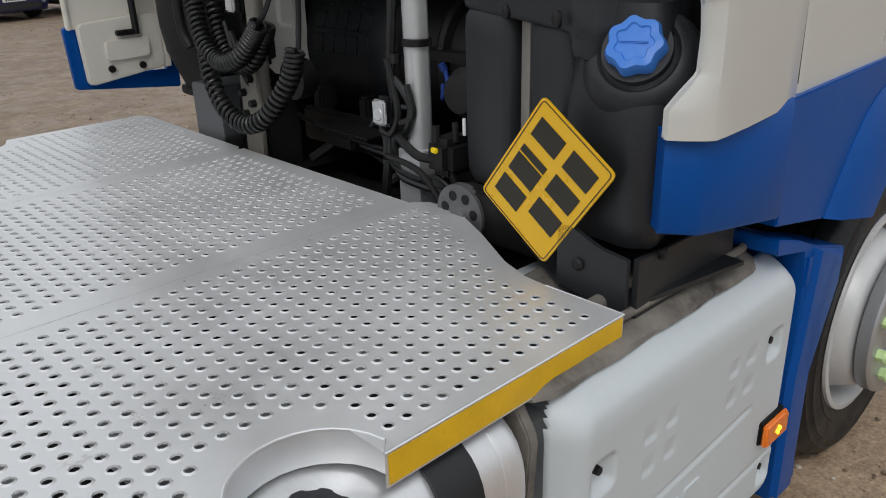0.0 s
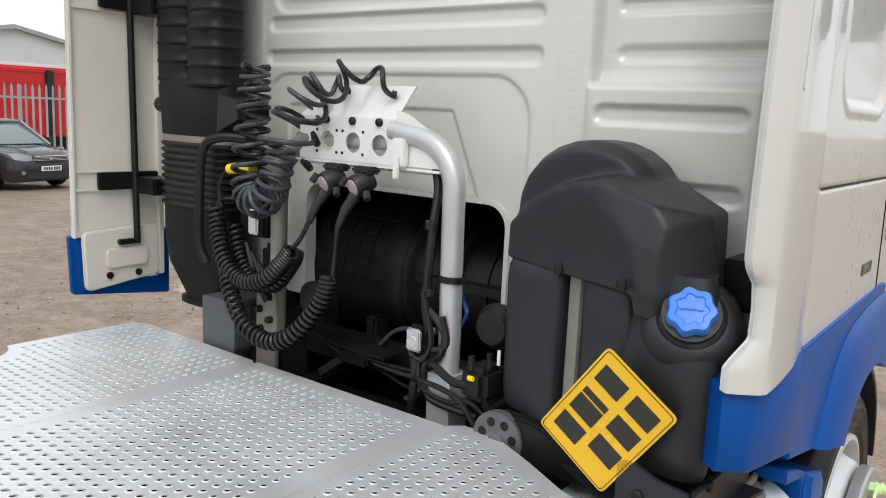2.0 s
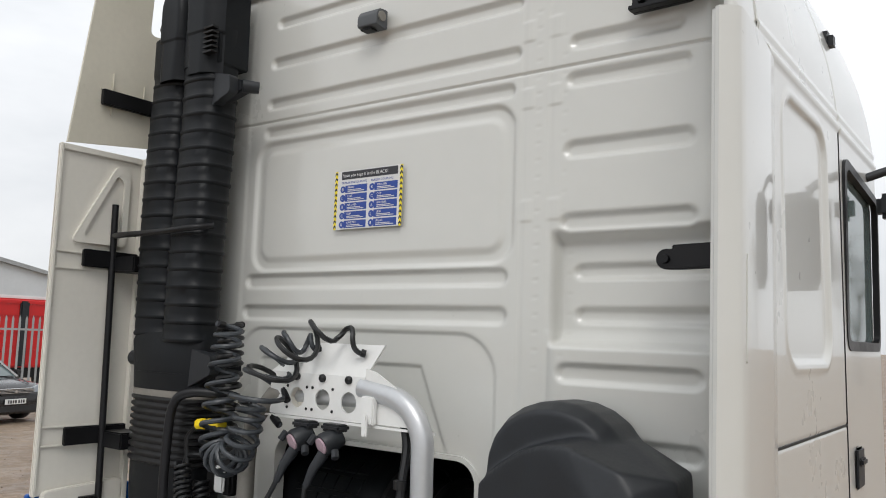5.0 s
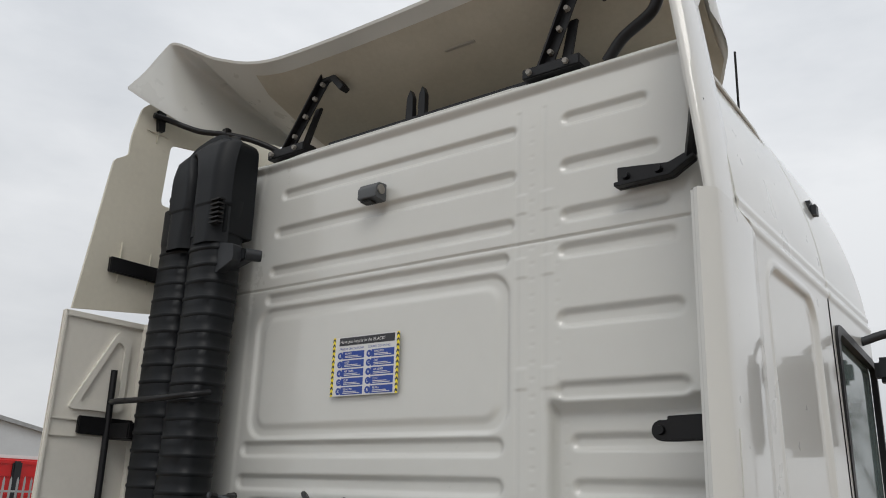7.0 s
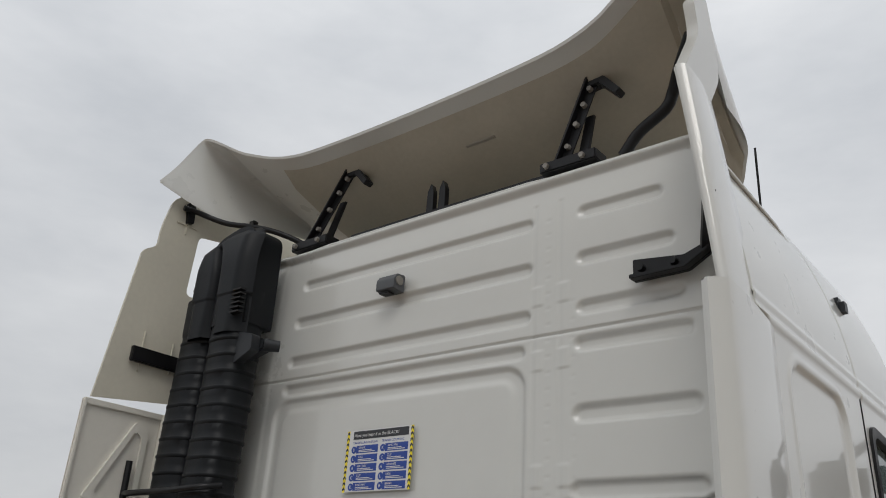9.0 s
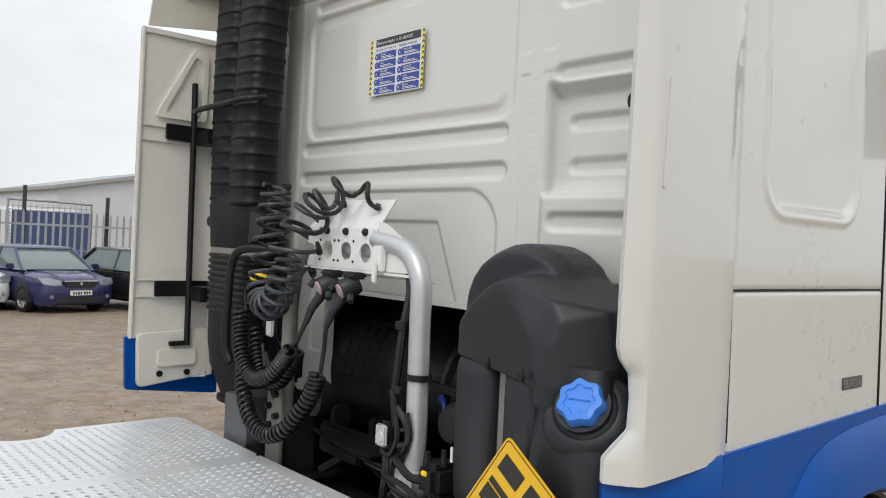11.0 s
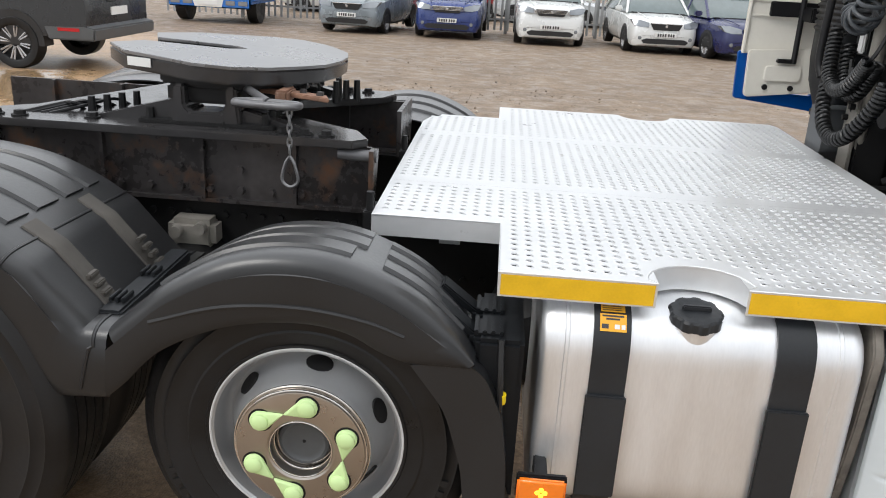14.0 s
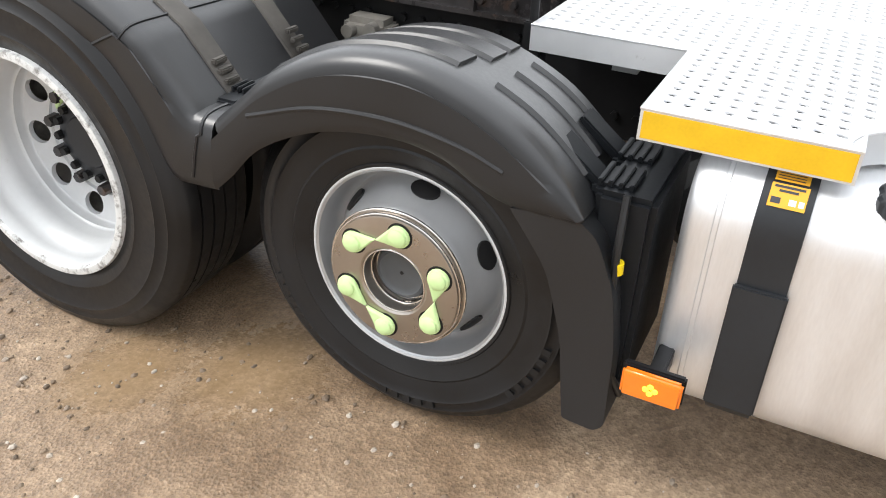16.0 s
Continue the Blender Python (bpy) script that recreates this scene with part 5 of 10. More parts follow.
# ---- chassis ----


def build_chassis():
    ch = thing("chassis_frame", "dark bolted steel lorry chassis frame", "chassis", at=(-0.13, -1.2, 0.5))
    for x in (0.26, -0.56):
        bm = B()
        box(bm, x - 0.004, x + 0.004, -3.9, 2.0, 0.46, 0.76)
        box(bm, x - 0.07 if x > 0 else x, x if x > 0 else x + 0.07, -3.9, 2.0, 0.752, 0.76)
        box(bm, x - 0.07 if x > 0 else x, x if x > 0 else x + 0.07, -3.9, 2.0, 0.46, 0.468)
        for k in range(46):
            y = -3.0 + 0.062 * k
            for z in (0.53, 0.70):
                if (k * 7 + int(z * 10)) % 5 != 0:
                    cyl(bm, (x, y, z), (x + (0.018 if x > 0 else -0.018), y, z), 0.013, 0.012, 6)
        part("side_rail", bm, M_DARK, ch, "black chassis rail with rows of bolts")
    bm = B()
    for y in (-3.6, -2.2, -1.1, -0.2, 0.45):
        box(bm, -0.56, 0.26, y - 0.05, y + 0.05, 0.5, 0.72, 0.01)
    cyl(bm, (-1.1, -2.70, 0.43), (0.85, -2.70, 0.43), 0.085, 0.085, 20)
    lathe(bm, [(0.0, -0.2), (0.16, -0.18), (0.24, -0.05), (0.24, 0.05), (0.16, 0.18), (0.0, 0.2)], (-0.15, -2.70, 0.43), (0, 1, 0), 24)
    cyl(bm, (-1.2, -1.60, 0.40), (0.95, -1.60, 0.40), 0.06, 0.06, 16)
    cyl(bm, (-1.2, 1.235, 0.44), (0.95, 1.235, 0.44), 0.06, 0.06, 16)
    cyl(bm, (-0.15, -2.6, 0.5), (-0.15, 0.4, 0.6), 0.06, 0.06, 14)
    part("cross_member", bm, M_DARK, ch, "cross members, axles and drive shaft")
    bm = B()
    box(bm, 0.262, 0.36, -2.24, -2.08, 0.60, 0.70, 0.02)
    cyl(bm, (0.36, -2.20, 0.665), (0.39, -2.20, 0.665), 0.02, 0.02, 12)
    cyl(bm, (0.36, -2.12, 0.68), (0.39, -2.12, 0.68), 0.02, 0.02, 12)
    part_each("axle_bracket", bm, M_CASTALLOY, ch, "grey cast bracket with two bolts")
    # unseen cylinders, added to keep light off the ground between the wheels
    for y, z in ((-2.16, 0.47), (-1.02, 0.45)):
        bm = B()
        lathe(bm, [(0.0, 0.0), (0.11, 0.015), (0.15, 0.06), (0.15, 1.40), (0.11, 1.445), (0.0, 1.46)], (-0.86, y, z), (1, 0, 0), 24)
        part("unseen_filler", bm, M_DARK, ch, "unseen black cylinder added to darken below the chassis")
    return ch


build_chassis()


def build_subframe():
    sf = thing("coupling_subframe", "rusty black steel plate and beams under the coupling", "subframe", at=(-0.15, -2.4, 0.8))
    for x, s in ((0.30, 1), (-0.60, -1)):
        bm = B()
        box(bm, x - 0.006, x + 0.006, -3.3, -1.578, 0.768, 0.969)
        part("side_beam", bm, M_RUST, sf, "rust-streaked black side beam")
        bm = B()
        box(bm, x - (0.09 if s > 0 else 0.02), x + (0.02 if s > 0 else 0.09), -3.3, -1.578, 0.755, 0.768)
        part("bottom_flange", bm, M_RUST, sf, "rusty lower flange")
        bm = B()
        for y in (-3.1, -2.8, -2.45, -2.12, -1.82):
            for e in (-1, 1):
                box(bm, x + e * 0.018 - 0.012, x + e * 0.018 + 0.012, y - 0.006, y + 0.006, 0.768, 0.968)
        part_each("stiffener", bm, M_RUST, sf)
        bm = B()
        for k in range(15):
            y = -3.1 + 0.1 * k
            cyl(bm, (x + s * 0.004, y, 0.80), (x + s * 0.024, y, 0.80), 0.014, 0.012, 6)
            if k % 2:
                cyl(bm, (x + s * 0.004, y, 0.87), (x + s * 0.020, y, 0.87), 0.012, 0.011, 6)
        part_each("bolt", bm, M_RUST, sf)
    bm = B()
    top = [(0.36, -3.0), (0.36, -1.63), (0.31, -1.588), (0.19, -1.64), (-0.02, -1.95), (-0.28, -1.95), (-0.50, -1.66), (-0.62, -1.62), (-0.68, -1.66), (-0.68, -2.52), (-0.42, -2.60), (0.10, -2.78), (0.30, -3.0)]
    prism(bm, top, "z", 0.970, 0.997, 0.004)
    part("top_plate", bm, M_WETBLACK, sf, "wet black mounting plate with cut corners")
    bm = B()
    spots = [(0.31, -1.72), (0.31, -1.79), (0.31, -1.86), (0.31, -2.72), (0.31, -2.80), (0.31, -2.88), (0.27, -2.06), (0.27, -2.5), (-0.60, -1.74), (-0.60, -1.82), (-0.60, -1.90), (-0.60, -2.40), (-0.60, -2.46)]
    for x, y in spots:
        cyl(bm, (x, y, 0.996), (x, y, 1.015), 0.019, 0.017, 6)
        cyl(bm, (x, y, 0.996), (x, y, 1.002), 0.026, 0.026, 14)
    part_each("plate_bolt", bm, M_DARK, sf)
    bm = B()
    prism(bm, [(0.36, 0.76), (0.31, 0.76), (0.25, 0.955), (0.31, 0.968), (0.36, 0.968)], "y", -1.578, -1.563)
    prism(bm, [(-0.66, 0.80), (-0.30, 0.80), (-0.30, 0.98), (-0.66, 0.98)], "y", -1.578, -1.56)
    part_each("end_gusset", bm, M_RUST, sf)
    bm = B()
    cyl(bm, (0.325, -1.68, 0.948), (0.325, -1.556, 0.945), 0.019, 0.019, 18)
    part("pipe_stub", bm, M_HANDLE, sf, "grey pipe stub below the plate corner")
    return sf


build_subframe()


def build_fifth_wheel():
    fw = thing("fifth_wheel_coupling", "greasy steel fifth wheel coupling plate on pedestals", "fifth wheel", at=(-0.15, -2.12, 0.99))
    yc = -2.12
    bm = B()
    out = []
    half = [(0.40, -0.19), (0.475, -0.03), (0.475, 0.09), (0.40, 0.20), (0.30, 0.275), (0.20, 0.335), (0.06, 0.36)]
    out = [(-0.17 - dx, yc + dy) for dx, dy in half] + [(-0.17 + dx, yc + dy) for dx, dy in reversed(half)]
    slot = [(-0.17 + dx, yc + dy) for dx, dy in ((0.36, -0.30), (0.20, -0.42), (0.06, -0.36), (0.045, -0.05), (0.0, 0.0), (-0.045, -0.05), (-0.06, -0.36), (-0.20, -0.42), (-0.36, -0.30))]
    prism(bm, out + slot, "z", 1.186, 1.196, 0.002, m=Matrix.Translation((-0.15, yc, 1.16)) @ Matrix.Rotation(radians(-2.5), 4, "X") @ Matrix.Translation((0.15, -yc, -1.16)))
    part("top_plate", bm, M_GREASE, fw, "greasy round-shouldered top plate with a throat slot")
    bm = B()
    prism(bm, [(x, y) for x, y in out + slot], "z", 1.138, 1.1855, 0.006, m=Matrix.Translation((-0.15, yc, 1.16)) @ Matrix.Rotation(radians(-2.5), 4, "X") @ Matrix.Translation((0.15, -yc, -1.16)))
    part("plate_rim", bm, M_WETBLACK, fw, "dark cast rim of the plate")
    bm = B()
    outline2 = [(x * 0.93 - 0.0105, (y - yc) * 0.93 + yc) for x, y in out]
    prism(bm, outline2, "z", 1.115, 1.160, 0.008)
    for x in (-0.50, 0.20):
        box(bm, x - 0.04, x + 0.04, yc - 0.14, yc + 0.14, 1.06, 1.12, 0.01)
    part("skirt", bm, M_DARK, fw, "black cast skirt under the plate")
    for x in (0.22, -0.52):
        bm = B()
        shape = [(yc - 0.115, 0.990), (yc - 0.100, 1.125), (yc - 0.068, 1.125), (yc - 0.066, 1.060), (yc - 0.050, 1.042), (yc + 0.050, 1.042), (yc + 0.066, 1.060), (yc + 0.068, 1.125), (yc + 0.100, 1.125), (yc + 0.115, 0.990)]
        prism(bm, shape, "x", x - 0.055, x + 0.065, 0.008)
        prism(bm, [(yc - 0.42, 0.990), (yc - 0.105, 1.075), (yc - 0.105, 0.990)], "x", x - 0.03, x + 0.03, 0.006)
        prism(bm, [(yc + 0.34, 0.990), (yc + 0.105, 1.050), (yc + 0.105, 0.990)], "x", x - 0.03, x + 0.03, 0.006)
        ped = part("pedestal", bm, M_WETBLACK, fw, "wet black cast pedestal with an open yoke")
        bm = B()
        box(bm, x - 0.07, x + 0.07, yc - 0.22, yc + 0.22, 0.996, 1.009, 0.003)
        for y in (yc - 0.19, yc + 0.19):
            for dx in (-0.04, 0.04):
                cyl(bm, (x + dx, y, 1.008), (x + dx, y, 1.042), 0.013, 0.012, 6)
        part("foot_plate", bm, M_DARK, ped)
    bm = B()
    tube(bm, smooth_path([(0.40, -1.98, 1.105), (0.43, -1.97, 1.105), (0.47, -1.88, 1.11), (0.49, -1.79, 1.113), (0.455, -1.77, 1.113), (0.42, -1.82, 1.11), (0.38, -1.93, 1.105), (0.40, -1.98, 1.105)], 6), 0.011, 10)
    tube(bm, [(0.40, -1.88, 1.108), (0.20, -2.02, 1.12)], 0.013, 10)
    part("release_handle", bm, M_HANDLE, fw, "worn looped release handle")
    bm = B()
    box(bm, 0.14, 0.26, -1.90, -1.86, 1.08, 1.12, 0.006)
    prism(bm, [(0.22, -1.74), (0.28, -1.72), (0.16, -1.98), (0.09, -1.98)], "z", 1.095, 1.11, 0.003)
    arm = part("locking_arm", bm, M_OLDRUST, fw, "bare rusty locking arm")
    bm = B()
    for k in range(4):
        cyl(bm, (0.132 + 0.034 * k, -1.945 + 0.062 * k, 1.110), (0.132 + 0.034 * k, -1.945 + 0.062 * k, 1.122), 0.013, 0.011, 6)
    part_each("arm_bolt", bm, M_RUST, arm)
    rnd = random.Random(8)
    for k in range(11):
        i = rnd.randrange(len(out) - 1)
        (xa, ya), (xb, yb2) = out[i], out[i + 1]
        t0 = rnd.uniform(0.1, 0.6)
        bm = B()
        pts = []
        for _ in range(9):
            t1 = t0 + rnd.uniform(0.0, 0.35)
            k2 = rnd.uniform(0.93, 0.985)
            pts.append(((xa + (xb - xa) * t1 + 0.17) * k2 - 0.17, (ya + (yb2 - ya) * t1 - yc) * k2 + yc, rnd.uniform(1.105, 1.145)))
        bmesh.ops.convex_hull(bm, input=[bm.verts.new(p) for p in pts])
        part("grease_clot", bm, M_WETBLACK, fw, "hardened black grease under the rim")
    bm = B()
    for k in range(6):
        p = Vector((0.46, -1.80, 1.09 - 0.022 * k))
        ring = [p + Vector((0.007 * math.cos(a) * (k % 2), 0.007 * math.cos(a) * (1 - k % 2), 0.016 * math.sin(a))) for a in np.linspace(0, math.tau, 11)]
        tube(bm, ring, 0.0028, 6, caps=False)
    hook = [(0.46, -1.80, 0.895), (0.462, -1.785, 0.87), (0.462, -1.775, 0.82), (0.46, -1.80, 0.80), (0.458, -1.825, 0.82), (0.458, -1.815, 0.87), (0.46, -1.80, 0.895)]
    tube(bm, smooth_path([(a, b, c + 0.066) for a, b, c in hook], 5), 0.005, 8)
    part("safety_chain", bm, M_GREASE, fw, "small chain with a snap hook")
    bm = B()
    prism(bm, [(0.2335, -2.308), (0.2365, -2.309), (0.203, -2.40), (0.200, -2.399)], "z", 1.164, 1.192)
    part("data_plate", bm, M_WHITE, fw, "torn white data label")
    bm = B()
    for k in range(4):
        y = -2.50 - 0.03 * k
        tube(bm, smooth_path([(-0.02 + 0.05 * k, y, 0.99), (0.05 + 0.04 * k, y - 0.03, 1.022), (0.14, y - 0.08, 1.012), (0.24, y - 0.16, 0.995)], 5), 0.006, 6)
        cyl(bm, (0.0 + 0.05 * k, y + 0.03, 0.985), (0.0 + 0.05 * k, y + 0.03, 1.045), 0.015, 0.012, 8)
    for x, y in ((-0.42, -1.80), (-0.47, -1.84), (-0.37, -1.83), (-0.44, -1.76)):
        cyl(bm, (x, y, 0.985), (x, y, 1.07), 0.016, 0.012, 8)
    part_each("grease_line", bm, M_BLACKMETAL, fw, "black grease lines and nipples")
    return fw


build_fifth_wheel()

# ---- wheels ----


def tyre_mesh(R, rim, width, x_out, y, z):
    """A tyre whose outer face stands at x_out: bulged sidewall with bead and wear rings, grooved tread."""
    bm = B()
    w, h = width, R - rim
    prof = [(rim - 0.004, 0.020), (rim + 0.004, 0.008), (rim + 0.016, 0.004), (rim + 0.020, 0.009), (rim + 0.10 * h, 0.007), (rim + 0.26 * h, -0.004), (rim + 0.30 * h, -0.007), (rim + 0.33 * h, -0.004), (rim + 0.46 * h, -0.009), (rim + 0.60 * h, -0.008), (rim + 0.63 * h, -0.011), (rim + 0.66 * h, -0.006), (rim + 0.76 * h, -0.001), (rim + 0.79 * h, -0.003), (rim + 0.82 * h, 0.002), (R - 0.026, 0.008), (R - 0.012, 0.016), (R - 0.004, 0.028)]
    n_g = 4
    for k in range(n_g + 1):
        a = 0.034 + (w - 0.068) * k / (n_g + 1)
        b = 0.034 + (w - 0.068) * (k + 0.82) / (n_g + 1)
        prof += [(R, a), (R, b)]
        if k < n_g:
            prof += [(R - 0.012, b + 0.001), (R - 0.012, 0.034 + (w - 0.068) * (k + 1) / (n_g + 1) - 0.001)]
    prof += [(R - 0.008, w - 0.030), (R - 0.03, w - 0.010), (rim + 0.5 * (R - rim), w), (rim, w - 0.012)]
    lathe(bm, [(r, -q) for r, q in prof], (x_out, y, z), (1, 0, 0), 96)
    return bm


def dish(bm, rings, x, y, z, seg=64):
    lathe(bm, [(r, h) for r, h in rings], (x, y, z), (1, 0, 0), seg)


def hole_shade_ring(bm, n, radius, rx, ry, x, y, z, slope, phase=0.0):
    """Dark oval pads that paint the shade of openings round a dished disc; slope: how far the disc falls back for each
    metre outwards.
    """
    for k in range(n):
        a = phase + k * math.tau / n
        c = Vector((x, y + radius * math.cos(a), z + radius * math.sin(a)))
        t, o = Vector((0, -math.sin(a), math.cos(a))), Vector((-slope, math.cos(a), math.sin(a))).normalized()
        up = Vector((1, 0, 0)) + slope * Vector((0, math.cos(a), math.sin(a)))
        up.normalize()
        ring = [c + t * rx * math.cos(b) + o * ry * math.sin(b) for b in np.linspace(0, math.tau, 17)[:-1]]
        loft(bm, [[p + up * 0.004 for p in ring], [p - up * 0.006 for p in ring]])


def indicator(bm, x, y, z, turn, r=0.021):
    """A wheel nut cap: one smooth drop with a pointed tail, domed over the nut."""
    pts = [(r * math.cos(a), r * math.sin(a)) for a in np.linspace(math.radians(66), math.radians(294), 20)] + [(r * 1.4, -r * 0.45), (r * 2.34, -r * 0.03), (r * 2.34, r * 0.03), (r * 1.4, r * 0.45)]
    def ring(k, h):
        return [(x + h, y + c * k * math.cos(turn) - q * k * math.sin(turn), z + c * k * math.sin(turn) + q * k * math.cos(turn)) for c, q in pts]
    loft(bm, [ring(1.0, 0.0), ring(1.0, 0.005), ring(0.95, 0.0075), ring(0.84, 0.009)])
    lathe(bm, [(r * 0.86, 0.0), (r * 0.80, 0.006), (r * 0.60, 0.0095), (r * 0.3, 0.0112), (0.0, 0.0116)], (x + 0.008, y, z), (1, 0, 0), 20)


def build_tag_wheel(sign=1):
    y, z = -1.602, 0.405
    w = thing("tag_axle_wheel", "small lorry wheel with steel cover and lime nut indicators", "wheel", "lorry wheels", at=(1.05, y, z))
    R, rim = 0.42, 0.236
    part("tyre", tyre_mesh(R, rim, 0.24, 1.095, y, z), M_RUBBER, w, "worn black tyre with muddy sidewall")
    bm = B()
    dish(bm, [(rim + 0.006, -0.020), (rim + 0.011, -0.006), (rim + 0.010, 0.001), (rim + 0.004, 0.004), (rim - 0.002, 0.0), (rim - 0.007, -0.016), (rim - 0.010, -0.050), (rim - 0.016, -0.064), (0.212, -0.070), (0.206, -0.066), (0.200, -0.054), (0.186, -0.024), (0.174, 0.006), (0.169, 0.022), (0.168, 0.034), (0.166, 0.037), (0.15, 0.040), (0.082, 0.040), (0.080, 0.0), (0.0, 0.0)], 1.084, y, z, 96)
    rimo = part("rim", bm, M_RIM, w, "grey painted steel rim", sharp=30)
    bm = B()
    # the rim is not pierced: dark pads paint the shade inside its vents
    hole_shade_ring(bm, 6, 0.190, 0.034, 0.024, 1.050, y, z, 2.2, radians(22))
    part_each("vent_shade", bm, M_DARK, rimo)
    bm = B()
    dish(bm, [(0.165, 0.034), (0.1665, 0.040), (0.165, 0.044), (0.160, 0.045), (0.159, 0.056), (0.157, 0.0605), (0.152, 0.062), (0.084, 0.062), (0.079, 0.059), (0.0765, 0.05), (0.0745, 0.010), (0.070, 0.006), (0.064, 0.004)], 1.084, y, z, 96)
    cover = part("nut_cover", bm, M_CHROME, w, "brownish polished steel ring cover", sharp=30)
    for r, h, q in ((0.1665, 0.043, 0.0030), (0.1600, 0.0545, 0.0026), (0.0765, 0.058, 0.0020), (0.0735, 0.028, 0.0022), (0.0690, 0.010, 0.0026)):
        bm = B()
        lathe(bm, [(r + q * math.cos(t), h + q * math.sin(t)) for t in np.linspace(0, math.tau, 9)], (1.084, y, z), (1, 0, 0), 72)
        part("bright_bead", bm, M_POLISHED, cover, "bright polished bead")
    # paler bead paints the bright highlight along the grey rim lip
    bm = B()
    lathe(bm, [(rim + 0.0065 + 0.0042 * math.cos(t), 0.0015 + 0.0042 * math.sin(t)) for t in np.linspace(0, math.tau, 9)], (1.084, y, z), (1, 0, 0), 96)
    part("rim_highlight", bm, M_RIMWHITE, rimo, "pale rim bead with the lip highlight in its colour")
    bm = B()
    dish(bm, [(0.067, 0.002), (0.066, 0.016), (0.062, 0.024), (0.054, 0.027), (0.050, 0.0235), (0.040, 0.022), (0.0, 0.021)], 1.084, y, z, 48)
    hub = part("hub_cap", bm, M_GREYBOX, w, "dark grey hub cap")
    bm = B()
    lathe(bm, [(0.005, 0.0), (0.004, 0.002), (0.0, 0.002)], (1.1045, y, z), (1, 0, 0), 10)
    part("cap_screw", bm, M_DARK, hub)
    base = math.atan2(0.487 - 0.405, -1.702 + 1.598)
    spots = [(y + 0.122 * math.cos(base - k * math.tau / 6), z + 0.122 * math.sin(base - k * math.tau / 6)) for k in range(6)]
    for k in range(6):
        cy, cz = spots[k]
        py, pz = spots[k ^ 1]
        bm = B()
        indicator(bm, 1.1475, cy, cz, math.atan2(pz - cz, py - cy), 0.0255)
        part("nut_indicator", bm, M_LIME, w, "pale lime plastic nut indicator")
        bm = B()
        # flat dark disc round the indicator paints the shade of its pocket
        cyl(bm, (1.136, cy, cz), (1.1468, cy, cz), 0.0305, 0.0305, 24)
        part("nut_pocket_shade", bm, M_DARK, cover)
    # raised characters of the sidewall, as plain strokes
    for start, count, rr in ((200, 9, 0.350), (262, 5, 0.352), (320, 6, 0.350), (60, 8, 0.350)):
        for k in range(count):
            a, h = radians(start + 5.2 * k), 0.020
            ring = [(y + r * math.cos(a + da), z + r * math.sin(a + da)) for r, da in ((rr, -0.028), (rr + h, -0.028), (rr + h, 0.020), (rr, 0.020))]
            bm = B()
            prism(bm, ring, "x", 1.092, 1.1055)
            part("sidewall_mark", bm, M_RUBBER, w)
    return w


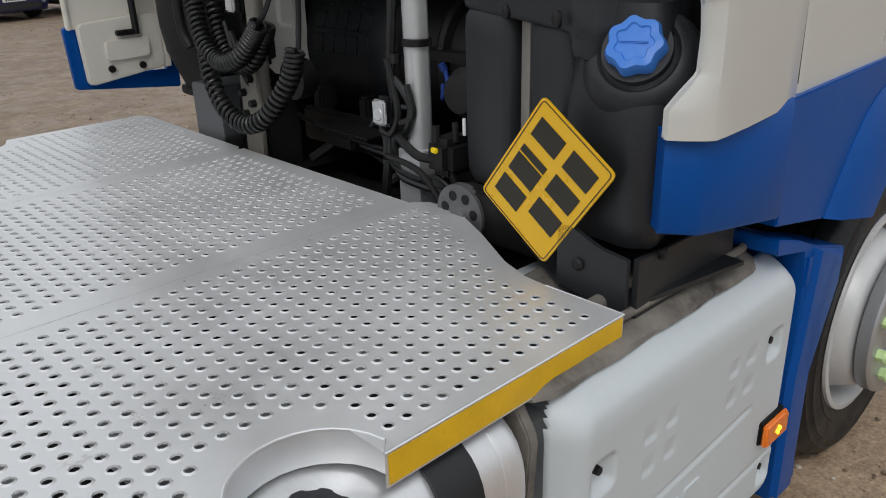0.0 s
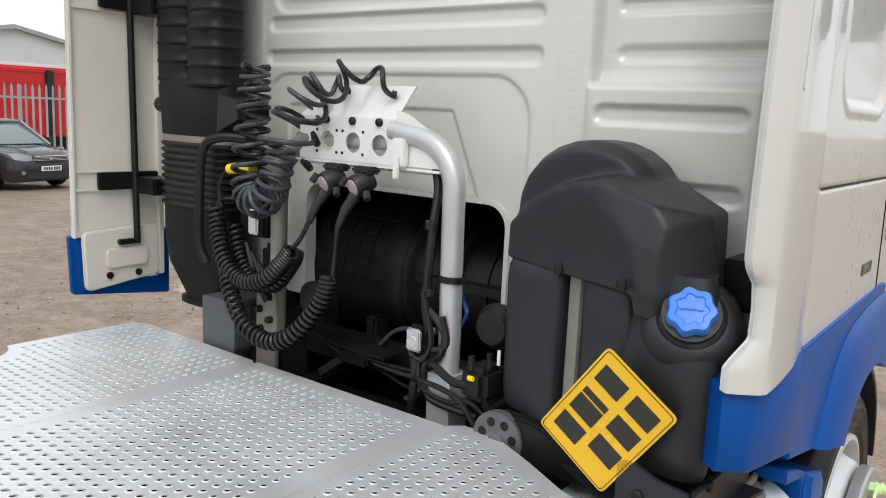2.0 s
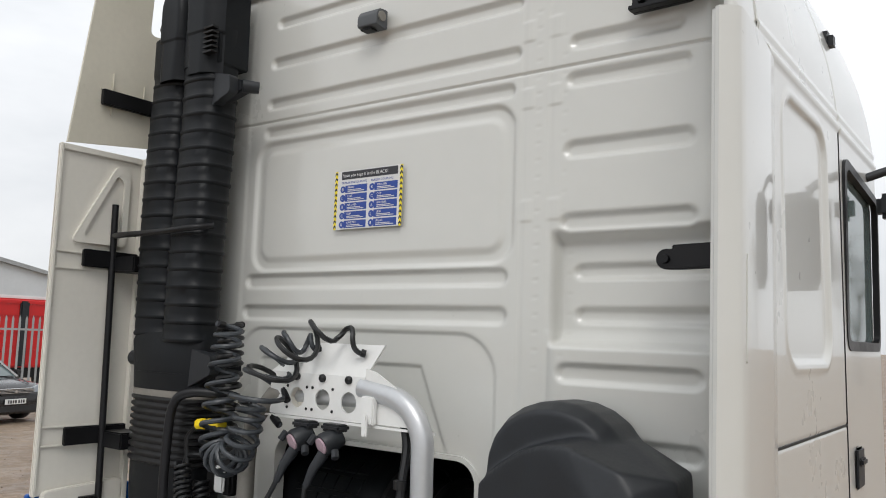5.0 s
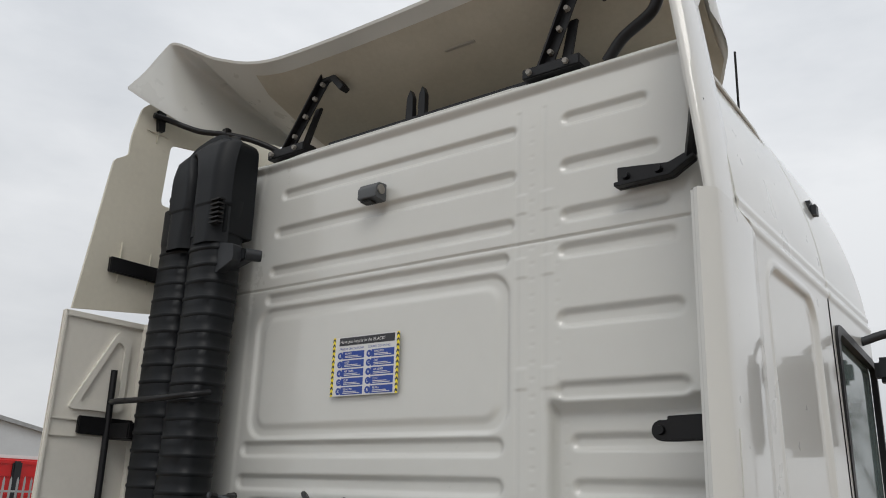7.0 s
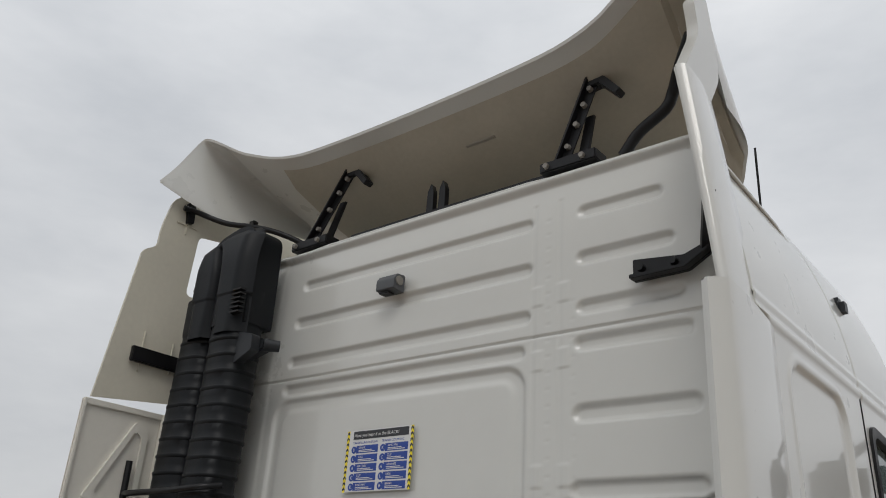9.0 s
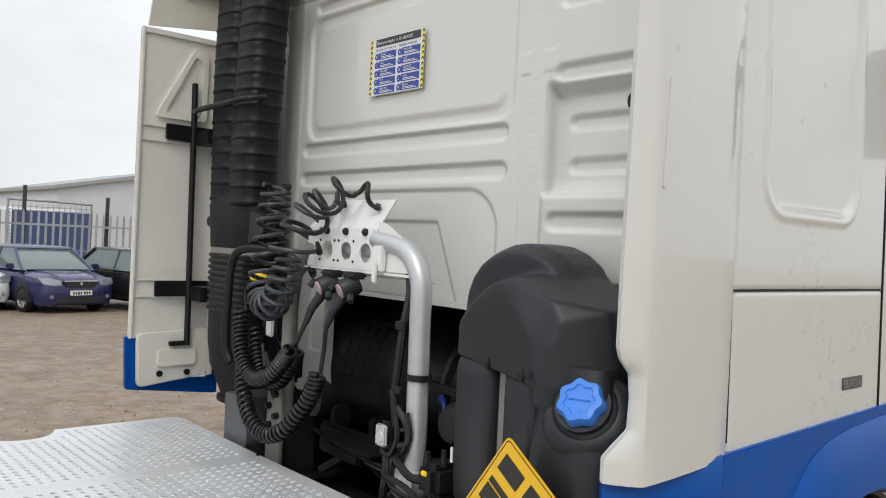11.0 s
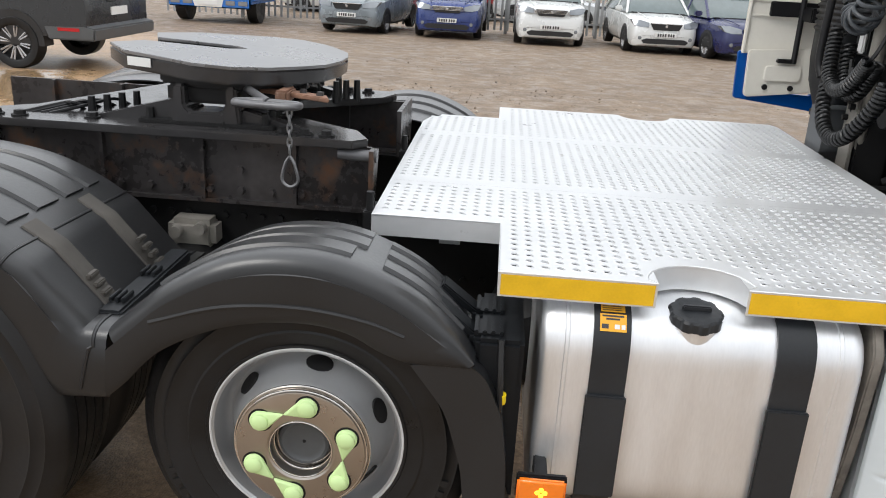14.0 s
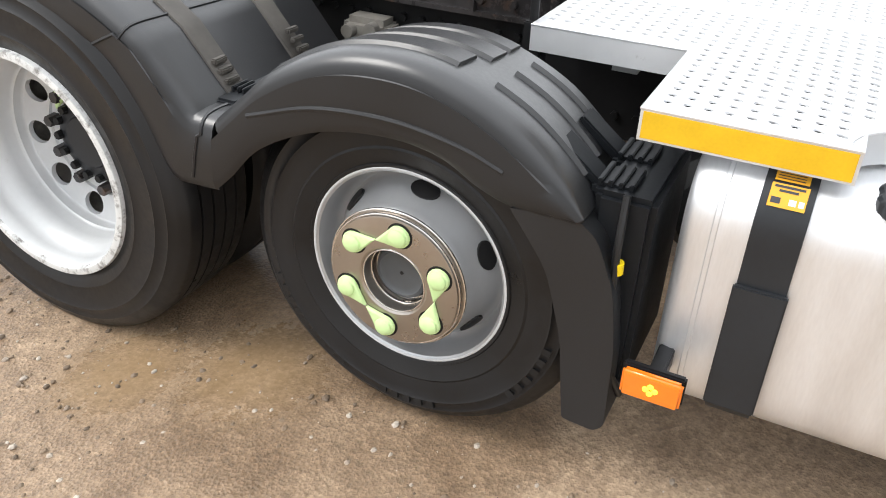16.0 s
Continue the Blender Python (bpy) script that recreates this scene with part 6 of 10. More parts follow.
def build_drive_wheel():
    y, z, X = -2.695, 0.415, 1.160
    w = thing("drive_axle_wheel", "twin drive wheel with deep pale rim and chipped edge", "wheel", "lorry wheels", at=(1.0, y, z))
    R, rim = 0.512, 0.297
    part("tyre", tyre_mesh(R, rim, 0.285, X + 0.004, y, z), M_RUBBER, w, "worn black outer tyre")
    part("inner_tyre", tyre_mesh(R, rim, 0.275, 0.83, y, z), M_RUBBER, w, "muddy inner tyre of the pair")
    bm = B()
    dish(bm, [(rim + 0.010, -0.012), (rim + 0.022, -0.002), (rim + 0.020, 0.008), (rim + 0.006, 0.010), (rim - 0.004, -0.004), (rim - 0.007, -0.035), (rim - 0.010, -0.066), (rim - 0.024, -0.078), (rim - 0.027, -0.122), (rim - 0.031, -0.150), (0.263, -0.158), (0.260, -0.160), (0.2595, -0.182), (0.2575, -0.188), (0.2555, -0.190)], X, y, z, 96)
    ri = part("rim", bm, M_RIMWHITE, w, "pale grey deep dished rim", sharp=50)
    bm = B()
    dish(bm, [(rim + 0.025, -0.004), (rim + 0.023, 0.011), (rim + 0.012, 0.0135), (rim + 0.004, 0.0125), (rim - 0.001, 0.002)], X, y, z, 96)
    part("rim_edge", bm, M_CHIPPED, ri, "white rim edge with chipped rusty paint")
    # wheel disc pierced by ten round openings
    n, r0, rc, r1, hr, seg = 10, 0.178, 0.2185, 0.2565, 0.0355, 20
    def fall(r):
        return X - 0.190 - 0.018 * (0.2565 - r) / 0.0785
    bm = B()
    half = math.pi / n
    for k in range(n):
        mid = k * math.tau / n + 0.10
        def put(u, v, back=0.0):
            a, r = mid + u / rc, rc + v
            return bm.verts.new((fall(r) - back, y + r * math.cos(a), z + r * math.sin(a)))
        hu, hv0, hv1 = half * rc, r1 - rc, rc - r0
        outer, inner, back = [], [], []
        for i in range(seg):
            a = (i + 0.5) / seg * math.tau
            c, q = math.cos(a), math.sin(a)
            m = min(hu / abs(c) if c else 9, (hv0 if q > 0 else hv1) / abs(q) if q else 9)
            outer.append(put(c * m, q * m))
            inner.append(put(c * hr, q * hr))
            back.append(put(c * hr * 0.97, q * hr * 0.97, 0.014))
        for i in range(seg):
            j = (i + 1) % seg
            a0, a1 = (i + 0.5) / seg * math.tau, (j + 0.5) / seg * math.tau
            on_u = [abs(math.cos(a)) * (hv0 if math.sin(a) > 0 else hv1) > abs(math.sin(a)) * hu for a in (a0, a1)]
            if on_u[0] != on_u[1]:
                cu = hu if math.cos(a0) + math.cos(a1) > 0 else -hu
                cv = hv0 if math.sin(a0) + math.sin(a1) > 0 else -hv1
                bm.faces.new((outer[i], put(cu, cv), outer[j], inner[j], inner[i]))
            else:
                bm.faces.new((outer[i], outer[j], inner[j], inner[i]))
            bm.faces.new((inner[i], inner[j], back[j], back[i]))
    bmesh.ops.remove_doubles(bm, verts=bm.verts, dist=1e-5)
    dish(bm, [(0.1785, -0.2078), (0.174, -0.207), (0.170, -0.214), (0.150, -0.216), (0.0, -0.216)], X, y, z, 64)
    part("wheel_disc", bm, M_RIMWHITE, ri, "pale disc with round openings", sharp=40)
    bm = B()
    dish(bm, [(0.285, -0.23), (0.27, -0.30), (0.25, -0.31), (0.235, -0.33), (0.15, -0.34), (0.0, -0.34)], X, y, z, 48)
    part("inner_rim", bm, M_DIRTY, w, "mottled dark brown inner wheel behind the openings")
    bm = B()
    dish(bm, [(0.132, -0.216), (0.128, -0.206), (0.120, -0.198), (0.114, -0.190), (0.100, -0.186), (0.078, -0.184), (0.074, -0.178), (0.0, -0.174)], X, y, z, 48)
    hub = part("hub", bm, M_PLASTIC, w, "dark bolted axle hub")
    bm = B()
    for k in range(14):
        a = k * math.tau / 14
        cyl(bm, (X - 0.205, y + 0.108 * math.cos(a), z + 0.108 * math.sin(a)), (X - 0.170, y + 0.108 * math.cos(a), z + 0.108 * math.sin(a)), 0.0135, 0.012, 6)
    part_each("hub_bolt", bm, M_DARK, hub)
    for k in range(10):
        a = k * math.tau / 10 + 0.42
        cy, cz = y + 0.1505 * math.cos(a), z + 0.1505 * math.sin(a)
        bm = B()
        cyl(bm, (X - 0.218, cy, cz), (X - 0.180, cy, cz), 0.0185, 0.0165, 6)
        part("wheel_nut", bm, M_RUST, w, "rusty wheel nut")
        if k in (3, 8):
            bm = B()
            indicator(bm, X - 0.203, cy, cz, a + 2.0, 0.019)
            part("nut_indicator", bm, M_LIME, w, "lime nut indicator")
    return w


def build_front_wheel():
    y, z = 1.245, 0.425
    w = thing("front_wheel", "steered front wheel with pale rim and lime indicators", "wheel", "lorry wheels", at=(1.0, y, z))
    R, rim = 0.472, 0.292
    part("tyre", tyre_mesh(R, rim, 0.29, 1.085, y, z), M_RUBBER, w, "black front tyre")
    bm = B()
    dish(bm, [(rim + 0.010, -0.012), (rim + 0.022, -0.002), (rim + 0.020, 0.008), (rim + 0.004, 0.010), (rim - 0.008, -0.01), (rim - 0.014, -0.045), (rim - 0.018, -0.068), (0.270, -0.072), (0.262, -0.062), (0.248, -0.030), (0.236, 0.000), (0.228, 0.024), (0.216, 0.036), (0.19, 0.040), (0.0, 0.040)], 1.080, y, z)
    ri = part("rim", bm, M_RIMWHITE, w, "pale painted rim with oval holes")
    bm = B()
    # dark pads in place of pierced vents, shade put into the colour
    hole_shade_ring(bm, 10, 0.2545, 0.027, 0.0170, 1.0345, y, z, 2.3, 0.2)
    part_each("vent_shade", bm, M_DARK, ri)
    bm = B()
    dish(bm, [(0.185, 0.039), (0.205, 0.046), (0.222, 0.048), (0.2245, 0.052), (0.2245, 0.082), (0.219, 0.089), (0.212, 0.091), (0.140, 0.088), (0.133, 0.080), (0.130, 0.040)], 1.080, y, z, 64)
    part("nut_ring", bm, M_RIM, w, "grey ring under the wheel nuts")
    bm = B()
    dish(bm, [(0.125, 0.0385), (0.105, 0.048), (0.098, 0.066), (0.08, 0.074), (0.0, 0.078)], 1.080, y, z, 32)
    part("hub", bm, M_RIM, w, "grey hub")
    for k in range(10):
        a = k * math.tau / 10 + 0.3
        bm = B()
        cy, cz = y + 0.1675 * math.cos(a), z + 0.1675 * math.sin(a)
        cyl(bm, (1.164, cy, cz), (1.202, cy, cz), 0.018, 0.017, 6)
        indicator(bm, 1.188, cy, cz, a + 1.9, 0.021)
        part("nut_indicator", bm, M_LIME, w, "lime nut indicator")
    return w


tag = build_tag_wheel()
drive = build_drive_wheel()
frontw = build_front_wheel()
for ob, m in ((tag, pose(-1.32, -1.602, 0.405, 0, 0, 180)), (drive, pose(-1.27, -2.695, 0.415, 0, 0, 180)), (frontw, pose(-1.27, 1.245, 0.425, 0, 0, 180))):
    copy_thing(ob, m)


# ---- mudguards ----


def guard_drop(x, x_in):
    """Height of a mudguard's top over its outer edge line."""
    return 0.010 - 0.036 * (1.093 - x) / (1.093 - x_in)


def guard_surface(line, x_out, x_in, inner, crown=0.010, fall=0.036):
    """A mudguard: its section runs from the lower edge of the side over a rounded shoulder to the inner edge."""
    rows = []
    for i, (y, z) in enumerate(line):
        a, b = line[max(i - 1, 0)], line[min(i + 1, len(line) - 1)]
        t = Vector((b[0] - a[0], b[1] - a[1])).normalized()
        n = Vector((-t.y, t.x))
        iy, iz = inner[i]
        pts = [(x_out - 0.004, iy, iz), (x_out + 0.002, iy + 0.12 * (y - iy), iz + 0.12 * (z - iz)), (x_out + 0.006, (y + iy) / 2, (z + iz) / 2), (x_out + 0.005, y * 0.78 + iy * 0.22, z * 0.78 + iz * 0.22)]
        r = min(0.040, 0.28 * math.hypot(y - iy, z - iz))
        for q in (0, 1, 2, 3, 4):
            a = q * math.pi / 8
            h = crown * 0.9 - r + r * math.sin(a)
            pts.append((x_out + 0.002 - r * (1 - math.cos(a)), y + n.x * h, z + n.y * h))
        pts.append((x_out - 0.06, y + n.x * crown, z + n.y * crown))
        k = 6
        for j in range(1, k + 1):
            h = crown - fall * j / k
            pts.append((x_out - 0.06 + (x_in - x_out + 0.06) * j / k, y + n.x * h, z + n.y * h))
        rows.append(pts)
    return rows


def fine_line(pts, n=6):
    return [(p.y, p.z) for p in smooth_path([(0, y, z) for y, z in pts], n)]


def build_tag_guard():
    g = thing("mudguard", "ribbed black plastic mudguard over the small wheel", "mudguard", "mudguards", at=(1.0, -1.6, 0.8))
    line = fine_line([(-2.055, 0.675), (-1.98, 0.74), (-1.90, 0.805), (-1.77, 0.872), (-1.63, 0.895), (-1.50, 0.88), (-1.36, 0.82), (-1.26, 0.74), (-1.205, 0.675)], 6)
    inner = along([(-2.072, 0.512), (-2.02, 0.56), (-1.93, 0.65), (-1.78, 0.722), (-1.62, 0.748), (-1.50, 0.735), (-1.41, 0.69), (-1.33, 0.668), (-1.215, 0.672)], len(line))
    rows = guard_surface(line, 1.155, 0.79, inner)
    bm = B()
    curved_panel(bm, rows, [[(x - 0.004, y, z - 0.006) for x, y, z in r] for r in rows])
    arch = part("arch", bm, M_GUARD, g, "ribbed black arch")
    # raised flats over the crown
    for x0, x1, s0, s1 in ((1.075, 0.995, 9, 30), (0.962, 0.888, 8, 31), (0.86, 0.805, 8, 31), (1.062, 1.005, 33, 44), (0.952, 0.898, 33, 44), (0.85, 0.815, 33, 44)):
        a, b = [], []
        for i in range(s0, s1 + 1):
            y, z = line[i]
            t = Vector((line[min(i + 1, len(line) - 1)][0] - line[i - 1][0], line[min(i + 1, len(line) - 1)][1] - line[i - 1][1])).normalized()
            n = Vector((-t.y, t.x))
            ha, hb = guard_drop(x0, 0.79), guard_drop(x1, 0.79)
            a.append([(x0 + 0.010, y + n.x * (ha - 0.004), z + n.y * (ha - 0.004)), (x0, y + n.x * (ha + 0.008), z + n.y * (ha + 0.008)), (x1, y + n.x * (hb + 0.008), z + n.y * (hb + 0.008)), (x1 - 0.010, y + n.x * (hb - 0.004), z + n.y * (hb - 0.004))])
        bm = B()
        loft(bm, a)
        part("rib", bm, M_GUARD, arch)
    bm = B()
    # side crease
    crease = fine_line([(-1.95, 0.72), (-1.78, 0.772), (-1.60, 0.785), (-1.45, 0.765), (-1.36, 0.735)], 6)
    tube(bm, [(1.1575, y, z) for y, z in crease], 0.0065, 8)
    part("side_crease", bm, M_GUARD, arch)
    bm = B()
    prism(bm, rounded([(-1.345, 0.662), (-1.215, 0.676), (-1.17, 0.645), (-1.125, 0.54), (-1.105, 0.40), (-1.10, 0.215), (-1.12, 0.195), (-1.19, 0.20), (-1.215, 0.40), (-1.26, 0.55)], [0.004, 0.012, 0.03, 0.03, 0.03, 0.01, 0.01, 0.01, 0.03, 0.04]), "x", 0.80, 1.150, 0.008)
    part("rear_flap", bm, M_GUARD, g, "black lower flap ahead of the wheel")
    # carrier and clips take a darker plastic: the deck's shade as colour
    bm = B()
    box(bm, 0.80, 1.10, -1.20, -1.085, 0.28, 0.715, 0.012)
    part("carrier", bm, M_INTAKE, g, "black carrier box behind the flap, darkened for deck shade")
    bm = B()
    for x in (1.03, 0.90):
        box(bm, x - 0.05, x + 0.05, -1.215, -1.13, 0.685, 0.72, 0.01)
        for k in range(4):
            box(bm, x - 0.045, x + 0.045, -1.205 + 0.02 * k, -1.195 + 0.02 * k, 0.715, 0.728, 0.002)
        prism(bm, [(-1.30, 0.765), (-1.20, 0.69), (-1.19, 0.705), (-1.29, 0.782)], "x", x - 0.03, x + 0.03, 0.004)
    part_each("clip", bm, M_INTAKE, g, "black rubber fixing straps, darkened for deck shade")
    bm = B()
    tube(bm, smooth_path([(1.10, -1.14, 0.72), (1.13, -1.135, 0.60), (1.125, -1.13, 0.45), (1.14, -1.12, 0.38), (1.10, -1.09, 0.27)], 6), 0.008, 8)
    cable = part("cable", bm, M_HOSE, g, "black corrugated cable")
    bm = B()
    cyl(bm, (1.122, -1.13, 0.57), (1.126, -1.13, 0.595), 0.011, 0.011, 10)
    part("cable_tag", bm, M_YCONN, cable, "small yellow tag")
    return g


def build_drive_guard():
    g = thing("mudguard", "ribbed black plastic mudguard over the drive wheel", "mudguard", "mudguards", at=(1.0, -2.7, 0.9))
    line = fine_line([(-3.36, 0.72), (-3.22, 0.86), (-3.05, 0.945), (-2.85, 0.985), (-2.68, 0.985), (-2.50, 0.955), (-2.36, 0.895), (-2.245, 0.822)], 6)
    for a, b in (((-2.245, 0.822), (-2.183, 0.749)), ((-2.183, 0.749), (-2.121, 0.676)), ((-2.121, 0.676), (-2.059, 0.674))):
        line += [(a[0] + (b[0] - a[0]) * k / 6, a[1] + (b[1] - a[1]) * k / 6) for k in range(1, 7)]
    inner = along([(-3.28, 0.66), (-3.20, 0.76), (-3.08, 0.835), (-2.87, 0.87), (-2.66, 0.855), (-2.46, 0.815), (-2.36, 0.77), (-2.28, 0.66), (-2.21, 0.52), (-2.13, 0.508), (-2.065, 0.512)], len(line))
    rows = guard_surface(line, 1.152, 0.50, inner)
    bm = B()
    curved_panel(bm, rows, [[(x - 0.004, y, z - 0.006) for x, y, z in r] for r in rows])
    arch = part("arch", bm, M_GUARD, g, "ribbed black arch")
    for k in (40, 57):
        bm = B()
        tube(bm, rows[k][1:], 0.0045, 6)
        part("joint_ridge", bm, M_GUARD, arch)
    for x0, x1, s0, s1 in ((1.04, 0.95, 8, 37), (0.90, 0.80, 6, 37), (0.75, 0.66, 6, 37), (0.62, 0.56, 6, 37)):
        a = []
        for i in range(s0, s1 + 1):
            y, z = line[i]
            t = Vector((line[i + 1][0] - line[i - 1][0], line[i + 1][1] - line[i - 1][1])).normalized()
            n = Vector((-t.y, t.x))
            ha, hb = guard_drop(x0, 0.50), guard_drop(x1, 0.50)
            a.append([(x0 + 0.010, y + n.x * (ha - 0.004), z + n.y * (ha - 0.004)), (x0, y + n.x * (ha + 0.008), z + n.y * (ha + 0.008)), (x1, y + n.x * (hb + 0.008), z + n.y * (hb + 0.008)), (x1 - 0.010, y + n.x * (hb - 0.004), z + n.y * (hb - 0.004))])
        bm = B()
        loft(bm, a)
        part("rib", bm, M_GUARD, arch)
    bm = B()
    for x0 in (0.985, 0.70):
        a = []
        g0 = guard_drop(x0, 0.50)
        for i in range(38, 57):
            y, z = line[i]
            t = Vector((line[i + 1][0] - line[i - 1][0], line[i + 1][1] - line[i - 1][1])).normalized()
            n = Vector((-t.y, t.x))
            if n.y < 0:
                n = -n
            a.append([(x0 + 0.035, y + n.x * (g0 - 0.005), z + n.y * (g0 - 0.005)), (x0 + 0.031, y + n.x * (g0 + 0.007), z + n.y * (g0 + 0.007)), (x0 - 0.031, y + n.x * (g0 + 0.007), z + n.y * (g0 + 0.007)), (x0 - 0.035, y + n.x * (g0 - 0.005), z + n.y * (g0 - 0.005))])
        loft(bm, a)
        for k in range(4):
            y, z = -2.17 + 0.016 * k, 0.748 - 0.021 * k
            box(bm, x0 - 0.022, x0 + 0.022, y - 0.004, y + 0.012, z - 0.002, z + 0.012, 0.003)
    part_each("strap", bm, M_STRAP, g, "black rubber fixing straps, darkened for deck shade with ridged ends")
    bm = B()
    box(bm, 0.60, 1.06, -2.125, -2.065, 0.655, 0.692, 0.006)
    for x in (0.98, 0.80):
        for k in range(3):
            box(bm, x - 0.03, x + 0.03, -2.118 + 0.016 * k, -2.110 + 0.016 * k, 0.692, 0.706, 0.002)
    part("valley_tread", bm, M_PLASTIC, g, "ridged joint between the two mudguards")
    return g


build_tag_guard()
build_drive_guard()


def build_left_guards():
    """Plain matching guards on the far side."""
    g = thing("mudguard", "black mudguard beyond the coupling", "mudguard", "mudguards", at=(-1.3, -2.7, 0.8))
    for pts in ([(-3.36, 0.72), (-3.22, 0.86), (-3.05, 0.945), (-2.85, 0.985), (-2.68, 0.985), (-2.50, 0.955), (-2.36, 0.895), (-2.25, 0.825), (-2.135, 0.675)], [(-2.055, 0.675), (-1.98, 0.74), (-1.90, 0.805), (-1.77, 0.872), (-1.63, 0.895), (-1.50, 0.88), (-1.36, 0.82), (-1.26, 0.74), (-1.205, 0.675)]):
        fl = fine_line(pts, 4)
        mid = Vector((sum(p[0] for p in pts) / len(pts), 0.4))
        rows = guard_surface(fl, 1.152, 0.50, [(y + 0.13 * (mid.x - y), z + 0.25 * (mid.y - z)) for y, z in fl])
        bm = B()
        a = [[(-0.26 - x, y, z) for x, y, z in r] for r in rows]
        curved_panel(bm, a, [[(x, y, z - 0.006) for x, y, z in r] for r in a])
        arch = part("arch", bm, M_GUARD, g)
        n_rows = len(a)
        for x0, x1 in ((1.06, 0.97), (0.91, 0.82), (0.76, 0.67)):
            rib = []
            for i in range(n_rows // 5, n_rows - n_rows // 5):
                (y, z), (yp, zp), (yn, zn) = fl[i], fl[i - 1], fl[i + 1]
                t = Vector((yn - yp, zn - zp)).normalized()
                n = Vector((-t.y, t.x))
                rib.append([(-0.26 - xx, y + n.x * (guard_drop(xx, 0.50) + h), z + n.y * (guard_drop(xx, 0.50) + h)) for xx, h in ((x0 + 0.010, -0.004), (x0, 0.010), (x1, 0.010), (x1 - 0.010, -0.004))])
            bm = B()
            loft(bm, rib)
            part("rib", bm, M_GUARD, arch)


build_left_guards()

# ---- fuel tank and battery box ----


def build_fuel_tank():
    t = thing("fuel_tank", "brushed aluminium fuel tank held by black straps", "fuel tank", at=(0.75, -0.67, 0.5))
    sec = rounded([(1.055, 0.235), (1.055, 0.79), (0.42, 0.79), (0.42, 0.235)], [0.12, 0.13, 0.06, 0.06], 8)
    def ring(y, k):
        cx, cz = 0.74, 0.51
        return [(cx + (x - cx) * k, y, cz + (z - cz) * k) for x, z in sec]
    bm = B()
    loft(bm, [ring(-1.045, 0.90), ring(-1.045, 0.955), ring(-1.035, 0.985), ring(-1.015, 1.0), ring(-0.325, 1.0), ring(-0.305, 0.985), ring(-0.296, 0.955), ring(-0.296, 0.90)])
    body = part("shell", bm, M_TANK, t, "brushed aluminium shell", sharp=50)
    bm = B()
    for y in (-0.985, -0.352):
        loft(bm, [ring(y - 0.006, 1.0), ring(y - 0.004, 1.006), ring(y + 0.004, 1.006), ring(y + 0.006, 1.0)], caps=False)
    part_each("weld_seam", bm, M_TANK, body)
    for y0, y1 in ((-0.925, -0.838), (-0.50, -0.412)):
        bm = B()
        loft(bm, [ring(y0, 1.003), ring(y0, 1.022), ring(y1, 1.022), ring(y1, 1.003)], caps=False)
        strap = part("strap", bm, M_PLASTIC, t, "black rubber-lined strap")
        bm = B()
        box(bm, 1.060, 1.0735, y0 - 0.005, y1 + 0.005, 0.30, 0.58, 0.003)
        part("strap_sleeve", bm, M_PLASTIC, strap)
    bm = B()
    cyl(bm, (0.982, -0.685, 0.715), (0.990, -0.685, 0.760), 0.062, 0.059, 32)
    neck = part("filler_neck", bm, M_TANK, t, "welded filler neck")
    axis = Vector((0.16, 0, 1)).normalized()
    o = Vector((0.990, -0.685, 0.757))
    q = axis.to_track_quat("Z", "Y").to_matrix()
    def lobed(r, h):
        return [o + axis * h + q @ Vector(((r + 0.0022 * math.tanh(3 * math.cos(9 * a))) * math.cos(a), (r + 0.0022 * math.tanh(3 * math.cos(9 * a))) * math.sin(a), 0)) for a in np.linspace(0, math.tau, 113)[:-1]]
    bm = B()
    loft(bm, [lobed(0.058, 0.0), lobed(0.063, 0.004), lobed(0.063, 0.026), lobed(0.058, 0.032), lobed(0.045, 0.034), lobed(0.040, 0.033), lobed(0.01, 0.034)])
    cap = part("filler_cap", bm, M_PLASTIC, t, "black ribbed filler cap")
    bm = B()
    top = o + axis * 0.039
    box(bm, top.x - 0.007, top.x + 0.007, top.y - 0.034, top.y + 0.034, top.z - 0.008, top.z + 0.006, 0.003)
    part("cap_grip", bm, M_PLASTIC, cap)
    # warning labels on the strap, following its rounded shoulder
    def on_strap(y0, y1, a0, a1, lift):
        pts = []
        for a in np.linspace(a0, a1, 6):
            ang = radians(a)
            pts.append((0.925 + (0.143 + lift) * math.cos(ang), 0.66 + (0.143 + lift) * math.sin(ang)))
        bmx = B()
        loft(bmx, [[(x, y0, z) for x, z in pts], [(x, y1, z) for x, z in pts]], caps=False, closed=False)
        return bmx
    lab = part("warning_label", on_strap(-0.912, -0.850, 33, 50, 0.0045), M_LABELORANGE, t, "yellow fuel warning label")
    part("upper_label", on_strap(-0.910, -0.853, 52, 63, 0.0045), M_LABELORANGE, t, "small yellow instruction label")
    for k, (a0, a1, y0, y1) in enumerate(((46.8, 48.6, -0.907, -0.856), (43.8, 45.6, -0.898, -0.866), (53.5, 54.2, -0.906, -0.86), (55.6, 56.3, -0.906, -0.86), (57.7, 58.4, -0.906, -0.86), (59.8, 61.2, -0.898, -0.872))):
        part("print_bar", on_strap(y0, y1, a0, a1, 0.0052), M_LABELBLACK, lab)
    for y0, y1 in ((-0.878, -0.866), (-0.862, -0.853)):
        part("pictogram", on_strap(y0, y1, 35.5, 39.8, 0.0052), M_LABELWHITE, lab)
    part("warning_triangle", on_strap(-0.908, -0.892, 35.5, 39.8, 0.0052), M_LABELBLACK, lab)
    return t


build_fuel_tank()


